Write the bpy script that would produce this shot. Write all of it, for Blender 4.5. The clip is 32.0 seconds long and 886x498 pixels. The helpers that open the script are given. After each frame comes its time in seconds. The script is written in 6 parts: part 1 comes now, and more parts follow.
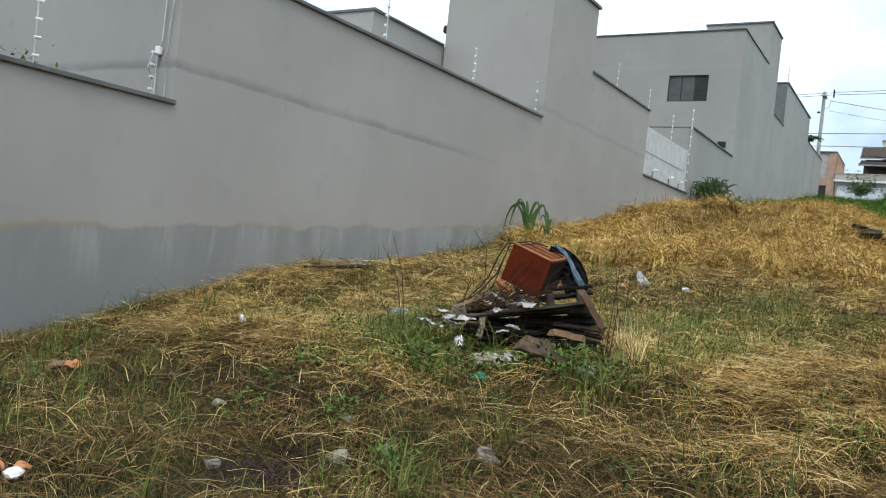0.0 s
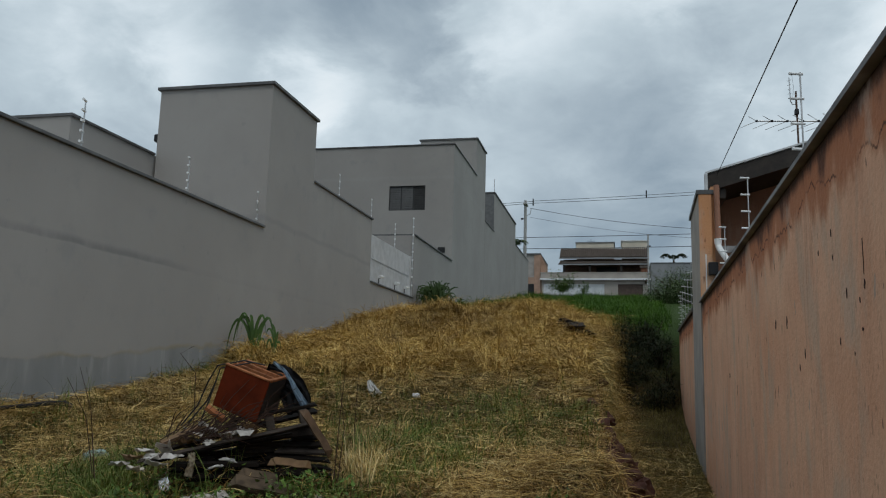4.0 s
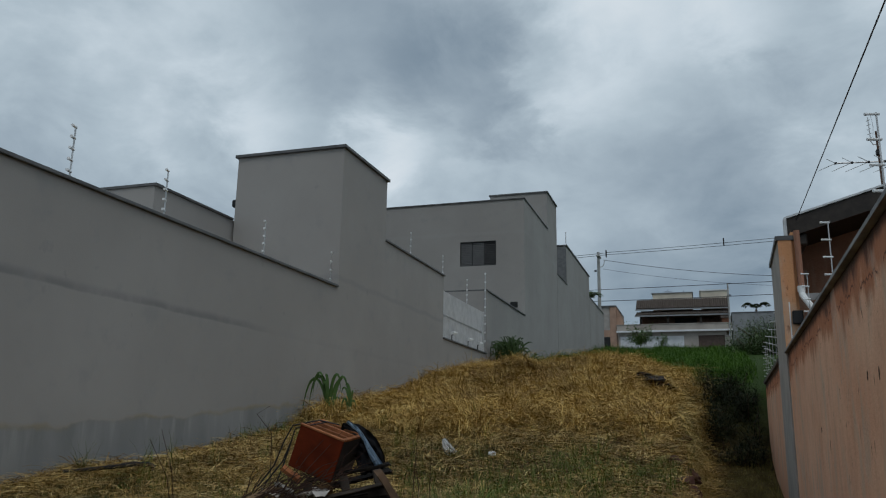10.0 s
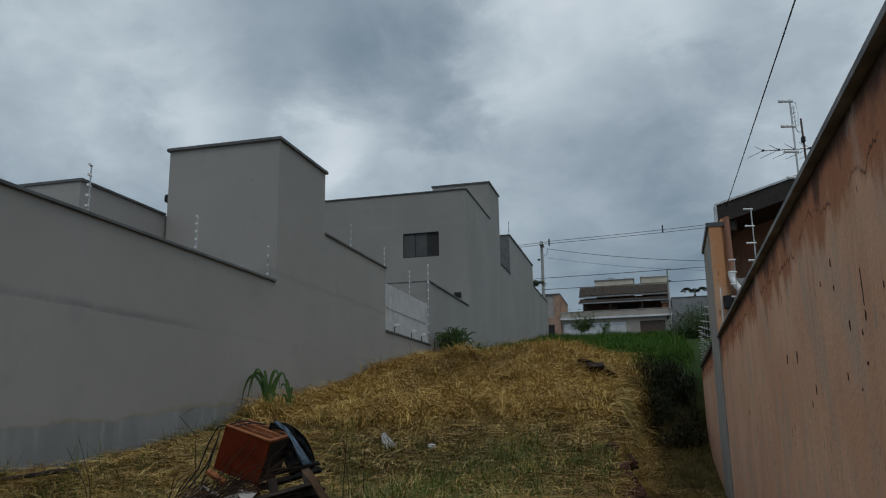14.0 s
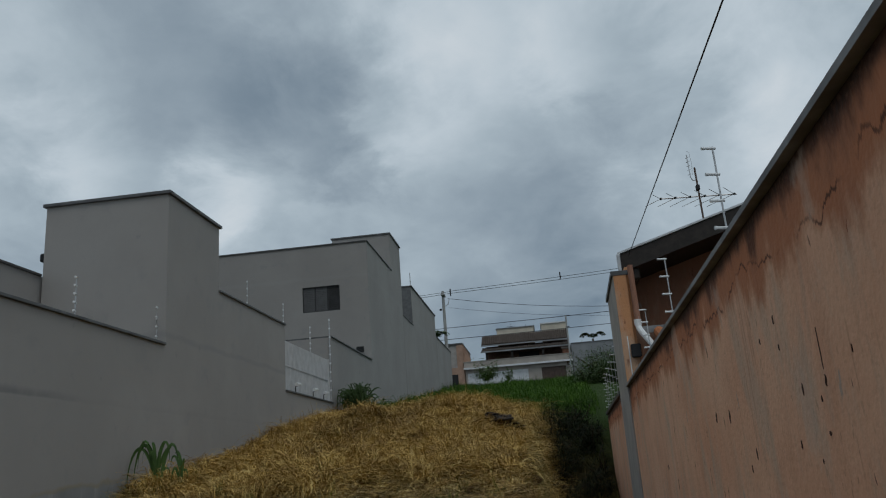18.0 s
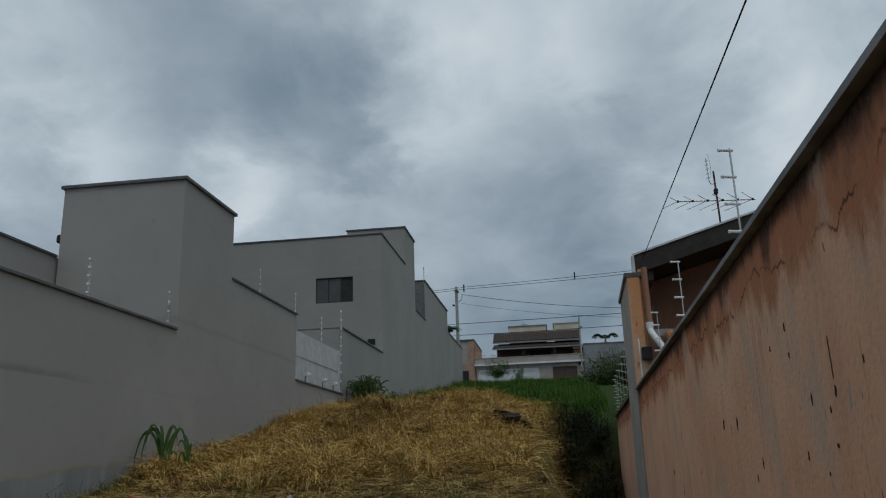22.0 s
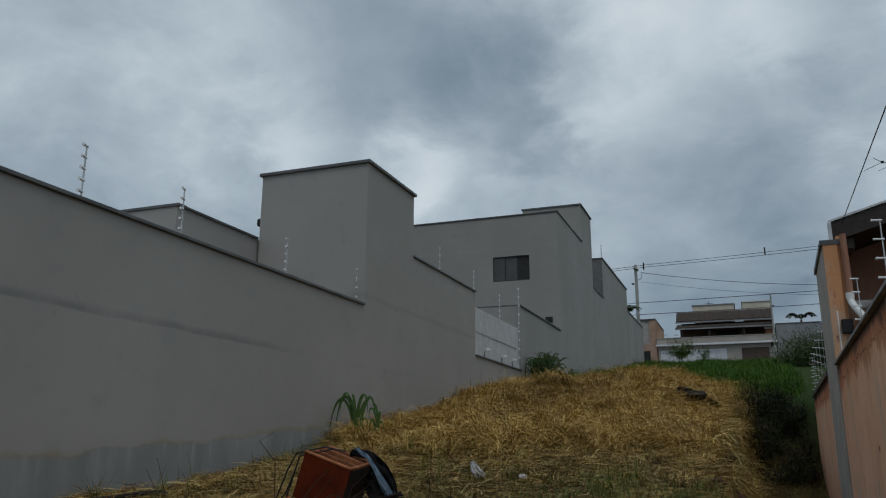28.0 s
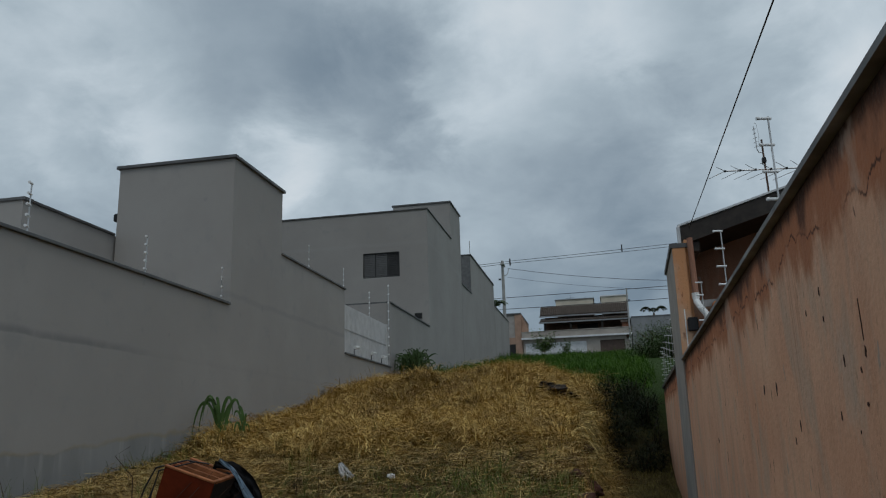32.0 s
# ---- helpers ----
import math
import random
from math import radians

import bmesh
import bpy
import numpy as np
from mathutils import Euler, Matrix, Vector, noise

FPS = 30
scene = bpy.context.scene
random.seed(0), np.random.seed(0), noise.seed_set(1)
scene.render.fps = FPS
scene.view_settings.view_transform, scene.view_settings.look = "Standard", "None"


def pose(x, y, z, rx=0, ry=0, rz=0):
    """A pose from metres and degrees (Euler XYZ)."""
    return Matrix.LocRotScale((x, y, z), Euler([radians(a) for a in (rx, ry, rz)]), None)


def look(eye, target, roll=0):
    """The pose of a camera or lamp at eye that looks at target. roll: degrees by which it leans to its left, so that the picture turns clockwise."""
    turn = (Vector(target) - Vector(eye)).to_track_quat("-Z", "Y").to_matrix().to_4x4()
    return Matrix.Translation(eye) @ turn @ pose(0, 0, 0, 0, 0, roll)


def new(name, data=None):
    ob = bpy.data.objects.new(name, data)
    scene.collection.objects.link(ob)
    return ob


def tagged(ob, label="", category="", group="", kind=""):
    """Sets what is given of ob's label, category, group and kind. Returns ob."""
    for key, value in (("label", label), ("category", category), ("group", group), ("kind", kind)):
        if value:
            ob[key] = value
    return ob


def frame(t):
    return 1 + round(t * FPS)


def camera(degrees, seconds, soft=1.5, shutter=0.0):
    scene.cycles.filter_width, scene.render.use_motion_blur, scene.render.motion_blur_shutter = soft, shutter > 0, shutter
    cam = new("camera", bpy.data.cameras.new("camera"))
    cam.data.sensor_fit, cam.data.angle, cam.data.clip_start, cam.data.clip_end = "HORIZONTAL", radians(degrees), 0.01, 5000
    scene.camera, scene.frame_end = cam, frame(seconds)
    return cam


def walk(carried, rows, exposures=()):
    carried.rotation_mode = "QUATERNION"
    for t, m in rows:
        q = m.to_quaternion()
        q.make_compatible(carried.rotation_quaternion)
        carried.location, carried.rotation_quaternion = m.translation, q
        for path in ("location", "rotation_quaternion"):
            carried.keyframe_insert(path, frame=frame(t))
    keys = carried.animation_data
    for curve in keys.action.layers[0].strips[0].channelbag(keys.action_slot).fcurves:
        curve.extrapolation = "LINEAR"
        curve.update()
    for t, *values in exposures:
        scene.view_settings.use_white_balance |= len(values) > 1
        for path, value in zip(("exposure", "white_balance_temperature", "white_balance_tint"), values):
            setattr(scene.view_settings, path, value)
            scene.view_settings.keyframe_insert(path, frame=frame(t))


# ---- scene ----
cam = camera(59.12, 32.0, soft=1.15)

# ---- the walk: seconds, eye, yaw to the left, pitch up, roll ----
PATH = [
    (0, 0.258, -0.660, 1.476, 31.54, -0.31, 6.11),
    (0.5, 0.352, -0.576, 1.506, 21.39, 5.03, 4.95),
    (1, 0.416, -0.524, 1.490, 16.37, 8.41, 2.27),
    (1.5, 0.347, -0.408, 1.505, 12.14, 8.35, 2.37),
    (2, 0.238, -0.240, 1.519, 10.27, 7.73, 1.17),
    (2.5, 0.193, -0.203, 1.527, 13.12, 6.49, 1.68),
    (4.5, 0.212, -0.225, 1.533, 12.64, 9.46, 1.52),
    (5, 0.215, -0.207, 1.540, 15.67, 9.05, 0.86),
    (5.5, 0.216, -0.213, 1.541, 16.85, 8.75, 0.73),
    (6, 0.217, -0.209, 1.540, 15.92, 9.34, 0.88),
    (6.5, 0.220, -0.215, 1.538, 15.38, 10.16, 0.99),
    (7, 0.218, -0.219, 1.534, 14.69, 9.87, 1.00),
    (7.5, 0.221, -0.206, 1.531, 14.81, 9.47, 0.65),
    (8, 0.224, -0.211, 1.533, 15.24, 10.54, 0.17),
    (8.5, 0.229, -0.224, 1.534, 15.74, 11.86, 0.31),
    (9, 0.229, -0.214, 1.539, 16.73, 12.34, 0.14),
    (9.5, 0.229, -0.210, 1.532, 17.14, 12.59, -0.14),
    (10, 0.229, -0.219, 1.535, 18.19, 12.94, 0.95),
    (10.5, 0.243, -0.198, 1.539, 19.46, 13.89, 0.70),
    (11, 0.253, -0.184, 1.549, 19.53, 12.97, 1.48),
    (11.5, 0.247, -0.178, 1.553, 16.25, 13.32, 1.53),
    (12, 0.236, -0.187, 1.556, 15.57, 13.60, 1.21),
    (12.5, 0.252, -0.163, 1.552, 16.46, 13.46, 0.74),
    (13, 0.281, -0.150, 1.562, 14.47, 13.54, 0.12),
    (13.5, 0.318, -0.114, 1.560, 14.47, 13.33, -0.27),
    (14, 0.336, -0.092, 1.567, 14.13, 12.29, -1.01),
    (14.5, 0.263, -0.065, 1.589, 10.38, 14.86, -1.15),
    (15, 0.197, -0.006, 1.622, 7.26, 15.05, -3.37),
    (15.5, 0.240, 0.119, 1.625, 7.70, 14.12, -1.75),
    (17.5, 0.278, 0.280, 1.703, 7.12, 16.48, -3.20),
    (18, 0.207, 0.291, 1.721, 6.43, 15.66, -4.28),
    (18.5, 0.175, 0.304, 1.726, 4.86, 15.60, -2.50),
    (19, 0.191, 0.301, 1.731, 5.84, 16.52, -2.27),
    (19.5, 0.217, 0.306, 1.733, 5.79, 15.75, -1.54),
    (20, 0.235, 0.328, 1.730, 6.09, 15.19, -1.90),
    (20.5, 0.232, 0.348, 1.724, 6.82, 15.07, -1.69),
    (21, 0.224, 0.344, 1.723, 8.05, 15.18, -1.67),
    (21.5, 0.224, 0.337, 1.724, 8.04, 15.51, -1.82),
    (22, 0.237, 0.342, 1.724, 7.62, 15.39, -1.90),
    (22.5, 0.236, 0.331, 1.730, 8.60, 15.85, -1.97),
    (23, 0.232, 0.331, 1.725, 8.78, 15.64, -1.87),
    (23.5, 0.227, 0.327, 1.724, 8.68, 15.30, -1.72),
    (24, 0.227, 0.337, 1.729, 8.20, 15.39, -1.68),
    (24.5, 0.223, 0.321, 1.735, 7.84, 15.30, -2.03),
    (26.5, 0.251, 0.318, 1.586, 12.93, 12.12, 1.15),
    (27, 0.245, 0.288, 1.589, 15.92, 13.42, 0.93),
    (27.5, 0.261, 0.278, 1.603, 18.08, 14.16, 0.18),
    (28, 0.252, 0.261, 1.589, 20.92, 14.17, 0.24),
    (28.5, 0.262, 0.281, 1.597, 17.42, 14.91, -0.00),
    (29, 0.260, 0.275, 1.601, 16.74, 13.23, 0.78),
    (29.5, 0.270, 0.264, 1.529, 18.48, 7.97, 1.47),
    (30, 0.271, 0.277, 1.553, 20.37, -0.87, 3.11),
    (30.5, 0.272, 0.295, 1.586, 20.49, 1.11, 1.74),
    (31, 0.299, 0.250, 1.598, 19.08, 11.30, 0.33),
    (31.5, 0.296, 0.253, 1.624, 17.28, 15.10, 0.41),
    (32, 0.276, 0.218, 1.671, 11.16, 13.64, -1.72),
]


def aim(x, y, z, yaw, pitch, roll):
    a, b = radians(yaw), radians(pitch)
    way = Vector((-math.sin(a) * math.cos(b), math.cos(a) * math.cos(b), math.sin(b)))
    return look((x, y, z), Vector((x, y, z)) + way, roll)


EXPOSURES = [(0, 1.3, 6600, 10), (0.4, 0.9, 6700, 10), (0.8, 0.4, 6800, 10), (1.2, 0.1, 6800, 10), (2, 0.08, 6750, 10), (6, -0.02, 6650, 10), (9, -0.17, 6500, 10), (13, -0.32, 6500, 10), (18, -0.42, 6500, 10), (24.5, -0.4, 6500, 10), (27, -0.22, 6500, 10), (28, -0.36, 6500, 10), (29, -0.37, 6500, 10), (29.6, -0.2, 6800, 11), (30, 0.2, 6800, 11), (30.5, 1.1, 6850, 11), (30.8, 1.1, 6950, 10), (31.0, 0.7, 7050, 10), (31.2, 0.5, 7100, 10), (31.5, 0.05, 6800, 10), (32, -0.35, 6500, 10)]
walk(cam, [(r[0], aim(*r[1:])) for r in PATH], EXPOSURES)

# ---- sky and sun ----
SUN_EL, SUN_ROT = radians(58), radians(150)
world = bpy.data.worlds.new("overcast_sky")
scene.world = world
world.use_nodes = True


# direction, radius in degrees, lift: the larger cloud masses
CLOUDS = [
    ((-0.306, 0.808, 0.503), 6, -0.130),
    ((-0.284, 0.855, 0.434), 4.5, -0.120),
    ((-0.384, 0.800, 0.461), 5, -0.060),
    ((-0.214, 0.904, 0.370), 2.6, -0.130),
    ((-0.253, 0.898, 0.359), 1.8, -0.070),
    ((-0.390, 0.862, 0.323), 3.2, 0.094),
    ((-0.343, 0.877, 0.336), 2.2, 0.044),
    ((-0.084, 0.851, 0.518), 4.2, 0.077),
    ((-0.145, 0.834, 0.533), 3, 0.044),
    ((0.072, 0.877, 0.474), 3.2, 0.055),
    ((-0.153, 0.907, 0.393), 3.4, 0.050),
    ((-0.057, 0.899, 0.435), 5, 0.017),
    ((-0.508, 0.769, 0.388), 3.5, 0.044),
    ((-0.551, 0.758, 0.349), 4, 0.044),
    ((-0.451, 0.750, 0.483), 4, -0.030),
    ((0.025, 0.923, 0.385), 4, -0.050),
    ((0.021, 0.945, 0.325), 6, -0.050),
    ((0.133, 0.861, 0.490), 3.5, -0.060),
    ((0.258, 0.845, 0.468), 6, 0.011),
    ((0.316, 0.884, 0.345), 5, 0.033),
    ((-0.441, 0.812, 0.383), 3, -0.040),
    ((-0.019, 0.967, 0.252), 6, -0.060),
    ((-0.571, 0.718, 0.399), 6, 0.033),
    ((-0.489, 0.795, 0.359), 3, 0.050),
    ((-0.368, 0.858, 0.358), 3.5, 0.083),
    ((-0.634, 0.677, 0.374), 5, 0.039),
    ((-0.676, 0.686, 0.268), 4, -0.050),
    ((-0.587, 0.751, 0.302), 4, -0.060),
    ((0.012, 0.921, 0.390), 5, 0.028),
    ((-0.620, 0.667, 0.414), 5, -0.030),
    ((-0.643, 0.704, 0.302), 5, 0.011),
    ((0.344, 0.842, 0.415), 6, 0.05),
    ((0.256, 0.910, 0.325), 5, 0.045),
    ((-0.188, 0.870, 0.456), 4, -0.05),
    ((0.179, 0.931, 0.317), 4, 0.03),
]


def sky_nodes():
    nt = world.node_tree
    n, l = nt.nodes, nt.links
    n.clear()
    out, bg = n.new("ShaderNodeOutputWorld"), n.new("ShaderNodeBackground")
    sky = n.new("ShaderNodeTexSky")
    sky.sky_type, sky.sun_disc = "NISHITA", False
    sky.sun_elevation, sky.sun_rotation = SUN_EL, SUN_ROT
    co = n.new("ShaderNodeTexCoord")

    def link(v, socket):
        if hasattr(v, "links"):
            l.new(v, socket)
        else:
            socket.default_value = v

    def op(kind, a, b):
        m = n.new("ShaderNodeMath")
        m.operation = kind
        link(a, m.inputs[0])
        link(b, m.inputs[1])
        return m.outputs[0]

    def vec(kind, a, b):
        m = n.new("ShaderNodeVectorMath")
        m.operation = kind
        link(a, m.inputs[0])
        link(b, m.inputs[1])
        return m

    def fog(vector, scale, detail, rough, dist):
        t = n.new("ShaderNodeTexNoise")
        t.inputs["Scale"].default_value, t.inputs["Detail"].default_value = scale, detail
        t.inputs["Roughness"].default_value, t.inputs["Distortion"].default_value = rough, dist
        l.new(vector, t.inputs["Vector"])
        return t

    way = co.outputs["Generated"]
    sep = n.new("ShaderNodeSeparateXYZ")
    l.new(way, sep.inputs[0])
    zc = op("ADD", op("MAXIMUM", sep.outputs[2], 0.0), 0.42)
    comb = n.new("ShaderNodeCombineXYZ")
    l.new(op("DIVIDE", sep.outputs[0], zc), comb.inputs[0])
    l.new(op("DIVIDE", sep.outputs[1], zc), comb.inputs[1])
    comb.inputs[2].default_value = 0.37
    sheet = comb.outputs[0]
    big = fog(sheet, 1.7, 6.0, 0.55, 0.3).outputs["Fac"]
    mid = fog(sheet, 5.0, 7.0, 0.58, 0.3).outputs["Fac"]
    f = op("ADD", op("MULTIPLY", big, 0.55), op("MULTIPLY", mid, 0.45))
    warp = fog(sheet, 5.0, 6.0, 0.62, 0.3).outputs["Color"]
    shift = vec("SCALE", vec("SUBTRACT", warp, (0.5, 0.5, 0.5)).outputs[0], (0, 0, 0))
    shift.inputs["Scale"].default_value = 0.15
    bent = vec("NORMALIZE", vec("ADD", way, shift.outputs[0]).outputs[0], (0, 0, 0)).outputs[0]
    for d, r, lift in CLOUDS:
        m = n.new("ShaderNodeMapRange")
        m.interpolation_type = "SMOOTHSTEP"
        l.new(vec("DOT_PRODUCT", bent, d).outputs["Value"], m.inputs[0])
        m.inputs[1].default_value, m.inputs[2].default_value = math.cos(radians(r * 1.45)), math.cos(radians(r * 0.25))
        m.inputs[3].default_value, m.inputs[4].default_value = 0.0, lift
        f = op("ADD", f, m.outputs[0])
    low = n.new("ShaderNodeMapRange")
    low.interpolation_type = "SMOOTHSTEP"
    l.new(sep.outputs[2], low.inputs[0])
    for k, v in zip((1, 2, 3, 4), (0.03, 0.27, -0.33, 0.0)):
        low.inputs[k].default_value = v
    f = op("ADD", f, low.outputs[0])
    ramp = n.new("ShaderNodeValToRGB")
    e = ramp.color_ramp.elements
    e[0].position, e[0].color = 0.18, (0.23, 0.31, 0.39, 1)
    e[1].position, e[1].color = 0.82, (0.95, 1.02, 1.07, 1)
    for p, c in ((0.4, (0.4, 0.495, 0.575, 1)), (0.52, (0.53, 0.64, 0.72, 1)), (0.64, (0.71, 0.82, 0.9, 1))):
        k = e.new(p)
        k.color = c
    l.new(f, ramp.inputs[0])
    mix = n.new("ShaderNodeMix")
    mix.data_type = "RGBA"
    mix.inputs[0].default_value = 0.93
    scaled = n.new("ShaderNodeMix")
    scaled.data_type, scaled.blend_type = "RGBA", "MULTIPLY"
    scaled.inputs[0].default_value = 1.0
    l.new(sky.outputs[0], scaled.inputs[6])
    scaled.inputs[7].default_value = (0.1, 0.1, 0.1, 1)
    l.new(scaled.outputs[2], mix.inputs[6])
    l.new(ramp.outputs[0], mix.inputs[7])
    l.new(mix.outputs[2], bg.inputs[0])
    bg.inputs[1].default_value = 0.95
    l.new(bg.outputs[0], out.inputs[0])


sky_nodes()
sun_data = bpy.data.lights.new("sun", "SUN")
sun_data.energy, sun_data.angle, sun_data.color = 0.7, radians(25), (1.0, 0.97, 0.93)
sun = new("sun", sun_data)
sun.matrix_world = pose(0, 0, 40, 90 - math.degrees(SUN_EL), 0, 180 - math.degrees(SUN_ROT))


# ---- materials ----
class Nodes:
    """A small builder of shader nodes round one Principled BSDF."""

    def __init__(self, name, rough=0.8, metal=0.0, spec=0.3):
        self.m = bpy.data.materials.new(name)
        self.m.use_nodes = True
        self.n, self.l = self.m.node_tree.nodes, self.m.node_tree.links
        self.b = self.n["Principled BSDF"]
        self.b.inputs["Roughness"].default_value = rough
        self.b.inputs["Metallic"].default_value = metal
        self.b.inputs["Specular IOR Level"].default_value = spec
        self.geo = self.n.new("ShaderNodeNewGeometry")
        self.sep = None

    def put(self, value, socket):
        if hasattr(value, "links"):
            self.l.new(value, socket)
        else:
            socket.default_value = value

    def math(self, op, a, b=0.0, clamp=False):
        m = self.n.new("ShaderNodeMath")
        m.operation, m.use_clamp = op, clamp
        self.put(a, m.inputs[0])
        self.put(b, m.inputs[1])
        return m.outputs[0]

    def xyz(self, k):
        if self.sep is None:
            self.sep = self.n.new("ShaderNodeSeparateXYZ")
            self.l.new(self.geo.outputs["Position"], self.sep.inputs[0])
        return self.sep.outputs[k]

    def noise(self, scale, detail=4.0, stretch=(1, 1, 1), rough=0.55, dist=0.0):
        mp, t = self.n.new("ShaderNodeMapping"), self.n.new("ShaderNodeTexNoise")
        mp.inputs["Scale"].default_value = stretch
        self.l.new(self.geo.outputs["Position"], mp.inputs[0])
        self.l.new(mp.outputs[0], t.inputs["Vector"])
        t.inputs["Scale"].default_value, t.inputs["Detail"].default_value = scale, detail
        t.inputs["Roughness"].default_value, t.inputs["Distortion"].default_value = rough, dist
        return t.outputs["Fac"]

    def span(self, value, a, b, c=0.0, d=1.0):
        m = self.n.new("ShaderNodeMapRange")
        m.interpolation_type = "SMOOTHSTEP"
        self.put(value, m.inputs[0])
        for k, v in zip((1, 2, 3, 4), (a, b, c, d)):
            m.inputs[k].default_value = v
        return m.outputs[0]

    def mix(self, f, a, b, kind="MIX"):
        m = self.n.new("ShaderNodeMix")
        m.data_type, m.blend_type = "RGBA", kind
        self.put(f, m.inputs[0])
        for v, s in ((a, m.inputs[6]), (b, m.inputs[7])):
            self.put((*v, 1) if isinstance(v, tuple) and len(v) == 3 else v, s)
        return m.outputs[2]

    def random(self, island=False):
        if island:
            return self.geo.outputs["Random Per Island"]
        return self.n.new("ShaderNodeObjectInfo").outputs["Random"]

    def done(self, colour, height=None, strength=0.3, distance=0.01, rough=None):
        self.put((*colour, 1) if isinstance(colour, tuple) and len(colour) == 3 else colour, self.b.inputs["Base Color"])
        if rough is not None:
            self.put(rough, self.b.inputs["Roughness"])
        if height is not None:
            bump = self.n.new("ShaderNodeBump")
            bump.inputs["Strength"].default_value, bump.inputs["Distance"].default_value = strength, distance
            self.l.new(height, bump.inputs["Height"])
            self.l.new(bump.outputs[0], self.b.inputs["Normal"])
        return self.m


def plain(name, colour, rough=0.7, metal=0.0, vary=0.18, scale=6.0, bump=0.15, island=False, spec=0.3):
    """A surface of one colour with soft stains, fine grain and a light relief."""
    s = Nodes(name, rough, metal, spec)
    dark = tuple(c * (1 - vary) for c in colour)
    light = tuple(min(1, c * (1 + vary)) for c in colour)
    c = s.mix(s.span(s.noise(scale), 0.3, 0.7), dark, light)
    c = s.mix(s.math("MULTIPLY", s.span(s.noise(scale * 14, 3), 0.35, 0.75), vary * 0.8), c, dark)
    if island:
        c = s.mix(s.math("MULTIPLY", s.random(True), 0.5), c, dark)
    return s.done(c, s.noise(scale * 20, 3), bump, 0.004)


def gray_paint():
    """Painted render: weather streaks, a dark smear along the slab, bare cement with an ochre tide line near the ground."""
    s = Nodes("gray_painted_render", 0.85)
    c = s.mix(s.span(s.noise(0.35, 5), 0.3, 0.72), (0.3, 0.284, 0.268), (0.348, 0.332, 0.314))
    c = s.mix(s.math("MULTIPLY", s.span(s.noise(1.6, 5, (1, 1, 0.16)), 0.5, 0.8), 0.08), c, (0.235, 0.235, 0.23))
    c = s.mix(s.math("MULTIPLY", s.span(s.noise(2.2, 5), 0.55, 0.75), 0.35), c, (0.24, 0.245, 0.245))
    y, z = s.xyz(1), s.xyz(2)
    slab = s.math("SUBTRACT", z, s.math("ADD", 3.11, s.math("MULTIPLY", s.noise(1.2, 5), 0.1)))
    smear = s.math("MULTIPLY", s.span(slab, -0.05, -0.015), s.span(slab, 0.0, 0.11, 1, 0))
    smear = s.math("MULTIPLY", smear, s.math("MULTIPLY", s.span(s.noise(2.2, 5, (1, 1, 0.5), 0.6), 0.25, 0.6, 0.3, 1), s.span(y, 11.0, 12.2, 1, 0.12)))
    c = s.mix(s.math("MULTIPLY", smear, 0.62), c, (0.165, 0.165, 0.17))
    smudge = s.math("MULTIPLY", s.span(s.noise(3.4, 4, (1, 1, 0.8)), 0.66, 0.74), s.span(z, 1.4, 3.4))
    c = s.mix(s.math("MULTIPLY", smudge, 0.3), c, (0.2, 0.2, 0.205))
    slab2 = s.math("SUBTRACT", z, s.math("ADD", 10.25, s.math("MULTIPLY", s.noise(1.1, 3), 0.2)))
    c = s.mix(s.math("MULTIPLY", s.span(s.math("ABSOLUTE", slab2), 0.02, 0.14, 1, 0), 0.1), c, (0.4, 0.4, 0.4))
    slab3 = s.math("SUBTRACT", z, s.math("ADD", 4.55, s.math("MULTIPLY", s.noise(1.1, 3), 0.2)))
    c = s.mix(s.math("MULTIPLY", s.span(s.math("ABSOLUTE", slab3), 0.01, 0.1, 1, 0), 0.35), c, (0.22, 0.22, 0.22))
    tide = s.math("ADD", 0.82, s.math("ADD", s.math("MULTIPLY", y, 0.071), s.math("MULTIPLY", s.noise(1.3, 6, (1, 1, 1), 0.6), 0.34)))
    over = s.math("SUBTRACT", z, tide)
    bare = s.mix(s.span(s.noise(1.8, 5, (1, 1, 0.3)), 0.3, 0.7), (0.215, 0.217, 0.215), (0.275, 0.276, 0.273))
    bare = s.mix(s.span(over, -0.9, -0.1), (0.215, 0.222, 0.226), bare)
    c = s.mix(s.span(over, -0.02, 0.02, 1, 0), c, bare)
    drip = s.math("MULTIPLY", s.span(s.noise(5, 4, (1, 1, 0.12)), 0.5, 0.72), s.span(over, -0.7, -0.05))
    c = s.mix(s.math("MULTIPLY", s.math("MULTIPLY", drip, s.span(over, -0.02, 0.02, 1, 0)), 0.45), c, (0.4, 0.395, 0.38))
    line = s.span(s.math("ABSOLUTE", over), 0.0, 0.06, 1, 0)
    c = s.mix(s.math("MULTIPLY", line, s.span(s.noise(1.1, 5, (1, 1, 1), 0.6), 0.36, 0.62, 0.08, 0.55)), c, (0.3, 0.245, 0.15))
    h = s.math("ADD", s.noise(60, 3), s.math("MULTIPLY", s.noise(3, 3), 1.2))
    return s.done(c, h, 0.25, 0.006)


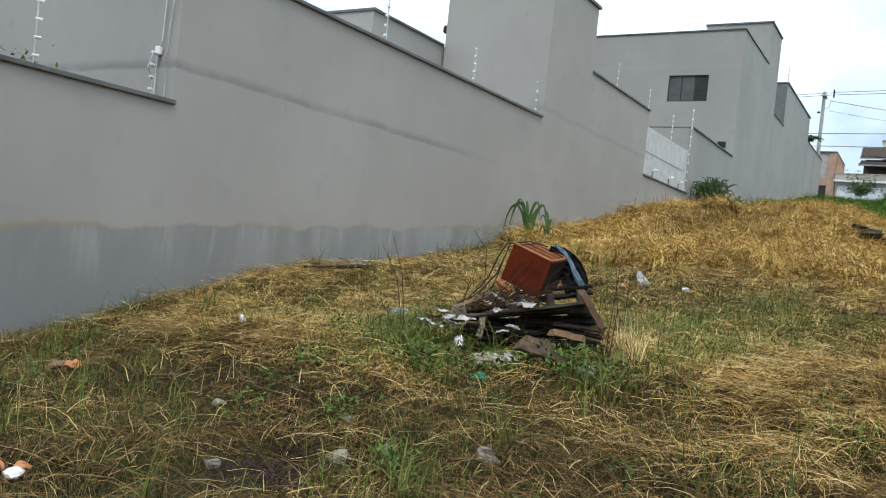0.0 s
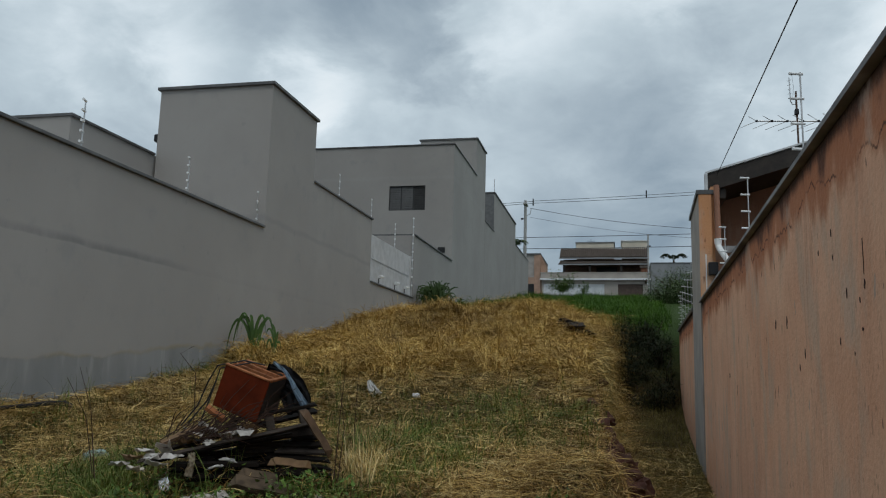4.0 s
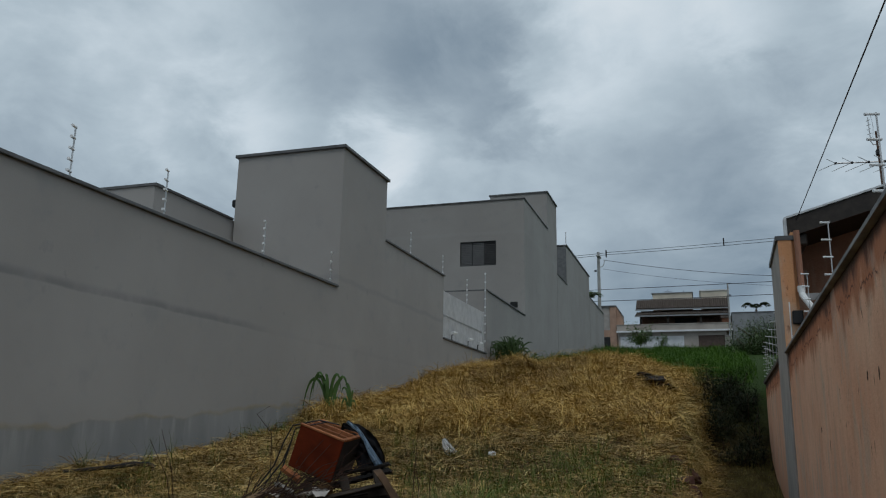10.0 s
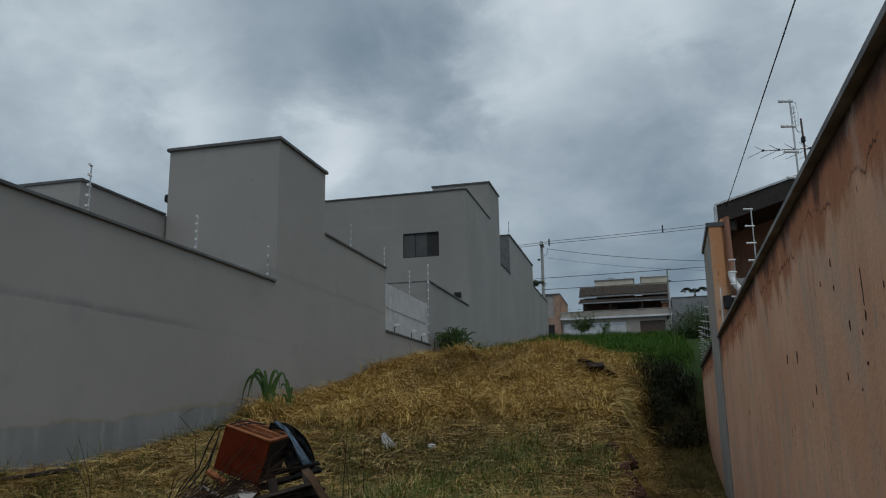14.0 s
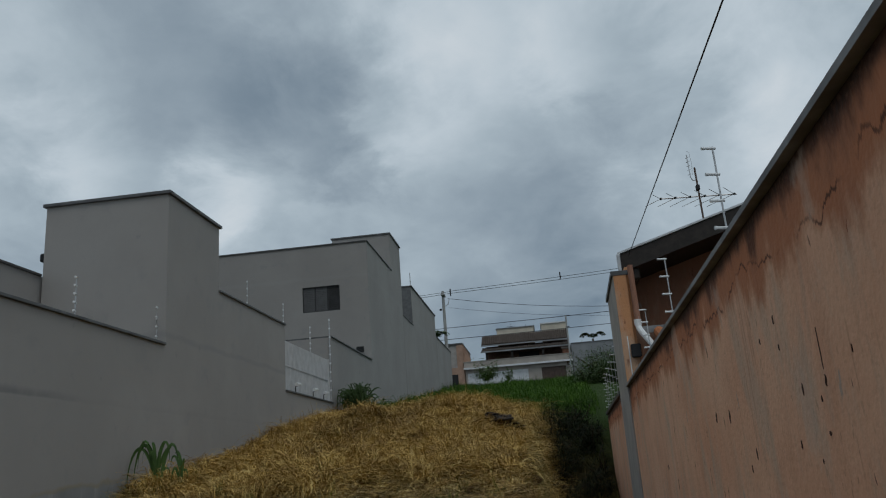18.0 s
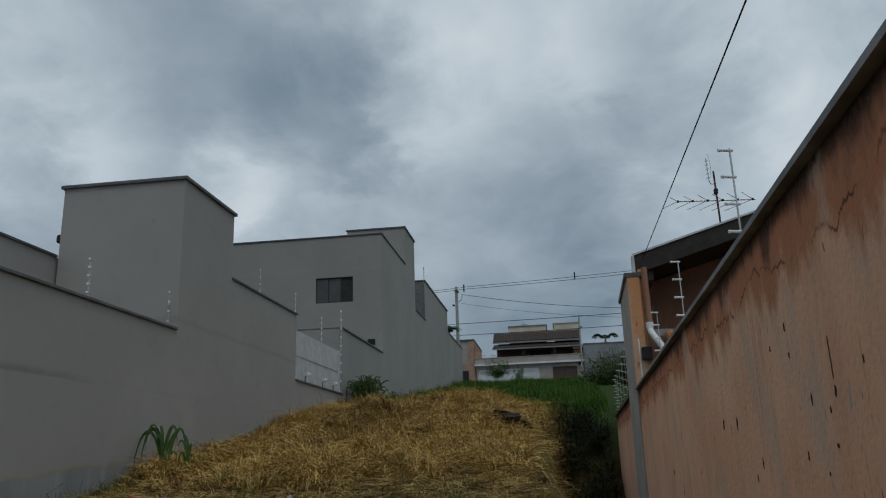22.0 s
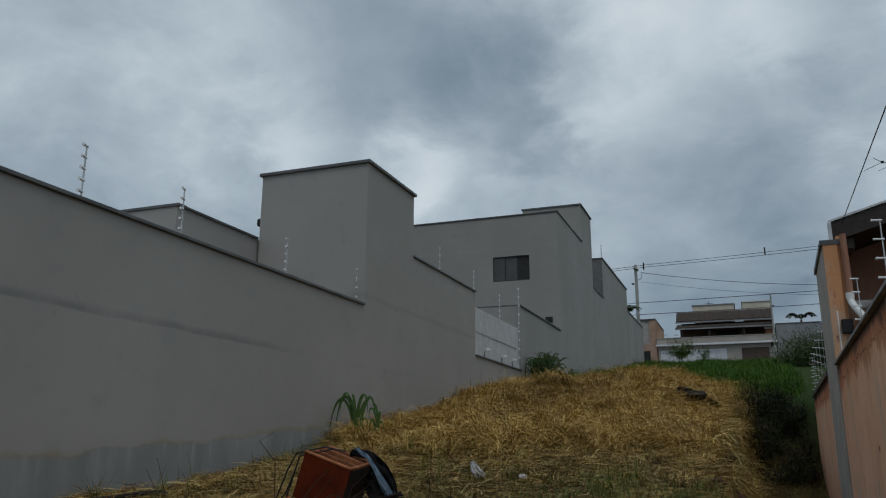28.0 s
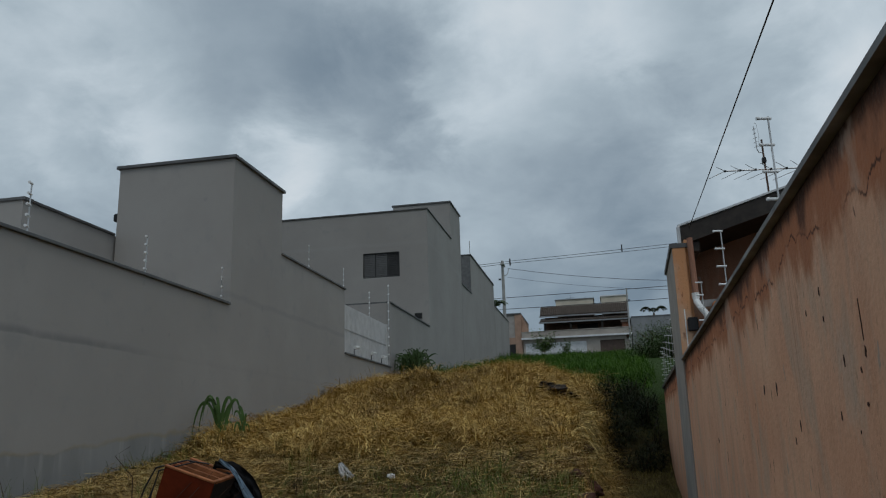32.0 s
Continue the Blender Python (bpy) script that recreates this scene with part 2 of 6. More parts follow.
def orange_paint(name="orange_painted_render", a=(0.76, 0.395, 0.243), b=(0.86, 0.515, 0.34), worn=1.0):
    """Weathered salmon paint with chips, dark runs, bare patches, a rusty rim and painted shade under the coping."""
    s = Nodes(name, 0.85)
    c = s.mix(s.span(s.noise(0.9, 6), 0.3, 0.7), a, b)
    c = s.mix(s.math("MULTIPLY", s.span(s.noise(4.5, 6, (1, 1, 0.35), 0.6), 0.48, 0.68), 0.28), c, (0.56, 0.25, 0.15))
    c = s.mix(s.math("MULTIPLY", s.span(s.noise(2.6, 6, (1, 1, 0.45), 0.6), 0.5, 0.66), 0.5), c, (0.56, 0.43, 0.33))
    c = s.mix(s.math("MULTIPLY", s.span(s.noise(8.0, 5, (1, 1, 0.2), 0.6), 0.55, 0.7), 0.25), c, (0.44, 0.32, 0.25))
    runs = s.math("MULTIPLY", s.span(s.noise(15.0, 3, (1, 1, 0.3), 0.6), 0.68, 0.7), s.span(s.noise(1.4, 3, (1, 1, 0.4)), 0.45, 0.55))
    fine = s.math("MULTIPLY", s.span(s.noise(26.0, 2, (1, 1, 0.06), 0.5), 0.62, 0.68), s.span(s.noise(1.1, 3), 0.5, 0.62))
    c = s.mix(s.math("MULTIPLY", fine, 0.3), c, (0.4, 0.16, 0.09))
    fleck = s.math("MULTIPLY", s.span(s.noise(34.0, 2, (1, 1, 0.3), 0.5), 0.668, 0.69), s.span(s.noise(2.0, 4, (1, 1, 0.5)), 0.46, 0.6))
    c = s.mix(s.math("MULTIPLY", fleck, 0.35), c, (0.17, 0.055, 0.03))
    c = s.mix(runs, c, (0.15, 0.05, 0.03))
    bare = s.math("MULTIPLY", s.span(s.noise(6.5, 4, (1, 1, 0.35), 0.55), 0.7, 0.72), 0.6)
    c = s.mix(bare, c, (0.36, 0.33, 0.3))
    y, z = s.xyz(1), s.xyz(2)
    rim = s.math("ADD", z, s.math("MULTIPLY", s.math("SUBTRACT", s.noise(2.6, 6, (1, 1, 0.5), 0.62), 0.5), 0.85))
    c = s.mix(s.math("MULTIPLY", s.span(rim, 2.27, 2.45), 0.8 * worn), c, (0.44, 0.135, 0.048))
    # black band below the coping: dark staining with the overhang's shade painted in
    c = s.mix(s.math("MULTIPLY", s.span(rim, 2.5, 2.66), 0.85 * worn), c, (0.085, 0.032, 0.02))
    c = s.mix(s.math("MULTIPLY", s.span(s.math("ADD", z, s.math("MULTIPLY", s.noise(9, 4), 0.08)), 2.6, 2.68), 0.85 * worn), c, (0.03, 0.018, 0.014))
    way = s.math("ADD", 2.2, s.math("ADD", s.math("MULTIPLY", s.noise(1.1, 2), 0.3), s.math("MULTIPLY", s.noise(7, 5, (1, 1, 0.2), 0.65), 0.2)))
    crack = s.math("ABSOLUTE", s.math("SUBTRACT", z, way))
    broken = s.span(s.noise(2.4, 3), 0.4, 0.52)
    c = s.mix(s.math("MULTIPLY", s.span(crack, 0.0, 0.05, 0.5 * worn, 0), broken), c, (0.5, 0.17, 0.07))
    c = s.mix(s.math("MULTIPLY", s.span(crack, 0.002, 0.011, 0.9 * worn, 0), broken), c, (0.09, 0.035, 0.022))
    pale = s.span(s.noise(1.6, 5, (1, 1, 0.7), 0.6), 0.6, 0.66)
    c = s.mix(s.math("MULTIPLY", pale, 0.4), c, (0.62, 0.47, 0.37))
    c = s.mix(s.math("MULTIPLY", s.span(s.noise(40, 3), 0.5, 0.75), 0.2), c, (0.36, 0.17, 0.11))
    h = s.math("SUBTRACT", s.math("ADD", s.noise(38, 4), s.math("MULTIPLY", s.noise(4, 4), 1.5)), s.math("MULTIPLY", runs, 0.8))
    return s.done(c, h, 0.4, 0.012)


def blades_material(name, a, b, c3, rough=0.75):
    s = Nodes(name, rough, 0.0, 0.2)
    r = s.random(True)
    c = s.mix(s.span(r, 0.0, 0.6), a, b)
    c = s.mix(s.span(r, 0.6, 1.0), c, c3)
    c = s.mix(s.math("MULTIPLY", s.span(s.noise(0.8, 3), 0.42, 0.7), 0.4), c, a)
    dim = tuple(0.55 * k for k in a)
    c = s.mix(s.math("MULTIPLY", s.span(s.noise(3.2, 4), 0.48, 0.68), 0.7), c, dim)
    return s.done(c)


def ground_material():
    s = Nodes("dry_soil_and_litter", 0.95, 0.0, 0.1)
    c = s.mix(s.span(s.noise(1.1, 6), 0.3, 0.7), (0.014, 0.009, 0.005), (0.042, 0.028, 0.013))
    c = s.mix(s.span(s.noise(9, 5, (1, 1, 1), 0.65), 0.5, 0.75), c, (0.05, 0.034, 0.015))
    green = s.math("MULTIPLY", s.span(s.noise(0.7, 4), 0.48, 0.62), 0.6)
    c = s.mix(green, c, (0.05, 0.06, 0.018))
    stubble = s.mix(s.span(s.noise(6, 4), 0.35, 0.65), (0.085, 0.06, 0.022), (0.19, 0.14, 0.05))
    c = s.mix(s.math("MULTIPLY", s.span(s.xyz(1), 6.2, 8.5), s.span(s.xyz(1), 12.5, 15, 0.85, 0.3)), c, stubble)
    nz = s.n.new("ShaderNodeSeparateXYZ")
    s.l.new(s.geo.outputs["True Normal"], nz.inputs[0])
    c = s.mix(s.span(nz.outputs[2], 0.72, 0.86, 1, 0), c, (0.075, 0.035, 0.022))
    c = s.mix(s.span(s.math("ADD", s.xyz(1), s.math("MULTIPLY", s.xyz(0), 0.9)), 21, 25), c, (0.04, 0.07, 0.016))
    h = s.math("ADD", s.noise(14, 6, (1, 1, 1), 0.7), s.noise(60, 3))
    return s.done(c, h, 0.8, 0.05)


GRAY, ORANGE = gray_paint(), orange_paint()
# orange render turned brown: the recess's shade under the roof is in the colour
SHADEDORANGE = orange_paint("orange_render_shade_painted", (0.3, 0.15, 0.1), (0.36, 0.19, 0.13), 0.0)
ORANGE_IN = orange_paint("ochre_painted_render", (0.6, 0.29, 0.14), (0.66, 0.34, 0.17), 0.0)
SOIL = ground_material()
COPING = plain("dark_sheet_metal_flashing", (0.12, 0.12, 0.12), 0.5, 0.3, 0.25, 2.0)
CEMENT = plain("weathered_cement", (0.27, 0.27, 0.27), 0.9, 0, 0.3, 3.0, 0.3)
PALE = plain("pale_gray_paint", (0.38, 0.352, 0.325), 0.85, 0, 0.12, 2.0)
FENCEWHITE = plain("dusty_white_metal", (0.5, 0.5, 0.5), 0.6, 0, 0.1, 4.0)
WHITE = plain("white_paint", (0.72, 0.73, 0.74), 0.5, 0, 0.08, 4.0)
DARK = plain("dark_opening", (0.02, 0.02, 0.02), 0.6)
BLACKWOOD = plain("dark_timber_and_shade", (0.03, 0.024, 0.02), 0.6, 0, 0.3, 8.0)
SALMON = plain("salmon_paint", (0.4, 0.26, 0.19), 0.85, 0, 0.12, 2.0)
CREAM = plain("cream_paint", (0.4, 0.36, 0.32), 0.85, 0, 0.1, 1.0)
LIGHTCREAM = plain("light_cream_paint", (0.62, 0.56, 0.46), 0.85, 0, 0.1, 1.0)
ROOFTILE = plain("weathered_dark_roof_tile", (0.085, 0.066, 0.054), 0.9, 0, 0.35, 5.0, 0.4)
STEEL = plain("galvanised_steel", (0.5, 0.5, 0.5), 0.4, 0.7, 0.15, 8.0)
PVC = plain("white_plastic", (0.75, 0.76, 0.76), 0.35, 0, 0.06, 8.0)
CONCRETE = plain("pole_concrete", (0.36, 0.36, 0.35), 0.9, 0, 0.15, 3.0)
BLACK = plain("black_rubber_cable", (0.015, 0.015, 0.017), 0.5)
ASPHALT = plain("asphalt", (0.05, 0.05, 0.052), 0.9, 0, 0.2, 3.0, 0.4)
LOUVRE = plain("light_gray_louvre", (0.13, 0.13, 0.13), 0.5, 0.1, 0.1, 3.0)
ALU = plain("gray_aluminium_louvre", (0.05, 0.05, 0.05), 0.5, 0.2, 0.15, 3.0)
GLASSY = plain("dark_window_glass", (0.03, 0.035, 0.04), 0.1, 0, 0.1, 2.0, 0.02, spec=0.6)


# ---- mesh helpers ----
def mesh_of(name, bm, material):
    me = bpy.data.meshes.new(name)
    bm.normal_update()
    bm.to_mesh(me)
    bm.free()
    for m in material if isinstance(material, (list, tuple)) else (material,):
        me.materials.append(m)
    return me


def part(name, bm, material, parent=None, label=""):
    ob = new(name, mesh_of(name, bm, material))
    if parent is not None:
        ob.parent = parent
        ob.matrix_parent_inverse = parent.matrix_world.inverted() if parent.matrix_world != Matrix() else Matrix()
    return tagged(ob, label)


def thing(name, label, category, group="", at=(0, 0, 0), kind=""):
    ob = new(name)
    ob.location = at
    ob.empty_display_size = 0.2
    bpy.context.view_layer.update()
    return tagged(ob, label, category, group, kind)


def box(bm, x0, x1, y0, y1, z0, z1, bevel=0.0, m=None):
    verts = [bm.verts.new(v) for v in ((x0, y0, z0), (x1, y0, z0), (x1, y1, z0), (x0, y1, z0), (x0, y0, z1), (x1, y0, z1), (x1, y1, z1), (x0, y1, z1))]
    faces = [bm.faces.new([verts[k] for k in f]) for f in ((3, 2, 1, 0), (4, 5, 6, 7), (0, 1, 5, 4), (1, 2, 6, 5), (2, 3, 7, 6), (3, 0, 4, 7))]
    if bevel:
        edges = list({e for f in faces for e in f.edges})
        got = bmesh.ops.bevel(bm, geom=edges, offset=bevel, segments=1, affect="EDGES")
        verts = list({v for f in got["faces"] for v in f.verts} | {v for v in verts if v.is_valid})
    if m is not None:
        for v in verts:
            v.co = m @ v.co
    return bm


def boxes(*rows, bevel=0.0, m=None):
    bm = bmesh.new()
    for r in rows:
        box(bm, *r, bevel=bevel, m=m)
    return bm


def rod(bm, a, b, r0, r1=None, sides=8):
    """A tapered round bar from a to b."""
    a, b = Vector(a), Vector(b)
    r1 = r0 if r1 is None else r1
    q = (b - a).to_track_quat("Z", "Y")
    ring = []
    for p, r in ((a, r0), (b, r1)):
        ring.append([bm.verts.new(p + q @ Vector((r * math.cos(k * math.tau / sides), r * math.sin(k * math.tau / sides), 0))) for k in range(sides)])
    for k in range(sides):
        bm.faces.new((ring[0][k], ring[0][(k + 1) % sides], ring[1][(k + 1) % sides], ring[1][k]))
    bm.faces.new(ring[0][::-1])
    bm.faces.new(ring[1])
    return bm


def tube(bm, points, r, sides=6):
    """A bent round bar through points."""
    pts = [Vector(p) for p in points]
    rings = []
    for k, p in enumerate(pts):
        d = pts[min(k + 1, len(pts) - 1)] - pts[max(k - 1, 0)]
        q = d.to_track_quat("Z", "Y")
        rr = r(k / (len(pts) - 1)) if callable(r) else r
        rings.append([bm.verts.new(p + q @ Vector((rr * math.cos(j * math.tau / sides), rr * math.sin(j * math.tau / sides), 0))) for j in range(sides)])
    for a, b in zip(rings, rings[1:]):
        for j in range(sides):
            bm.faces.new((a[j], a[(j + 1) % sides], b[(j + 1) % sides], b[j]))
    bm.faces.new(rings[0][::-1])
    bm.faces.new(rings[-1])
    return bm


def arrays_mesh(name, verts, quads, material):
    """A mesh of quads from arrays."""
    me = bpy.data.meshes.new(name)
    me.vertices.add(len(verts))
    me.vertices.foreach_set("co", np.asarray(verts, np.float32).ravel())
    q = np.asarray(quads, np.int32)
    me.loops.add(q.size)
    me.loops.foreach_set("vertex_index", q.ravel())
    me.polygons.add(len(q))
    me.polygons.foreach_set("loop_start", np.arange(0, q.size, 4, dtype=np.int32))
    me.update(calc_edges=True)
    me.materials.append(material)
    return me


# ---- ground ----
TOP_Y = [-60, -12, 0, 3, 5, 7, 10, 12, 14, 16, 18, 20, 22, 24, 26, 30, 35, 44, 55, 64, 66.5]
TOP_Z = [-3.5, -0.8, 0.0, 0.22, 0.58, 0.8, 1.08, 1.32, 1.7, 2.08, 2.45, 2.8, 3.05, 3.3, 3.6, 4.0, 4.5, 5.5, 6.85, 7.8, 8.0]
LOW_Y = [-60, -12, 0, 8, 10, 13, 16, 18, 19.5, 21, 23, 26, 30, 35, 44, 55, 64, 66.5]
LOW_Z = [-3.5, -0.8, 0.0, -0.05, 0.02, 0.22, 0.42, 0.6, 0.9, 1.8, 2.7, 3.4, 4.0, 4.5, 5.5, 6.85, 7.8, 8.0]
FOOT_Y = [0, 2, 3.5, 4.1, 5, 6.2, 7, 8.2, 9.5, 11, 12.7, 15.5]
FOOT_Z = [0, -0.16, -0.16, -0.18, -0.1, 0.0, 0.13, 0.08, 0.1, 0.02, 0.06, 0]
EDGE_Y = [0, 4, 5.2, 6.4, 7.3, 10, 13, 18, 24]
EDGE_X = [0.98, 0.57, 0.33, 0.19, 0.1, -0.04, -0.15, -0.26, -0.23]


def orange_x(y):
    return 1.03 + 0.0338 * y


def smooth(v, a, b):
    t = np.clip((v - a) / (b - a), 0, 1)
    return t * t * (3 - 2 * t)


def waves(x, y, k):
    """Gentle uneven relief."""
    return (np.sin(1.31 * k * x + 0.7 * k * y + 1.3) + np.sin(0.83 * k * y - 1.1 * k * x + 0.4) + np.sin(1.9 * k * y + 0.37 * k * x + 2.2)) / 3


LATTICE = np.random.default_rng(17).uniform(-1, 1, (6, 128, 128))


def bumps(x, y, cell, k=0):
    """Smooth random relief, its hummocks about one cell across."""
    gx, gy = np.asarray(x, float) / cell + 300, np.asarray(y, float) / cell + 300
    i, j = np.floor(gx).astype(int), np.floor(gy).astype(int)
    u, v = gx - i, gy - j
    u, v = u * u * (3 - 2 * u), v * v * (3 - 2 * v)
    n = LATTICE[k]
    at = lambda a, b: n[a % 128, b % 128]
    return (at(i, j) * (1 - u) + at(i + 1, j) * u) * (1 - v) + (at(i, j + 1) * (1 - u) + at(i + 1, j + 1) * u) * v


def height(x, y):
    """The ground's height; takes numbers or arrays."""
    x, y = np.asarray(x, float), np.asarray(y, float)
    top, low = np.interp(y, TOP_Y, TOP_Z), np.interp(y, LOW_Y, LOW_Z)
    near = smooth(y, -1, 3) * (1 - smooth(y, 27, 34))
    top = top + near * (0.05 * waves(x, y, 1.0) + 0.03 * waves(x + 3, y, 2.9))
    hum = smooth(y, 13, 16) * (1 - smooth(y, 26, 29))
    even = 0.35 + 0.65 * smooth(x, -6.4, -5.2)
    top = top + hum * even * (0.05 * waves(x, y, 2.2) + 0.13 * bumps(x, y, 0.85, 0) + 0.08 * bumps(x, y, 0.4, 1))
    top = top + np.interp(y, FOOT_Y, FOOT_Z) * (1 - smooth(x, -6.4, -4.6))
    calm = 1 - np.exp(-(((x + 2.5) / 1.3) ** 2 + ((y - 5.3) / 1.0) ** 2))
    lot = smooth(y, 0.5, 2.5) * (1 - smooth(y, 13, 16)) * calm
    top = top + lot * (0.05 * bumps(x, y, 0.7, 2) + 0.03 * bumps(x, y, 0.33, 3))
    top = top + 0.1 * calm * np.exp(-(((x + 4.6) / 1.2) ** 2 + ((y - 4.3) / 0.45) ** 2))
    mound = smooth(y, 14, 18) * (1 - smooth(y, 26, 30))
    top = top - mound * (0.12 - 0.12 * smooth(-x, 5.2, 6.4) * smooth(y, 19, 23) + 0.3 * smooth(x, -1.6, 0.2))
    top = top + 0.36 * np.exp(-(((x + 4.5) / 0.95) ** 2 + ((y - 20.6) / 1.2) ** 2))
    top = top + 0.46 * np.exp(-(((x + 2.4) / 1.4) ** 2 + ((y - 24.2) / 1.4) ** 2))
    top = top + 0.12 * np.exp(-(((x + 2.6) / 1.1) ** 2 + ((y - 5.6) / 0.9) ** 2))
    ex = np.interp(y, EDGE_Y, EDGE_X) + 0.07 * np.sin(2.3 * y) + 0.04 * np.sin(5.9 * y + 1)
    wide = np.interp(y, [3, 5, 8, 18, 23], [0.7, 0.34, 0.24, 0.5, 1.2])
    z = top + (low - top) * smooth(x, ex - 0.3 * wide, ex + 0.7 * wide)
    z = np.where(y > 66.5, 8.0, z)
    return z


def axis(*spans):
    out = []
    for a, b, step in spans:
        out += list(np.arange(a, b, step))
    return np.array(out + [spans[-1][1]])


def build_ground():
    xs = axis((-900, -100, 200), (-100, -20, 20), (-20, -8, 3), (-8, 3.2, 0.12), (3.2, 12, 2.2), (12, 100, 22), (100, 900, 200))
    ys = axis((-900, -60, 210), (-60, -4, 7), (-4, 30, 0.12), (30, 66.5, 1.0), (66.5, 120, 9), (120, 1200, 270))
    gx, gy = np.meshgrid(xs, ys)
    v = np.stack([gx, gy, height(gx, gy)], -1).reshape(-1, 3)
    w, h = len(xs), len(ys)
    i = (np.arange(h - 1)[:, None] * w + np.arange(w - 1)[None]).ravel()
    me = arrays_mesh("ground", v, np.stack([i, i + 1, i + w + 1, i + w], -1), SOIL)
    me.polygons.foreach_set("use_smooth", np.ones(len(me.polygons), bool))
    tagged(new("ground", me), "sloping vacant lot of dry soil with cut straw litter", "ground", kind="structure")


build_ground()

# ---- gray boundary wall and houses along it ----
XG = -7.0


def coping_y(parent, y0, y1, z, x0=XG - 0.22, x1=XG + 0.05, t=0.05):
    part("coping", boxes((x0, x1, y0, y1, z - 0.01, z - 0.01 + t), bevel=0.006), COPING, parent, "dark sheet-metal coping strip")


def coping_x(parent, x0, x1, y, z, t=0.06):
    part("coping", boxes((x0, x1, y - 0.05, y + 0.2, z - 0.01, z - 0.01 + t), bevel=0.006), COPING, parent, "dark sheet-metal coping strip")


def walls(parent, material, *rows, name="wall"):
    for r in rows:
        part(name, boxes(r), material, parent)


def pierced(x0, x1, y0, y1, z0, z1, a, b, c, d):
    """A wall across x with one opening a..b, c..d, in one mesh without seams on its face."""
    bm = bmesh.new()
    g = {}
    for y in (y0, y1):
        for i, x in enumerate((x0, a, b, x1)):
            for k, z in enumerate((z0, c, d, z1)):
                g[y, i, k] = bm.verts.new((x, y, z))
    for i in range(3):
        for k in range(3):
            if (i, k) != (1, 1):
                q = ((i, k), (i + 1, k), (i + 1, k + 1), (i, k + 1))
                bm.faces.new([g[y0, *p] for p in q])
                bm.faces.new([g[y1, *p] for p in q[::-1]])
    rim = lambda pts: [bm.faces.new((g[y0, *p], g[y1, *p], g[y1, *q], g[y0, *q])) for p, q in zip(pts, pts[1:] + pts[:1])]
    rim([(0, 0), (0, 1), (0, 2), (0, 3), (1, 3), (2, 3), (3, 3), (3, 2), (3, 1), (3, 0), (2, 0), (1, 0)])
    rim([(1, 1), (2, 1), (2, 2), (1, 2)])
    bmesh.ops.recalc_face_normals(bm, faces=bm.faces[:])
    return bm


def gray_wall():
    w = thing("wall_gray", "tall gray rendered boundary wall stepping up the slope", "wall", kind="structure")
    part("wall_panel", boxes((XG - 0.2, XG, -14, 5.1, -2, 2.72)), GRAY, w)
    coping_y(w, -14, 5.12, 2.72)
    part("wall_panel", boxes((XG - 0.2, XG, 17.21, 21.9, 0, 6.04)), GRAY, w)
    coping_y(w, 17.22, 21.93, 6.04)
    part("wall_panel", boxes((XG - 0.2, XG, 21.9, 26.95, 0, 4.14)), GRAY, w)
    coping_y(w, 21.93, 26.9, 4.15)
    walls(w, GRAY, (XG - 0.2, XG, 26.95, 33.56, 0, 6.46), (-12, XG - 0.2, 26.95, 27.15, 0, 6.46), name="wall_panel")
    coping_y(w, 27.0, 33.5, 6.46)
    coping_x(w, -12, XG + 0.04, 27.0, 6.46)
    part("wall_panel", boxes((XG - 0.2, XG, 42.2, 45.5, 3, 9.98)), GRAY, w)
    coping_y(w, 42.2, 45.5, 9.98)
    part("wall_panel", boxes((XG - 0.2, XG, 55.6, 64.1, 3, 10.85)), GRAY, w)
    coping_y(w, 55.6, 64.1, 10.85)


def house_one():
    h = thing("house", "gray rendered house with flat parapets and a square tower", "house")
    part("wall", boxes((-12.2, XG, 5.1, 14.67, -1, 4.43)), GRAY, h)
    coping_y(h, 5.08, 14.62, 4.43)
    coping_x(h, -12.2, XG + 0.04, 5.1, 4.43)
    part("wall", boxes((-16, -9.75, 11.97, 20, 4.3, 6.1)), GRAY, h)
    coping_x(h, -16, -9.7, 11.99, 6.1)
    coping_y(h, 12.2, 14.67, 6.1, -9.95, -9.7)
    tower = part("tower", boxes((-9.69, XG, 14.67, 17.21, -1, 7.58)), GRAY, h)
    part("coping", boxes((-9.75, XG + 0.06, 14.61, 17.27, 7.57, 7.64), bevel=0.006), COPING, h, "dark sheet-metal coping strip")
    part("wall", boxes((-9.5, XG - 0.5, 1.0, 3.1, -1, 3.42)), CEMENT, h)
    part("coping", boxes((-9.55, XG - 0.44, 0.96, 3.14, 3.41, 3.46), bevel=0.006), COPING, h, "dark sheet-metal coping strip")
    part("wall", boxes((-20, -12.25, -3, 9, -1, 3.6)), GRAY, h)
    coping_y(h, -3, 9, 3.6, -12.5, -12.2)


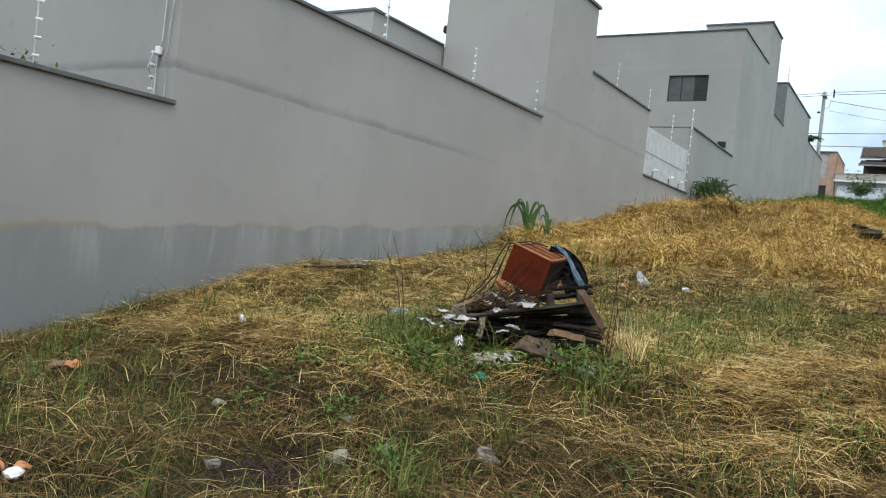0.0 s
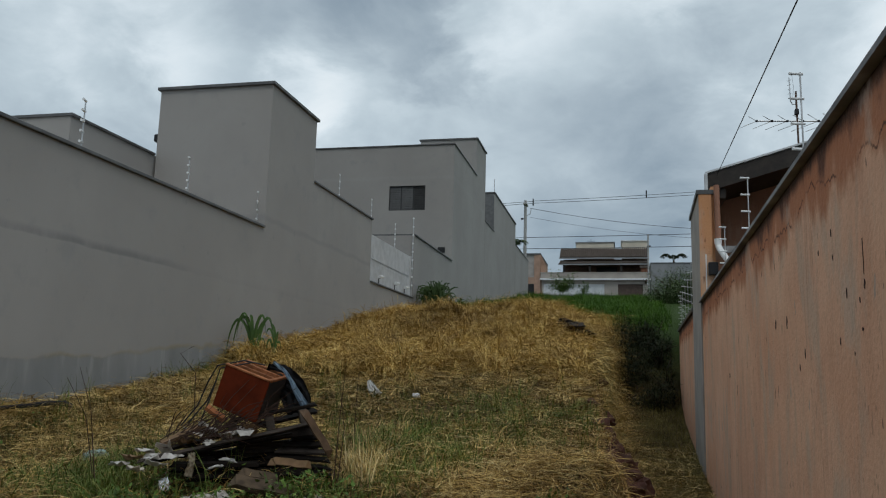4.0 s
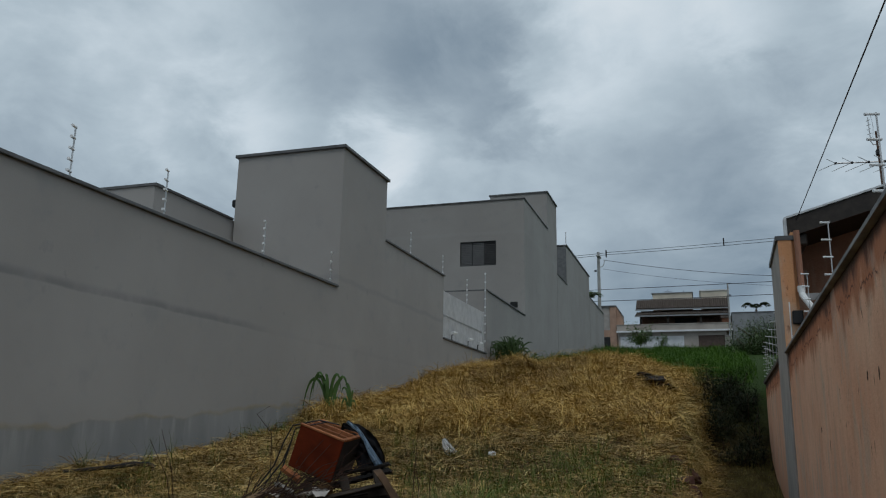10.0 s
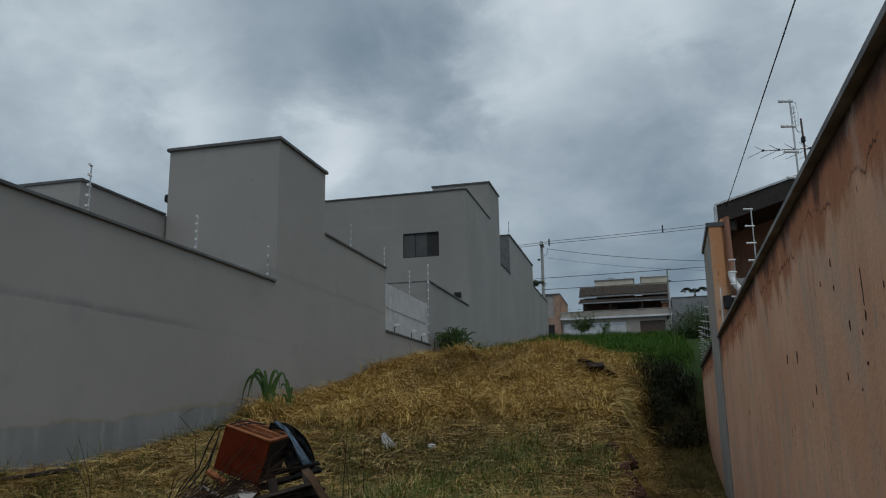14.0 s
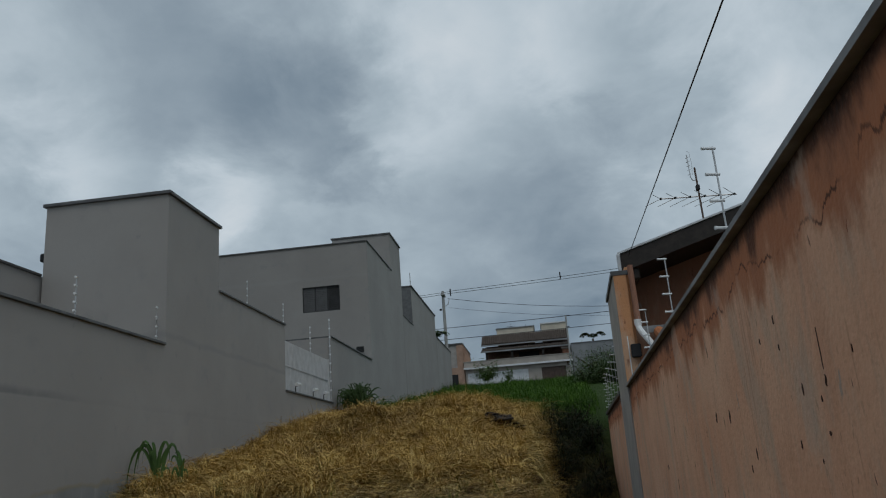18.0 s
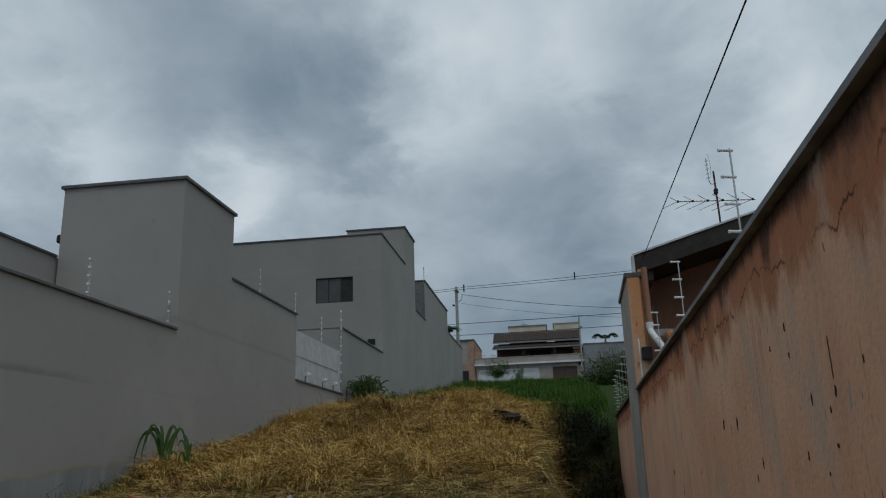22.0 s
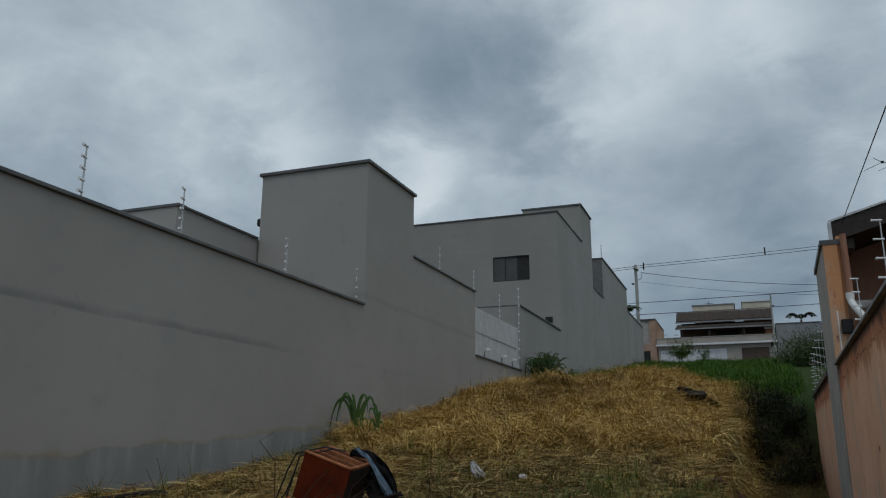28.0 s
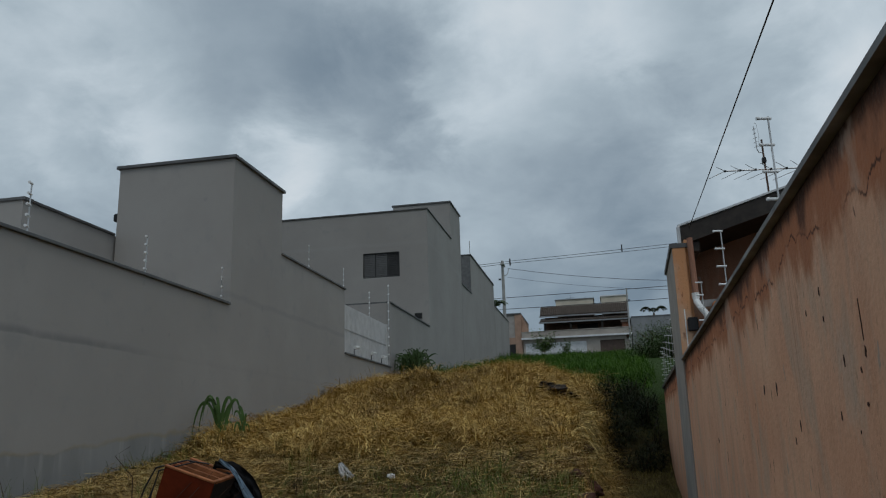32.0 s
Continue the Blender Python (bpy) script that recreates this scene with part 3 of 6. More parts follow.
def louvre_window(parent, x0, x1, y, z0, z1):
    win = part("window", boxes((x0 - 0.04, x1 + 0.04, y - 0.03, y + 0.05, z1 - 0.02, z1 + 0.05), (x0 - 0.04, x1 + 0.04, y - 0.03, y + 0.05, z0 - 0.05, z0 + 0.02), (x0 - 0.04, x0, y - 0.03, y + 0.05, z0, z1), (x1, x1 + 0.04, y - 0.03, y + 0.05, z0, z1)), ALU, parent, "gray aluminium window with louvred shutters")
    wd = (x1 - x0) / 3
    part("glass", boxes((x0, x1, y + 0.1, y + 0.12, z0, z1)), GLASSY, win)
    for k in range(3):
        a, b = x0 + k * wd, x0 + (k + 1) * wd
        part("shutter_frame", boxes((a, a + 0.025, y, y + 0.03, z0, z1), (b - 0.025, b, y, y + 0.03, z0, z1), (a + 0.025, b - 0.025, y, y + 0.03, z1 - 0.05, z1), (a + 0.025, b - 0.025, y, y + 0.03, z0, z0 + 0.05)), ALU, win)
        n = 13
        for j in range(n):
            zz = z0 + 0.07 + (z1 - z0 - 0.14) * j / (n - 1)
            m = Matrix.Translation(((a + b) / 2, y + 0.03, zz)) @ Matrix.Rotation(radians(62), 4, "X")
            part("slat", boxes((-(wd / 2 - 0.025), wd / 2 - 0.025, -0.048, 0.048, -0.006, 0.006), m=m), LOUVRE if k < 2 else ALU, win)


def house_two():
    h = thing("house", "gray rendered two-storey house with parapets and a louvred window", "house")
    y, x0, x1, z0, z1 = 33.56, -10.03, -8.32, 8.82, 9.97
    part("wall", pierced(-19, XG, y, y + 0.2, 2, 11.86, x0, x1, z0, z1), GRAY, h)
    walls(h, GRAY, (XG - 0.2, XG, y + 0.2, 39.28, 2, 11.86), (-19, -18.8, y + 0.2, 45.4, 2, 11.86))
    part("flat_roof", boxes((-18.8, XG - 0.2, y + 0.2, 39.28, 11.3, 11.5)), CEMENT, h)
    coping_x(h, -19, XG + 0.05, y, 11.86)
    coping_y(h, y + 0.2, 39.3, 11.86)
    part("wall", boxes((-10.1, XG, 39.28, 42.15, 2, 13.86)), GRAY, h)
    part("coping", boxes((-10.16, XG + 0.06, 39.22, 42.21, 13.85, 13.93), bevel=0.006), COPING, h, "dark sheet-metal coping strip")
    part("wall", boxes((-19, XG, 45.5, 55.55, 2, 12.35)), GRAY, h)
    part("coping", boxes((-19, XG + 0.06, 45.44, 55.6, 12.34, 12.42), bevel=0.006), COPING, h, "dark sheet-metal coping strip")
    # added sheet that darkens the wall face as the recess shades it
    part("recess_shade_sheet", boxes((-7.62, XG - 0.02, 45.46, 45.496, 10.04, 12.3)), plain("recess_shade_gray", (0.17, 0.175, 0.18), 0.7), h, "dark gray sheet added over the wall face for the recess's shade")
    louvre_window(h, x0, x1, y + 0.06, z0, z1)
    vent = part("vent", boxes((-7.66, -7.32, y - 0.03, y - 0.004, 6.84, 7.1), bevel=0.008), ALU, h, "small louvred vent")
    for k in range(4):
        part("slat", boxes((-7.63, -7.35, y - 0.045, y - 0.03, 6.87 + 0.055 * k, 6.9 + 0.055 * k)), DARK, vent)


gray_wall()
house_one()
house_two()


# ---- orange wall and neighbour ----
def along(y0, y1, d0, d1, z0, z1):
    """A block along the slightly turned orange wall; d is the distance behind its face."""
    bm = bmesh.new()
    v = [bm.verts.new((orange_x(y) + d, y, z)) for z in (z0, z1) for y, d in ((y0, d0), (y0, d1), (y1, d1), (y1, d0))]
    for f in ((3, 2, 1, 0), (4, 5, 6, 7), (0, 1, 5, 4), (1, 2, 6, 5), (2, 3, 7, 6), (3, 0, 4, 7)):
        bm.faces.new([v[k] for k in f])
    return bm


def orange_wall():
    w = thing("wall_orange", "weathered salmon-orange rendered boundary wall with flaking paint", "wall", kind="structure")
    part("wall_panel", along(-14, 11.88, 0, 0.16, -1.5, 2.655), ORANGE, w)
    part("coping", along(-14, 11.9, -0.045, 0.2, 2.657, 2.684), CEMENT, w, "gray cement coping with a dark lip")
    paint_chips(w)
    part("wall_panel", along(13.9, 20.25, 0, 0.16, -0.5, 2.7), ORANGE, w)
    part("coping", along(13.9, 20.27, -0.04, 0.2, 2.695, 2.76), COPING, w, "dark coping strip")
    part("wall_panel", along(11.88, 13.9, -0.02, 0.16, -0.5, 4.3), PALE, w, "pale gray painted pier of the wall")
    part("pier_front", along(11.85, 11.878, -0.016, 0.166, 2.7, 4.292), ORANGE_IN, w, "ochre painted end of the pier")
    part("coping", along(11.84, 13.94, -0.05, 0.2, 4.295, 4.36), COPING, w, "dark coping strip")


CHIPS = [(5.18, 1.864, 1.924, 0.038), (4.77, 1.842, 1.917, 0.032), (3.54, 2.181, 2.217, 0.017), (3.53, 2.074, 2.099, 0.017), (3.82, 2.138, 2.165, 0.015), (3.03, 1.946, 2.088, 0.006), (3.03, 1.89, 1.93, 0.02), (3.11, 1.844, 1.867, 0.015), (3.46, 1.692, 1.727, 0.016), (8.17, 1.556, 1.603, 0.06), (4.25, 1.653, 1.707, 0.019), (2.73, 1.964, 1.989, 0.009), (3.31, 1.881, 1.926, 0.014), (3.09, 1.733, 1.748, 0.024), (3.23, 1.643, 1.658, 0.01), (4.41, 1.591, 1.628, 0.02)]


def paint_chips(wall):
    """Small ragged dark spots where the paint has flaked off; each row: along, from, to, half width."""
    dark = plain("dark_bare_render", (0.06, 0.022, 0.014), 0.95, 0, 0.4, 40.0)
    r = random.Random(5)
    for y, z0, z1, w in CHIPS:
        bm = bmesh.new()
        n = 6
        sides = []
        for k in range(n + 1):
            f = k / n
            half = w * 0.5 * math.sin(math.pi * (0.08 + 0.84 * f)) * r.uniform(0.55, 1.1)
            off = r.uniform(-0.25, 0.25) * w
            z = z0 + (z1 - z0) * f
            sides.append([(y + off - half, z), (y + off + half, z)])
        rows = [[bm.verts.new((orange_x(p) - d, p, z)) for d in (-0.004, 0.0025) for p, z in pair] for pair in sides]
        for a, b in zip(rows, rows[1:]):
            bm.faces.new((a[2], a[3], b[3], b[2]))
            bm.faces.new((a[0], a[2], b[2], b[0]))
            bm.faces.new((a[3], a[1], b[1], b[3]))
        part("paint_chip", bm, dark, wall)


def lump_box(x0, x1, y0, y1, z0, z1):
    return boxes((x0, x1, y0, y1, z0, z1), bevel=0.03)


def slope_bar(a, b, y0, y1, t):
    """A bar that rises along x from a to b, each (x, z); t is its height."""
    bm = bmesh.new()
    v = [bm.verts.new((x, y, z + d)) for d in (0, t) for (x, z), y in ((a, y0), (b, y0), (b, y1), (a, y1))]
    for f in ((3, 2, 1, 0), (4, 5, 6, 7), (0, 1, 5, 4), (1, 2, 6, 5), (2, 3, 7, 6), (3, 0, 4, 7)):
        bm.faces.new([v[k] for k in f])
    return bm


def orange_house():
    h = thing("house", "orange rendered house with a dark gabled roof behind the wall", "house")
    D = 0.095
    part("wall", boxes((orange_x(11.9) + 0.165, 1.64, 11.9, 14.2, 0, 4.42)), ORANGE_IN, h)
    walls(h, SHADEDORANGE, (1.64, 9.5, 13.9, 14.1, 0, 4.6), (9.3, 9.5, 14.1, 24, 0, 4.6), (2.6, 9.3, 23.8, 24, 0, 4.6))
    bm = bmesh.new()
    for a, b in (((1.5 + D, 4.65), (5.5 + D, 5.85)), ((5.5 + D, 5.85), (9.8, 4.6))):
        v = [bm.verts.new(p) for p in ((a[0], 12.3, a[1]), (b[0], 12.3, b[1]), (b[0], 24.4, b[1]), (a[0] + (1.2 if a[0] < 2 else 0), 24.4, a[1]), (a[0], 12.3, a[1] - 0.1), (b[0], 12.3, b[1] - 0.1), (b[0], 24.4, b[1] - 0.1), (a[0] + (1.2 if a[0] < 2 else 0), 24.4, a[1] - 0.1))]
        for f in ((0, 1, 2, 3), (7, 6, 5, 4), (0, 4, 5, 1), (1, 5, 6, 2), (2, 6, 7, 3), (3, 7, 4, 0)):
            bm.faces.new([v[k] for k in f])
    part("roof", bm, BLACKWOOD, h, "dark timber gable roof")
    bm = bmesh.new()
    v = [bm.verts.new(p) for p in ((1.48 + D, 12.24, 4.7), (5.5 + D, 12.24, 5.9), (5.5 + D, 12.29, 5.9), (1.48 + D, 12.29, 4.7), (1.48 + D, 12.24, 4.42), (5.5 + D, 12.24, 5.62), (5.5 + D, 12.29, 5.62), (1.48 + D, 12.29, 4.42))]
    for f in ((0, 3, 2, 1), (4, 5, 6, 7), (0, 1, 5, 4), (1, 2, 6, 5), (2, 3, 7, 6), (3, 0, 4, 7)):
        bm.faces.new([v[k] for k in f])
    part("bargeboard", bm, BLACKWOOD, h, "black bargeboard")
    part("flashing", slope_bar((1.47 + D, 4.705), (5.5 + D, 5.905), 12.215, 12.3, 0.03), STEEL, h, "gray metal flashing along the roof edge")
    part("flashing", boxes((1.455 + D, 1.5 + D, 12.21, 12.3, 4.39, 4.71), bevel=0.004), STEEL, h, "gray metal end of the gutter")
    for k in range(20):
        x = 1.62 + D + 0.2 * k
        part("tile", tube(bmesh.new(), [(x, 12.32, 4.655 + 0.3 * (x - 1.5 - D)), (x, 13.4, 4.67 + 0.3 * (x - 1.5 - D))], 0.045, 8), ROOFTILE, h)
    # dark block added to stand for the shadow under the eave
    part("eave_shade_block", lump_box(1.56 + D, 1.78 + D, 12.3, 13.9, 4.3, 4.5), BLACKWOOD, h, "dark block added for the shadow under the eave")
    bm = bmesh.new()
    v = [bm.verts.new(p) for p in ((1.7 + D, 13.92, 4.58), (9.3, 13.92, 4.58), (5.5, 13.92, 5.74), (1.7 + D, 14.08, 4.58), (9.3, 14.08, 4.58), (5.5, 14.08, 5.74))]
    for f in ((0, 1, 2), (5, 4, 3), (0, 3, 4, 1), (1, 4, 5, 2), (2, 5, 3, 0)):
        bm.faces.new([v[k] for k in f])
    part("gable", bm, SHADEDORANGE, h)


orange_wall()
orange_house()


# ---- across the street ----
def far_side():
    tagged(part("road", boxes((-400, 400, 67.5, 74.0, 7.99, 8.02)), ASPHALT), "asphalt street beyond the lot", "road", kind="structure")
    tagged(part("pavement", boxes((-400, 400, 74.0, 75.98, 7.98, 8.12), bevel=0.02), CEMENT), "cement pavement along the street", "pavement", kind="structure")
    h = thing("house", "cream house with a balcony and dark tiled roof across the street", "house")
    walls(h, CREAM, (-7.0, -6.83, 76, 76.3, 8.0, 10.8), (-6.83, 2.75, 76, 76.3, 10.35, 10.8), (-1.0, 0.28, 76, 76.3, 8.0, 10.35), (2.75, 3.2, 76, 76.3, 8.0, 10.35))
    part("balcony_wall", boxes((-7.1, 3.25, 75.7, 75.99, 10.78, 11.4)), CREAM, h)
    part("ledge", boxes((-7.15, 3.3, 75.55, 75.69, 10.7, 10.86)), WHITE, h, "white ledge")
    part("ledge", boxes((-7.15, 3.3, 75.65, 76.0, 11.41, 11.47)), CREAM, h)
    g = part("garage_door", boxes((-6.83, -1.0, 76.12, 76.2, 8.0, 10.35)), WHITE, h, "white garage door")
    part("door_frame", boxes((-6.83, -6.45, 76.06, 76.12, 8.0, 10.35)), WHITE, g)
    part("door_frame", boxes((-1.3, -1.0, 76.06, 76.12, 8.0, 10.35)), WHITE, g)
    part("door_frame", boxes((-6.45, -1.3, 76.06, 76.12, 10.15, 10.35)), WHITE, g)
    for k in range(22):
        x = -6.4 + 5.05 * k / 21
        part("slat", boxes((x - 0.09, x + 0.09, 76.1, 76.118, 8.4, 10.12)), WHITE, g)
    brown = plain("brown_metal_door", (0.11, 0.075, 0.06), 0.6)
    g = part("garage_door", boxes((0.28, 2.75, 76.14, 76.2, 8.0, 10.35)), brown, h, "dark brown garage door")
    for k in range(10):
        x = 0.4 + 2.23 * k / 9
        part("slat", boxes((x - 0.08, x + 0.08, 76.1, 76.138, 8.4, 10.25)), brown, g)
    part("door_frame", boxes((2.6, 2.75, 76.05, 76.1, 8.0, 10.35)), CREAM, g)
    part("upper_wall", boxes((-5.0, 3.1, 78.4, 84, 10.8, 13.1)), plain("shaded_brown_wall", (0.14, 0.08, 0.06)), h)
    for x in (-4.9, -2.4, 0.6, 3.0):
        part("column", boxes((x - 0.1, x + 0.1, 76.7, 76.9, 10.8, 12.35)), BLACKWOOD, h)
    part("balcony_door", boxes((-1.8, 0.2, 78.36, 78.39, 10.8, 12.3)), DARK, h)
    for y0, z0, y1, z1, n in ((76.6, 12.45, 78.6, 13.0, 44), (77.6, 13.2, 79.2, 14.3, 44)):
        r = part("roof", slope_slab(-5.4, 3.2, y0, z0, y1, z1, 0.1), ROOFTILE, h, "weathered dark tile roof")
        for k in range(n):
            x = -5.3 + 8.4 * k / (n - 1)
            part("tile", tube(bmesh.new(), [(x, y0 - 0.03, z0 + 0.02), (x, (y0 + y1) / 2, (z0 + z1) / 2 + 0.03), (x, y1, z1 + 0.02)], 0.075, 7), ROOFTILE, r)
        part("fascia", boxes((-5.45, 3.25, y0 - 0.08, y0 - 0.04, z0 - 0.16, z0 - 0.03)), GRAYISH, r)
    walls(h, LIGHTCREAM, (-3.9, -0.1, 80.5, 84, 13.6, 15.15), (0.7, 3.3, 80.5, 84, 13.6, 15.25), name="upper_wall")
    part("cap", boxes((-4.0, 0.0, 80.4, 84.1, 15.15, 15.22)), GRAYISH, h)
    part("cap", boxes((0.6, 3.4, 80.4, 84.1, 15.25, 15.36)), WHITE, h)
    part("roof_antenna", rod(bmesh.new(), (-2.4, 80.7, 14.1), (-2.4, 80.7, 15.6), 0.025, 0.02, 6), BLACK, h)
    part("roof_antenna", rod(bmesh.new(), (-2.8, 80.7, 15.35), (-2.0, 80.7, 15.35), 0.02, 0.02, 6), BLACK, h)
    part("roof_antenna", rod(bmesh.new(), (-0.9, 80.7, 14.1), (-0.9, 80.7, 15.4), 0.025, 0.02, 6), BLACK, h)
    b = part("barbecue", boxes((2.45, 3.05, 76.4, 76.9, 10.8, 12.0)), CLAYISH, h, "small brick barbecue on the balcony")
    part("hood", slope_slab(2.35, 3.15, 76.2, 12.0, 76.65, 12.25, 0.06), ROOFTILE, b)
    o = thing("house", "salmon and gray house beside the street", "house")
    part("wall", boxes((-12, -7.75, 76, 84, 8.0, 13.25)), PALE, o)
    part("pier", boxes((-7.75, -7.13, 75.9, 84, 8.0, 13.25)), SALMON, o)
    part("cap", boxes((-12, -7.1, 75.85, 84, 13.25, 13.38)), COPING, o)
    part("door", boxes((-8.35, -7.76, 75.93, 75.99, 8.45, 10.35)), DARK, o, "dark doorway")
    part("lintel", boxes((-8.9, -7.76, 75.94, 75.99, 10.36, 11.0)), SALMON, o)
    v = bmesh.new()
    a = [v.verts.new(p) for p in ((-7.12, 76.2, 10.8), (-6.5, 76.2, 10.8), (-6.5, 76.2, 11.8), (-7.12, 76.2, 13.3), (-7.12, 76.4, 10.8), (-6.5, 76.4, 10.8), (-6.5, 76.4, 11.8), (-7.12, 76.4, 13.3))]
    for f in ((0, 1, 2, 3), (7, 6, 5, 4), (0, 4, 5, 1), (1, 5, 6, 2), (2, 6, 7, 3), (3, 7, 4, 0)):
        v.faces.new([a[k] for k in f])
    part("side_wall", v, SALMON, o)
    g = thing("house", "plain gray rendered house across the street", "house")
    part("wall", boxes((3.32, 14, 76.4, 84, 8.0, 12.4)), GRAYISH, g)
    part("cap", boxes((3.32, 14, 76.35, 84, 12.4, 12.48)), COPING, g)


def slope_slab(x0, x1, y0, z0, y1, z1, t):
    bm = bmesh.new()
    v = [bm.verts.new(p) for p in ((x0, y0, z0), (x1, y0, z0), (x1, y1, z1), (x0, y1, z1), (x0, y0, z0 - t), (x1, y0, z0 - t), (x1, y1, z1 - t), (x0, y1, z1 - t))]
    for f in ((0, 1, 2, 3), (7, 6, 5, 4), (0, 4, 5, 1), (1, 5, 6, 2), (2, 6, 7, 3), (3, 7, 4, 0)):
        bm.faces.new([v[k] for k in f])
    return bm


GRAYISH = plain("plain_gray_render", (0.26, 0.27, 0.28), 0.9, 0, 0.12, 1.0)
CLAYISH = plain("red_brick", (0.3, 0.13, 0.08), 0.9, 0, 0.2, 4.0)
far_side()


# ---- electric fence posts ----
def insulated_post(at, tall, count, side, label, group, dia=0.011, reach=0.075, bent=False):
    """A thin steel post with short insulators to one side; side is a unit vector."""
    p = thing("fence_post", label, "fence post", group, at)
    at, side = Vector(at), Vector(side)
    bm = bmesh.new()
    if bent:
        tube(bm, [at, at + Vector((0, 0, tall * 0.35)), at + side * 0.1 + Vector((0, 0, tall * 0.6)), at + side * 0.02 + Vector((0, 0, tall))], dia, 6)
    else:
        rod(bm, at, at + Vector((0, 0, tall)), dia, dia, 6)
    part("post", bm, STEEL, p)
    for k in range(count):
        z = at + Vector((0, 0, tall * (0.14 + 0.84 * k / max(1, count - 1))))
        bm = bmesh.new()
        rod(bm, z - side * 0.015, z + side * reach, dia * 1.6, dia * 1.5, 8)
        rod(bm, z + side * reach, z + side * (reach + 0.012), dia * 1.9, dia * 1.8, 8)
        part("insulator", bm, PVC, p)


def fences():
    g = "electric fence posts on the gray wall"
    lab = "thin galvanised fence post with white insulators on the coping"
    for y, z, t, n in ((7.15, 4.48, 0.7, 5), (8.99, 4.48, 0.72, 5), (11.78, 4.48, 0.66, 5), (19.26, 6.09, 0.66, 4), (22.1, 6.09, 0.62, 4)):
        insulated_post((XG - 0.1, y, z), t, n, (0.3, -0.95, 0), lab, g)
    insulated_post((XG - 0.1, 14.5, 4.48), 0.68, 4, (0.3, -0.95, 0), "bent galvanised electric fence post with white insulators", g, bent=True)
    insulated_post((XG - 0.1, 3.55, 2.77), 0.62, 4, (0.3, 0.95, 0), lab, g, 0.009, 0.035)
    insulated_post((XG - 0.12, 4.9, 2.77), 0.48, 4, (0.3, -0.95, 0), "bent galvanised electric fence post with white insulators", g, 0.008, 0.035, bent=True)
    insulated_post((XG - 0.03, 26.86, 4.19), 2.92, 9, (0.3, -0.95, 0), "tall galvanised fence post with white insulators at the fence end", g, 0.018)
    insulated_post((XG - 0.1, 24.75, 5.64), 0.82, 5, (0.3, -0.95, 0), "thin galvanised fence post with white insulators on the slat fence", g, 0.014)
    insulated_post((XG - 0.1, 46.0, 12.41), 0.9, 4, (0.3, -0.95, 0), lab, g, 0.02)
    g = "electric fence posts on the orange wall"
    lab = "thin steel fence post with white insulators on the cement coping"
    for y, t in ((4.12, 0.5), (6.42, 0.5), (8.4, 0.46)):
        insulated_post((orange_x(y) + 0.012, y, 2.688), t, 4, (-0.95, -0.25, 0), lab, g, 0.0048, 0.05)
    for k, y in enumerate((14.4, 15.6, 16.8, 18.0, 19.2, 20.1)):
        insulated_post((orange_x(y) + 0.05, y, 2.755), 0.85, 6, (-0.95, -0.2, 0), "thin fence post with small white insulators on the orange wall", g, 0.0055, 0.06)
    # service pipe on the near house front
    s = thing("service_pipe", "gray electrical conduit with a small box on the house front", "pipe", at=(-7.35, 5.06, 2.78))
    part("conduit", tube(bmesh.new(), [(-7.28, 5.06, 2.78), (-7.28, 5.06, 3.25), (-7.22, 5.06, 3.4), (-7.2, 5.06, 4.4)], 0.011), STEEL, s)
    part("box", boxes((-7.31, -7.23, 5.03, 5.09, 3.26, 3.36), bevel=0.012), PVC, s)
    part("conduit", tube(bmesh.new(), [(-7.1, 5.06, 2.78), (-7.12, 5.06, 3.6), (-7.06, 5.06, 4.1)], 0.008), STEEL, s)


def white_fence():
    f = thing("slatted_fence", "white painted metal slat fence on a low gray wall", "fence", at=(XG - 0.1, 24.4, 4.2))
    y0, y1, z0, z1 = 21.98, 26.68, 4.2, 5.64
    n = 38
    for k in range(n):
        y = y0 + (y1 - y0) * (k + 0.5) / n
        part("slat", boxes((XG - 0.115, XG - 0.09, y - 0.042, y + 0.042, z0 + 0.02, z1)), FENCEWHITE, f)
    for z in (z0 + 0.05, (z0 + z1) / 2, z1 - 0.04):
        part("rail", boxes((XG - 0.15, XG - 0.117, y0, y1 + 0.1, z - 0.02, z + 0.02)), FENCEWHITE, f)
    part("front_rail", boxes((XG - 0.088, XG - 0.075, y0, y1, (z0 + z1) / 2 - 0.015, (z0 + z1) / 2 + 0.015)), FENCEWHITE, f)
    part("post", boxes((XG - 0.13, XG - 0.06, y1 + 0.12, y1 + 0.19, z0, z1 + 0.02), bevel=0.005), FENCEWHITE, f)
    part("post", boxes((XG - 0.17, XG - 0.13, y0 - 0.02, y0 + 0.04, z0, z1), bevel=0.005), FENCEWHITE, f)
    for y in (22.9, 24.7, 25.9):
        m = thing("wall_lamp", "small white bracket lamp at the foot of the slat fence", "lamp", "small bracket lamps", (XG - 0.03, y, 4.21))
        part("arm", tube(bmesh.new(), [(XG - 0.03, y, 4.2), (XG - 0.03, y, 4.36), (XG + 0.06, y + 0.05, 4.42)], 0.015), DARK, m)
        bm = bmesh.new()
        rod(bm, (XG + 0.03, y - 0.1, 4.42), (XG + 0.09, y + 0.14, 4.44), 0.055, 0.03, 10)
        part("head", bm, PVC, m)


fences()
white_fence()
lamp = thing("flood_lamp", "small black flood lamp fixed to the tower side", "lamp", at=(-9.73, 14.9, 6.55))
part("bracket", boxes((-9.75, -9.695, 14.86, 14.94, 6.5, 6.6), bevel=0.01), BLACK, lamp)
part("head", boxes((-9.9, -9.75, 14.82, 14.98, 6.46, 6.64), bevel=0.03), BLACK, lamp)


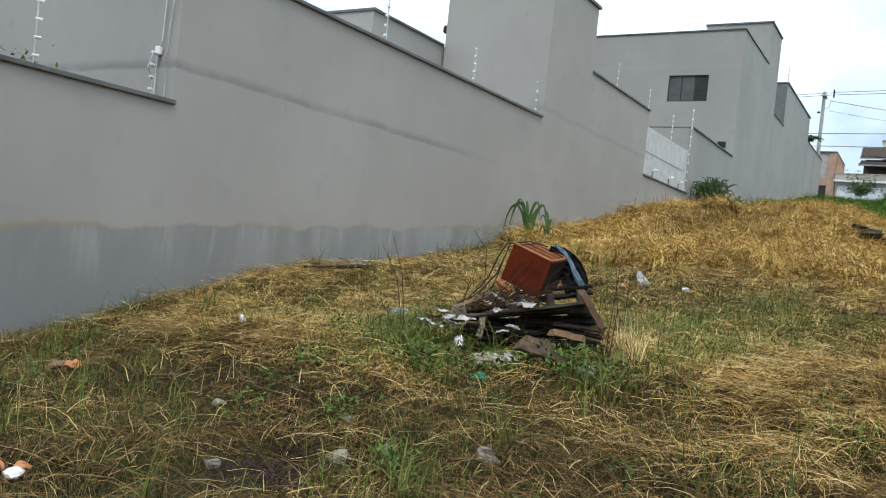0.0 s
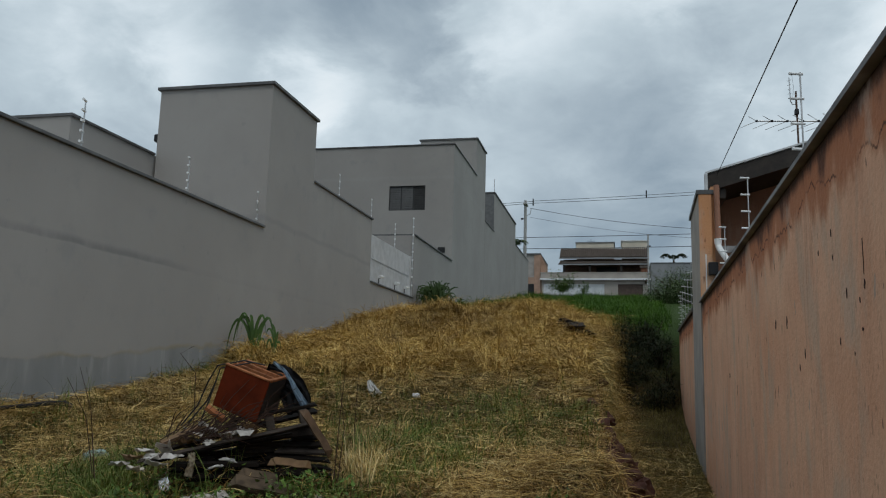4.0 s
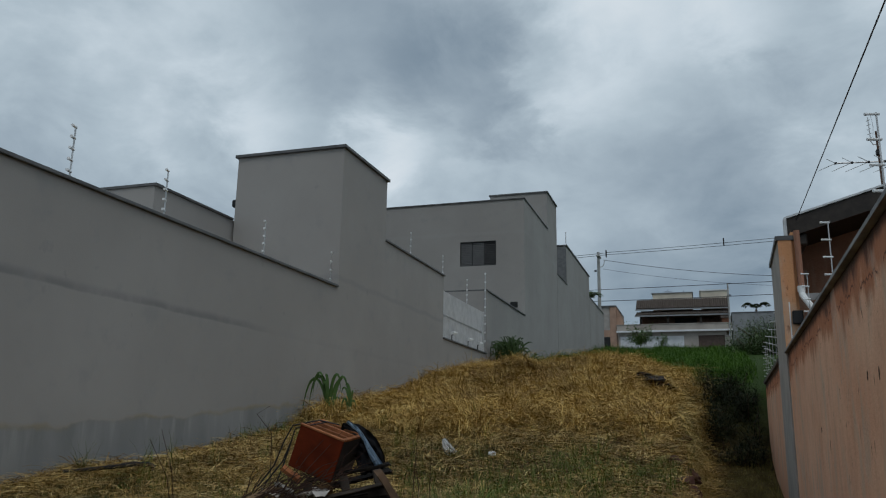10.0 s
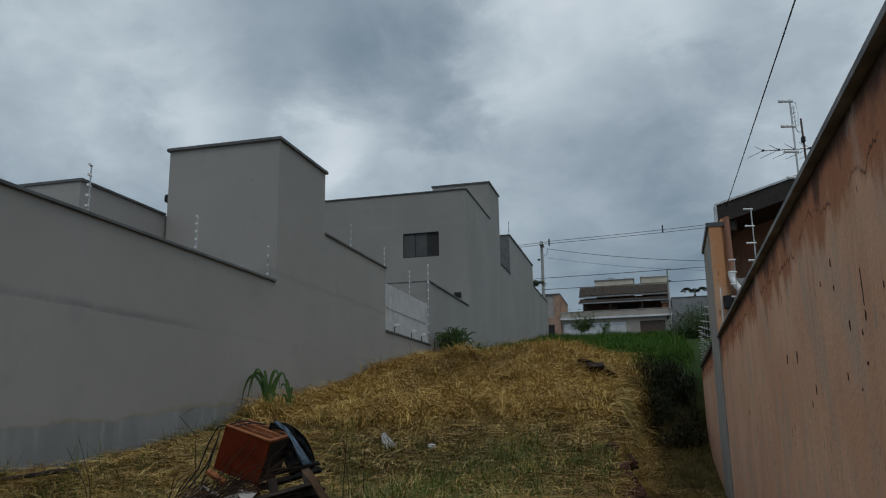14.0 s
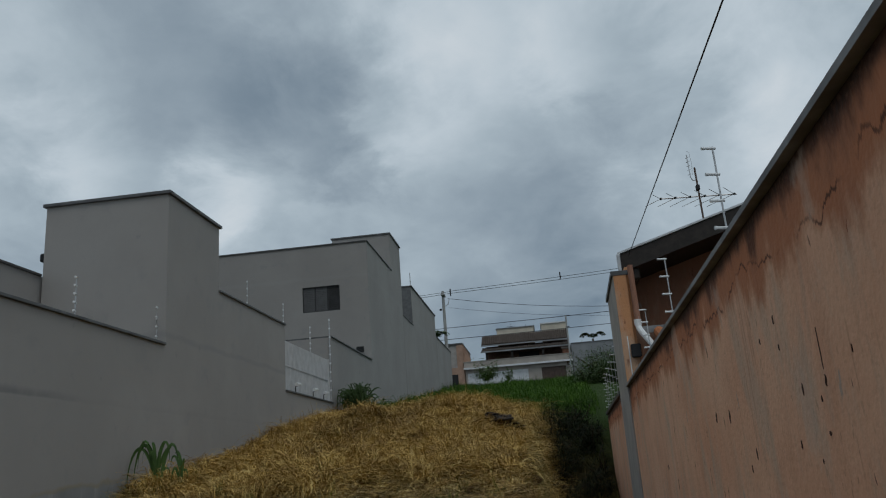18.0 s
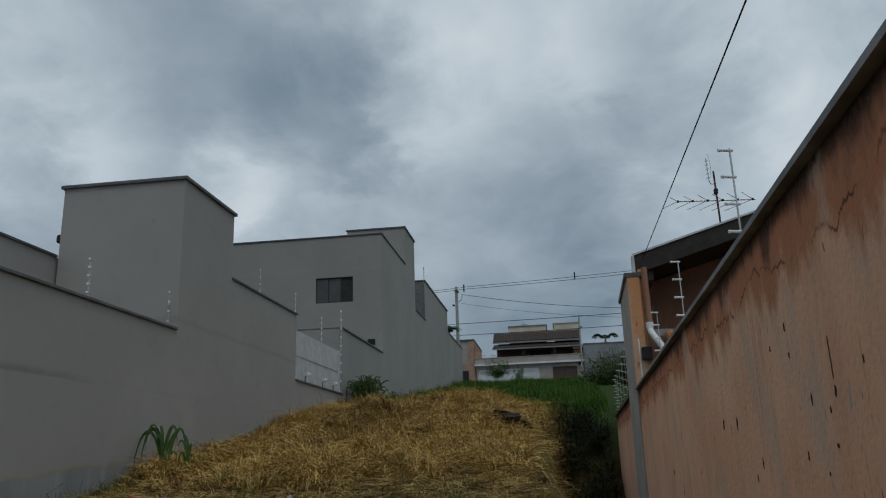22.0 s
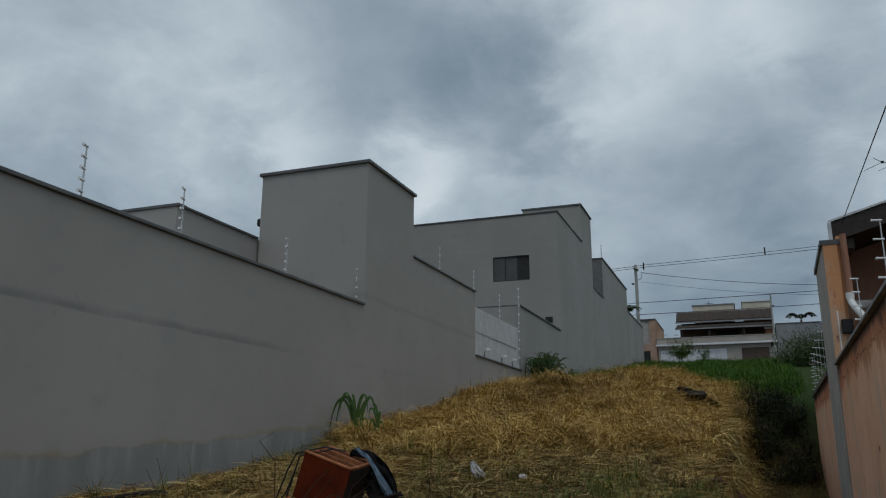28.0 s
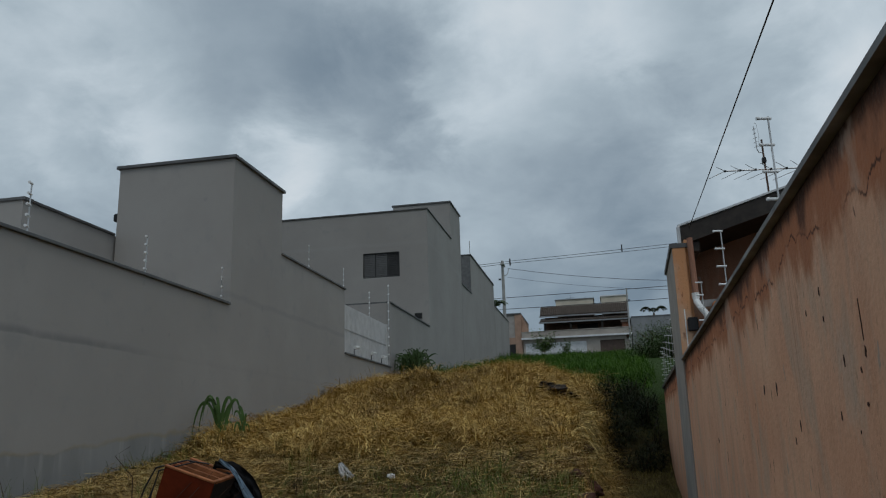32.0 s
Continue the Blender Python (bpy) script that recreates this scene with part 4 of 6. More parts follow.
# ---- neighbour's small things ----
def neighbour_details():
    before = set(bpy.data.objects)
    a = thing("tv_antenna", "rusty mast with a thin aluminium television antenna on the roof", "antenna", at=(3.02, 12.9, 5.05))
    rust = plain("rusty_steel", (0.13, 0.08, 0.06), 0.8, 0.2)
    part("mast", rod(bmesh.new(), (2.99, 12.9, 5.0), (2.98, 12.9, 6.22), 0.016, 0.016, 6), rust, a)
    part("boom", rod(bmesh.new(), (2.35, 12.88, 5.735), (3.58, 12.92, 5.69), 0.011, 0.011, 6), STEEL, a)
    for k in range(6):
        c = Vector((2.36 + 0.236 * k, 12.88 + 0.007 * k, 5.735 - 0.008 * k))
        reach = 0.75 + 0.09 * k
        for way in ((-0.22, -0.34, 0), (-0.28, 0.46, 0)):
            part("element", rod(bmesh.new(), c, c + Vector(way) * reach, 0.0055, 0.0045, 5), STEEL, a)
        part("clip", boxes((c.x - 0.018, c.x + 0.018, c.y - 0.018, c.y + 0.018, c.z - 0.016, c.z + 0.016), bevel=0.004), BLACK, a)
    part("clamp", boxes((2.95, 3.01, 12.86, 12.94, 5.82, 5.91), bevel=0.008), BLACK, a)
    b = thing("uhf_antenna", "small vertical loop antenna beside the mast", "antenna", at=(2.9, 12.9, 6.0))
    part("rod", tube(bmesh.new(), [(2.98, 12.9, 6.0), (2.92, 12.9, 6.0), (2.895, 12.9, 6.06), (2.885, 12.9, 6.46)], 0.008), STEEL, b)
    for k in range(5):
        part("element", rod(bmesh.new(), (2.86, 12.9, 6.1 + 0.075 * k), (2.915, 12.9, 6.12 + 0.075 * k), 0.006, 0.006, 5), STEEL, b)
    part("loop", tube(bmesh.new(), [(2.93, 12.9, 6.1), (2.95, 12.9, 6.3), (2.93, 12.9, 6.5), (2.9, 12.9, 6.52)], 0.004, 5), STEEL, b)
    c = thing("rain_pipe", "white plastic rain pipe over an orange downpipe", "pipe", at=(1.6, 11.75, 3.3))
    part("downpipe", rod(bmesh.new(), (1.585, 11.82, 3.5), (1.575, 11.82, 4.42), 0.042, 0.042, 10), SHADEDORANGE, c, "orange painted downpipe")
    part("elbow", tube(bmesh.new(), [(1.575, 11.8, 3.58), (1.578, 11.78, 3.48), (1.6, 11.7, 3.4), (1.71, 11.6, 3.2), (1.8, 11.5, 3.04)], 0.045, 10), PVC, c)
    part("collar", rod(bmesh.new(), (1.575, 11.8, 3.52), (1.575, 11.8, 3.6), 0.052, 0.055, 10), PVC, c)
    d = thing("lean_to_roof", "gray lean-to roof edge with a row of orange clay tiles", "roof", at=(2.2, 11.6, 3.3))
    part("fascia", boxes((1.62, 4.4, 11.84, 11.88, 3.4, 3.5)), CEMENT, d)
    clay = plain("orange_clay_tile", (0.42, 0.16, 0.07), 0.85, 0, 0.25, 6.0)
    for k in range(14):
        part("tile", tube(bmesh.new(), [(1.86 + 0.19 * k, 11.82, 3.4), (1.86 + 0.19 * k, 11.2, 3.18)], 0.08, 10), clay, d)
    e = thing("meter_box", "small black box with a thin white conduit", "box", at=(1.5, 11.85, 3.1))
    part("box", boxes((1.43, 1.57, 11.76, 11.89, 3.06, 3.25), bevel=0.012), BLACK, e)
    part("conduit", rod(bmesh.new(), (1.405, 11.86, 2.8), (1.405, 11.86, 3.38), 0.014, 0.014, 6), PVC, e)
    w = thing("overhead_cable", "black service cable running from the roof over the lot", "cable", at=(1.62, 12.3, 4.75))
    a, b = Vector((1.645, 12.3, 4.694)), Vector((0.594, -11.7, 2.756))
    pts = [a.lerp(b, k / 60) for k in range(61)]
    part("cable", tube(bmesh.new(), pts, 0.0055, 8), BLACK, w)
    for ob in set(bpy.data.objects) - before:
        if ob.parent is None:
            ob.location.x += 0.095


neighbour_details()


# ---- street furniture and far details ----
def span_cable(label, a, b, sag, r=0.02):
    a, b = Vector(a), Vector(b)
    ob = thing("power_line", label, "cable", "power lines", a)
    part("cable", tube(bmesh.new(), [a.lerp(b, k / 16) - Vector((0, 0, sag * 4 * (k / 16) * (1 - k / 16))) for k in range(17)], r, 5), BLACK, ob)


def street():
    p = thing("utility_pole", "slim concrete utility pole at the street", "pole", at=(-7.65, 67, 8.0))
    part("pole", rod(bmesh.new(), (-7.65, 67, 8.0), (-7.62, 67, 16.7), 0.17, 0.12, 10), CONCRETE, p)
    part("crossarm", boxes((-7.75, -7.45, 66.4, 67.6, 16.25, 16.38), bevel=0.01), CONCRETE, p)
    part("bracket", tube(bmesh.new(), [(-7.6, 67, 15.3), (-7.2, 67, 15.5), (-7.1, 67, 16.0)], 0.03), STEEL, p)
    part("bracket", boxes((-8.0, -7.8, 66.9, 67.1, 15.0, 15.12)), BLACK, p)
    for x, z0 in ((-6.95, 16.35), (2.69, 16.85)):
        s = thing("line_spacer", "dark spacer clamp on the power line", "spacer", "line spacers", (x, 67, z0))
        part("clamp", boxes((x - 0.05, x + 0.05, 66.9, 67.1, z0 - 0.12, z0 + 0.5), bevel=0.01), BLACK, s)
    lab = "thin black power line strung along the street"
    span_cable(lab, (-40, 67, 16.4), (-6.9, 67, 16.62), 0.4)
    span_cable(lab, (-40, 67.3, 16.1), (-6.9, 67, 16.45), 0.4)
    span_cable(lab, (-6.9, 67, 16.65), (32, 67, 18.8), 0.3)
    span_cable(lab, (-6.9, 67, 16.45), (32, 67, 18.6), 0.35)
    span_cable(lab, (-7.2, 67, 16.0), (32, 67, 15.2), 1.9)
    span_cable(lab, (-7.2, 67, 15.2), (32, 67, 14.4), 1.9, 0.012)
    span_cable(lab, (-7.6, 67, 13.4), (32, 67, 14.2), 0.15, 0.025)
    span_cable(lab, (-7.6, 67, 12.4), (32, 67, 13.2), 0.2, 0.025)
    span_cable(lab, (-40, 67, 13.2), (-7.6, 67, 13.4), 0.2)
    span_cable(lab, (-40, 67, 12.2), (-7.6, 67, 12.4), 0.2)
    m = thing("service_mast", "thin dark service mast at the far house", "pole", at=(3.1, 75.6, 8.45))
    part("mast", rod(bmesh.new(), (3.1, 75.6, 8.45), (3.1, 75.6, 15.1), 0.09, 0.07, 8), CONCRETE, m)
    part("bracket", boxes((3.0, 3.35, 75.55, 75.65, 13.9, 14.0)), BLACK, m)


street()

# ---- plants ----
LEAF = blades_material("leaf_green", (0.045, 0.085, 0.014), (0.085, 0.155, 0.024), (0.14, 0.23, 0.042), 0.55)
DEEPLEAF = blades_material("deep_leaf_green", (0.02, 0.032, 0.012), (0.032, 0.05, 0.018), (0.055, 0.068, 0.026), 0.7)
SHRUB = blades_material("mid_green_leaf", (0.06, 0.1, 0.035), (0.09, 0.14, 0.05), (0.13, 0.18, 0.07), 0.6)
CANE = blades_material("cane_leaf", (0.05, 0.1, 0.025), (0.075, 0.14, 0.04), (0.14, 0.17, 0.06), 0.5)
CANEDARK = blades_material("dark_cane_leaf", (0.03, 0.055, 0.015), (0.05, 0.085, 0.024), (0.09, 0.11, 0.04), 0.6)
STRAW = blades_material("dry_straw", (0.13, 0.07, 0.018), (0.56, 0.36, 0.105), (0.86, 0.67, 0.3), 0.75)
HEAPSTRAW = blades_material("heaped_golden_straw", (0.23, 0.13, 0.032), (0.66, 0.43, 0.12), (0.86, 0.66, 0.27), 0.8)
BROWNSTRAW = blades_material("brown_cut_straw", (0.06, 0.03, 0.01), (0.28, 0.165, 0.052), (0.74, 0.55, 0.25), 0.8)
PALESTRAW = blades_material("bleached_straw", (0.5, 0.34, 0.12), (0.72, 0.55, 0.24), (0.85, 0.7, 0.4), 0.7)
STRAW_OLD = blades_material("old_gray_straw", (0.05, 0.027, 0.01), (0.14, 0.08, 0.03), (0.28, 0.18, 0.075), 0.85)
GRASS = blades_material("short_green_grass", (0.05, 0.06, 0.014), (0.125, 0.14, 0.032), (0.25, 0.19, 0.065), 0.65)
LUSH = blades_material("lush_green_grass", (0.024, 0.062, 0.004), (0.06, 0.15, 0.009), (0.115, 0.22, 0.022), 0.65)
TUFT = blades_material("fresh_grass_blade", (0.06, 0.1, 0.016), (0.15, 0.21, 0.038), (0.27, 0.27, 0.08), 0.6)
DITCHGRASS = blades_material("dull_olive_grass", (0.17, 0.15, 0.05), (0.31, 0.255, 0.09), (0.46, 0.36, 0.15), 0.8)
BARK = plain("brown_bark", (0.09, 0.065, 0.045), 0.9, 0, 0.3, 12.0, 0.5)
rng = np.random.default_rng(7)


def ribbons(base, azimuth, rise, length, width, droop, segments=3, ground=0.0, tip=0.12, wander=0.18):
    """Curved tapering ribbons as vertex and quad arrays. rise: first angle over the ground; droop: how far it falls along the way."""
    n = len(base)
    pts, p, el = [base], base.copy(), rise.copy()
    step = length / segments
    for _ in range(segments):
        d = np.stack([np.cos(azimuth) * np.cos(el), np.sin(azimuth) * np.cos(el), np.sin(el)], -1)
        p = p + d * step[:, None]
        if ground:
            low = height(p[:, 0], p[:, 1]) + ground * (0.3 + 0.7 * rng.random(n))
            p[:, 2] = np.maximum(p[:, 2], low)
        pts.append(p)
        el = el - droop / segments
        azimuth = azimuth + rng.normal(0, wander, n)
    turn = rng.uniform(-0.6, 0.6, n)
    side = np.stack([-np.sin(azimuth) * np.cos(turn), np.cos(azimuth) * np.cos(turn), np.sin(turn)], -1)
    shape = np.linspace(1, tip, segments + 1) if tip < 0.5 else np.linspace(1, tip, segments + 1)
    rows = []
    for k, q in enumerate(pts):
        half = side * (width * shape[k] / 2)[:, None]
        rows += [q - half, q + half]
    v = np.stack(rows, 1).reshape(-1, 3)
    i = np.arange(n)[:, None, None] * (2 * (segments + 1))
    f = np.array([[2 * k, 2 * k + 1, 2 * k + 3, 2 * k + 2] for k in range(segments)])[None]
    return v, (i + f).reshape(-1, 4)


def leaves(centres, size, up=0.5, fold=0.25):
    """Pointed leaves, each two quads folded on the midrib."""
    n = len(centres)
    a, e = rng.uniform(0, math.tau, n), rng.normal(up, 0.5, n)
    d = np.stack([np.cos(a) * np.cos(e), np.sin(a) * np.cos(e), np.sin(e)], -1)
    s = np.stack([-np.sin(a), np.cos(a), rng.normal(0, 0.4, n)], -1)
    s /= np.linalg.norm(s, axis=1)[:, None]
    w = np.cross(s, d)
    L = (size * rng.uniform(0.6, 1.3, n))[:, None]
    r0, r1, r2 = centres, centres + d * L * 0.5 - w * L * 0.0, centres + d * L
    l1, l2 = centres + d * L * 0.45 + s * L * 0.28 + w * L * fold * 0.3, centres + d * L * 0.45 - s * L * 0.28 + w * L * fold * 0.3
    v = np.stack([r0, r1, r2, l1, l2], 1).reshape(-1, 3)
    i = np.arange(n)[:, None, None] * 5
    return v, (i + np.array([[0, 1, 2, 3], [0, 4, 2, 1]])[None]).reshape(-1, 4)


def joined(rows):
    vs, qs, n = [], [], 0
    for v, q in rows:
        vs.append(v)
        qs.append(q + n)
        n += len(v)
    return np.concatenate(vs), np.concatenate(qs)


def stuff(name, rows, material, label, category):
    v, q = joined(rows)
    return tagged(new(name, arrays_mesh(name, v, q, material)), label, category, kind="stuff")


def mesh_part(name, rows, material, parent, label=""):
    v, q = joined(rows)
    ob = new(name, arrays_mesh(name, v, q, material))
    ob.parent = parent
    ob.matrix_parent_inverse = parent.matrix_world.inverted()
    return tagged(ob, label)


def scatter(n, x0, x1, y0, y1, keep=None):
    x, y = rng.uniform(x0, x1, n), rng.uniform(y0, y1, n)
    ok = (x > XG + 0.03) & (x < orange_x(y) - 0.02)
    if keep is not None:
        ok &= rng.random(n) < keep(x, y)
    x, y = x[ok], y[ok]
    return np.stack([x, y, height(x, y)], -1)


def patch(x, y, k=1.0, o=0.0):
    return 0.5 + 0.5 * (0.7 * bumps(x + o, y - o, 1.3 / k, 4) + 0.5 * bumps(x + o, y, 0.5 / k, 5)) * 1.5


def green_edge(x):
    """Where the straw ends and the lush grass begins."""
    return np.interp(x, [-7, -5, -3, -1, 0.3, 1.5], [26.4, 25.4, 26.2, 26.2, 25.4, 24.6])


def in_ditch(x, y):
    ex = np.interp(y, EDGE_Y, EDGE_X)
    return smooth(x, ex + 0.08, ex + 0.4) * smooth(y, 4.5, 6.5)


def burnt(x, y):
    return np.minimum(1, 1.6 * np.exp(-(((x + 2.6) / 0.34) ** 2 + ((y - 2.42) / 0.3) ** 2)))


def straw_share(x, y):
    s = 0.12 + 0.16 * smooth(x, -2.2, -0.6) * smooth(y, 1.5, 3.5) + 0.22 * smooth(y, 6.5, 8) + 0.6 * smooth(y, 10.5, 14.5)
    s = np.maximum(s, 0.95 * smooth(-x, 3.6, 4.8) * smooth(y, 4.4, 5.6))
    s = np.maximum(s, 0.95 * np.exp(-(((x + 4.4) / 1.3) ** 2 + ((y - 4.3) / 0.55) ** 2)))
    s = np.maximum(s, 0.95 * np.exp(-(((x + 0.9) / 1.2) ** 2 + ((y - 6.2) / 1.2) ** 2)))
    s = np.maximum(s, 0.5 * np.exp(-(((x + 0.6) / 1.0) ** 2 + ((y - 4.6) / 0.6) ** 2)))
    s = s * (1 - 0.75 * np.exp(-(((x + 1.6) / 2.0) ** 2 + ((y - 9.6) / 1.2) ** 2)))
    s = s * np.where(y < 14, 0.25 + 1.0 * np.clip(patch(x, y, 1.1), 0, 1), 1)
    cut = np.abs(x - np.interp(y, EDGE_Y, EDGE_X) - 0.14)
    s = np.where((y > 7.5) & (y < 15), s * (0.25 + 0.75 * smooth(cut, 0.1, 0.26)), s)
    s = np.where(in_ditch(x, y) > 0.3, np.minimum(s, 0.3), s) * (1 - 0.9 * burnt(x, y))
    return np.clip(s, 0, 1)


def gaps(x, y):
    """Uneven thinning that leaves bare patches a hand or two wide."""
    return np.clip(2.2 * patch(x, y, 2.6, 9.0) - 0.55, 0.12, 1)


def lying(n, span, lo, hi, wide, lift, keep, mat, name, label, upright=0.25, clump=14, segments=4):
    """Loose stalks, most of them in combed wisps that share a direction."""
    b = scatter(n, *span, keep)
    m = len(b)
    way = rng.uniform(0, math.tau, m)
    rise = np.abs(rng.normal(0, upright, m))
    lift_k = rng.random(m) ** 2 * lift
    if clump > 1:
        lead = (np.arange(m) // clump) * clump
        loose = rng.random(m) < 0.3
        r = 0.06 + 0.14 * rng.random(m)[lead]
        x, y = b[lead, 0] + rng.normal(0, 1, m) * r, b[lead, 1] + rng.normal(0, 1, m) * r
        b[:, 0] = np.where(loose, b[:, 0], np.clip(x, XG + 0.03, orange_x(y) - 0.03))
        b[:, 1] = np.where(loose, b[:, 1], y)
        way = np.where(loose, way, way[lead] + rng.normal(0, 0.32, m))
        rise = np.where(loose, rise, np.abs(rise[lead] + rng.normal(0, 0.12, m)))
        lift_k = np.where(loose, lift_k, lift_k[lead] * rng.uniform(0.3, 1.3, m))
    # none juts out over the trench
    out = (in_ditch(b[:, 0] + 0.3 * np.cos(way), b[:, 1] + 0.3 * np.sin(way)) > 0.25) & (in_ditch(b[:, 0], b[:, 1]) < 0.25)
    way = np.where(out, way + math.pi, way)
    b[:, 2] = height(b[:, 0], b[:, 1]) + lift_k
    v = ribbons(b, way, rise, rng.uniform(lo, hi, m), rng.uniform(0.6, 1.3, m) * wide, rise * 1.6 + rng.uniform(0, 0.2, m), segments, ground=lift * 0.6, tip=0.5, wander=0.07)
    return stuff(name, [v], mat, label, "straw")


def grow_ground():
    slope = lambda x, y: 1 - smooth(y - green_edge(x), -0.8, 1.2)
    brown = lambda x, y: np.clip(np.maximum(1.7 * patch(x, y, 1.6, 2.0) - 0.2, 1.3 * np.exp(-(((x + 4.3) / 1.2) ** 2 + ((y - 19.6) / 1.3) ** 2))), 0.05, 1) * slope(x, y)
    lying(120000, (-7, 1.3, 1.0, 4.4), 0.1, 0.38, 0.0034, 0.11, lambda x, y: np.clip(1.6 * straw_share(x, y) + 0.1, 0, 1) * (1 - burnt(x, y)) * gaps(x, y), BROWNSTRAW, "cut_straw", "thin cut straw lying among the near grass", 0.35, 3, 3)
    lying(130000, (-7, 1.3, 3.8, 8.0), 0.12, 0.42, 0.005, 0.12, lambda x, y: straw_share(x, y) * np.maximum(gaps(x, y), 0.35), STRAW, "cut_straw", "golden cut straw lying loose over the lot", 0.35, 7)
    lying(80000, (-7, 1.3, 1.0, 8.5), 0.07, 0.24, 0.0045, 0.08, lambda x, y: np.clip(1.3 * patch(x, y, 1.3, 1.0), 0.15, 1) * (1 - burnt(x, y)), STRAW_OLD, "old_straw", "brown old straw matted on the soil", 0.3, 3, 3)
    lying(74000, (-7, 1.3, 7.5, 14.0), 0.14, 0.42, 0.008, 0.11, straw_share, STRAW, "cut_straw", "golden cut straw lying over the middle of the lot", 0.35, 12, 3)
    lying(24000, (-7, 1.4, 8.0, 15.0), 0.12, 0.35, 0.008, 0.06, lambda x, y: (0.15 + 0.85 * smooth(np.abs(x - np.interp(y, EDGE_Y, EDGE_X) - 0.12), 0.14, 0.3)) * (1 - 0.7 * in_ditch(x, y)), STRAW_OLD, "old_straw", "grayish-brown old straw matted on the slope", 0.3, 8, 3)
    lying(105000, (-7, 0.3, 13.0, 28.0), 0.2, 0.6, 0.009, 0.18, slope, HEAPSTRAW, "straw_heap", "deep golden straw heaped over the bank", 0.5, 16, 3)
    lying(4500, (-7, 0.3, 13.0, 28.0), 0.2, 0.5, 0.011, 0.2, slope, PALESTRAW, "loose_straw", "long bright strands of loose straw on the bank", 0.7, 3, 3)
    lying(11000, (-7, 0.9, 2.5, 13.0), 0.15, 0.4, 0.0048, 0.14, straw_share, PALESTRAW, "loose_straw", "pale bleached strands of loose straw on the lot", 0.35, 5, 3)
    lying(38000, (-7, 0.6, 13.0, 28.0), 0.14, 0.42, 0.0095, 0.14, brown, STRAW_OLD, "old_straw", "brown old straw in the heaped bank", 0.5, 26, 3)

    # raked-up hummocks, each a bunch of stalks falling outwards, and darker bunches at the crest, their brown standing
    # in for shade under the hummock
    for count, mat, name, label, spots in ((230, HEAPSTRAW, "straw_bunches", "bunches of golden straw raked up on the bank", None), (60, BROWNSTRAW, "dark_straw_bunches", "brown matted bunches of straw near the crest, darkening the hummock front like shade", (-3.6, 19.8, 1.3, 1.6))):
        rows = []
        for _ in range(count):
            x, y = (rng.uniform(-6.6, 0.0), rng.uniform(12.5, 25.5)) if spots is None else (rng.normal(spots[0], spots[2]), rng.normal(spots[1], spots[3]))
            m, r = int(rng.integers(60, 150)), rng.uniform(0.1, 0.32)
            lean = rng.uniform(0, math.tau)
            c = np.stack([np.clip(rng.normal(x, r, m), -6.9, 0.4), rng.normal(y, r * 0.7, m)], -1)
            b = np.concatenate([c, (height(c[:, 0], c[:, 1]) + rng.uniform(0.0, 0.2, m))[:, None]], 1)
            rows.append(ribbons(b, lean + rng.normal(0, 0.9, m), np.abs(rng.normal(0.6, 0.4, m)), rng.uniform(0.25, 0.65, m), np.full(m, 0.01), rng.uniform(1.2, 2.4, m), 4, ground=0.04, tip=0.5, wander=0.1))
        stuff(name, rows, mat, label, "straw")

    lying(30000, (-7, 0.95, -8.0, 1.2), 0.12, 0.4, 0.006, 0.08, lambda x, y: np.clip(1.2 * patch(x, y, 1.1), 0.1, 1), STRAW, "cut_straw", "thin cut straw on the lower end of the lot", 0.3, 10, 3)

    def upright(n, span, lo, hi, wide, keep, spread=0.35, droop=0.8, uneven=0.0):
        b = scatter(n, *span, keep)
        m = len(b)
        grow = 1 + uneven * (1.6 * np.clip(patch(b[:, 0], b[:, 1], 1.1, 7.0), 0, 1.2) - 0.9)
        return ribbons(b, rng.uniform(0, math.tau, m), math.pi / 2 - np.abs(rng.normal(0, spread, m)), rng.uniform(lo, hi, m) * grow, rng.uniform(0.7, 1.3, m) * wide, rng.uniform(0.1, droop, m) * 1.4)

    green = lambda x, y: np.clip(1.15 - 1.1 * straw_share(x, y), 0, 1) * np.clip(patch(x, y, 0.9, 4.0) * 1.3, np.where(y < 5, 0.55, 0.1), 1) * (1 - 0.9 * burnt(x, y)) * (1 - in_ditch(x, y))
    rows = [upright(84000, (-7, 1.3, 1.0, 6.0), 0.04, 0.13, 0.0045, green, 0.75), upright(22000, (-7, 1.3, 6.0, 8.0), 0.05, 0.18, 0.005, green, 0.7), upright(34000, (-7, 0.2, 7.5, 14.0), 0.06, 0.18, 0.008, green, 0.7)]
    rows.append(upright(26000, (-7, 1.0, -8.0, 1.0), 0.06, 0.18, 0.007, lambda x, y: np.clip(patch(x, y, 0.9, 4.0) * 1.4, 0.1, 1), 0.7))
    stuff("short_grass", rows, GRASS, "short patchy green grass among the straw", "grass")
    rows = []
    for k in range(190):
        x, y = rng.uniform(-6.9, 0.6), 1.5 + 13 * rng.random() ** 1.3
        if rng.random() > green(np.array([x]), np.array([y]))[0] + 0.15:
            continue
        m = int(rng.integers(8, 26))
        c = np.stack([rng.normal(x, 0.05, m), rng.normal(y, 0.05, m)], -1)
        b = np.concatenate([c, height(c[:, 0], c[:, 1])[:, None]], 1)
        rows.append(ribbons(b, rng.uniform(0, math.tau, m), math.pi / 2 - np.abs(rng.normal(0, 0.3, m)), rng.uniform(0.15, 0.5, m), np.full(m, 0.008), rng.uniform(0.2, 1.4, m), 4))
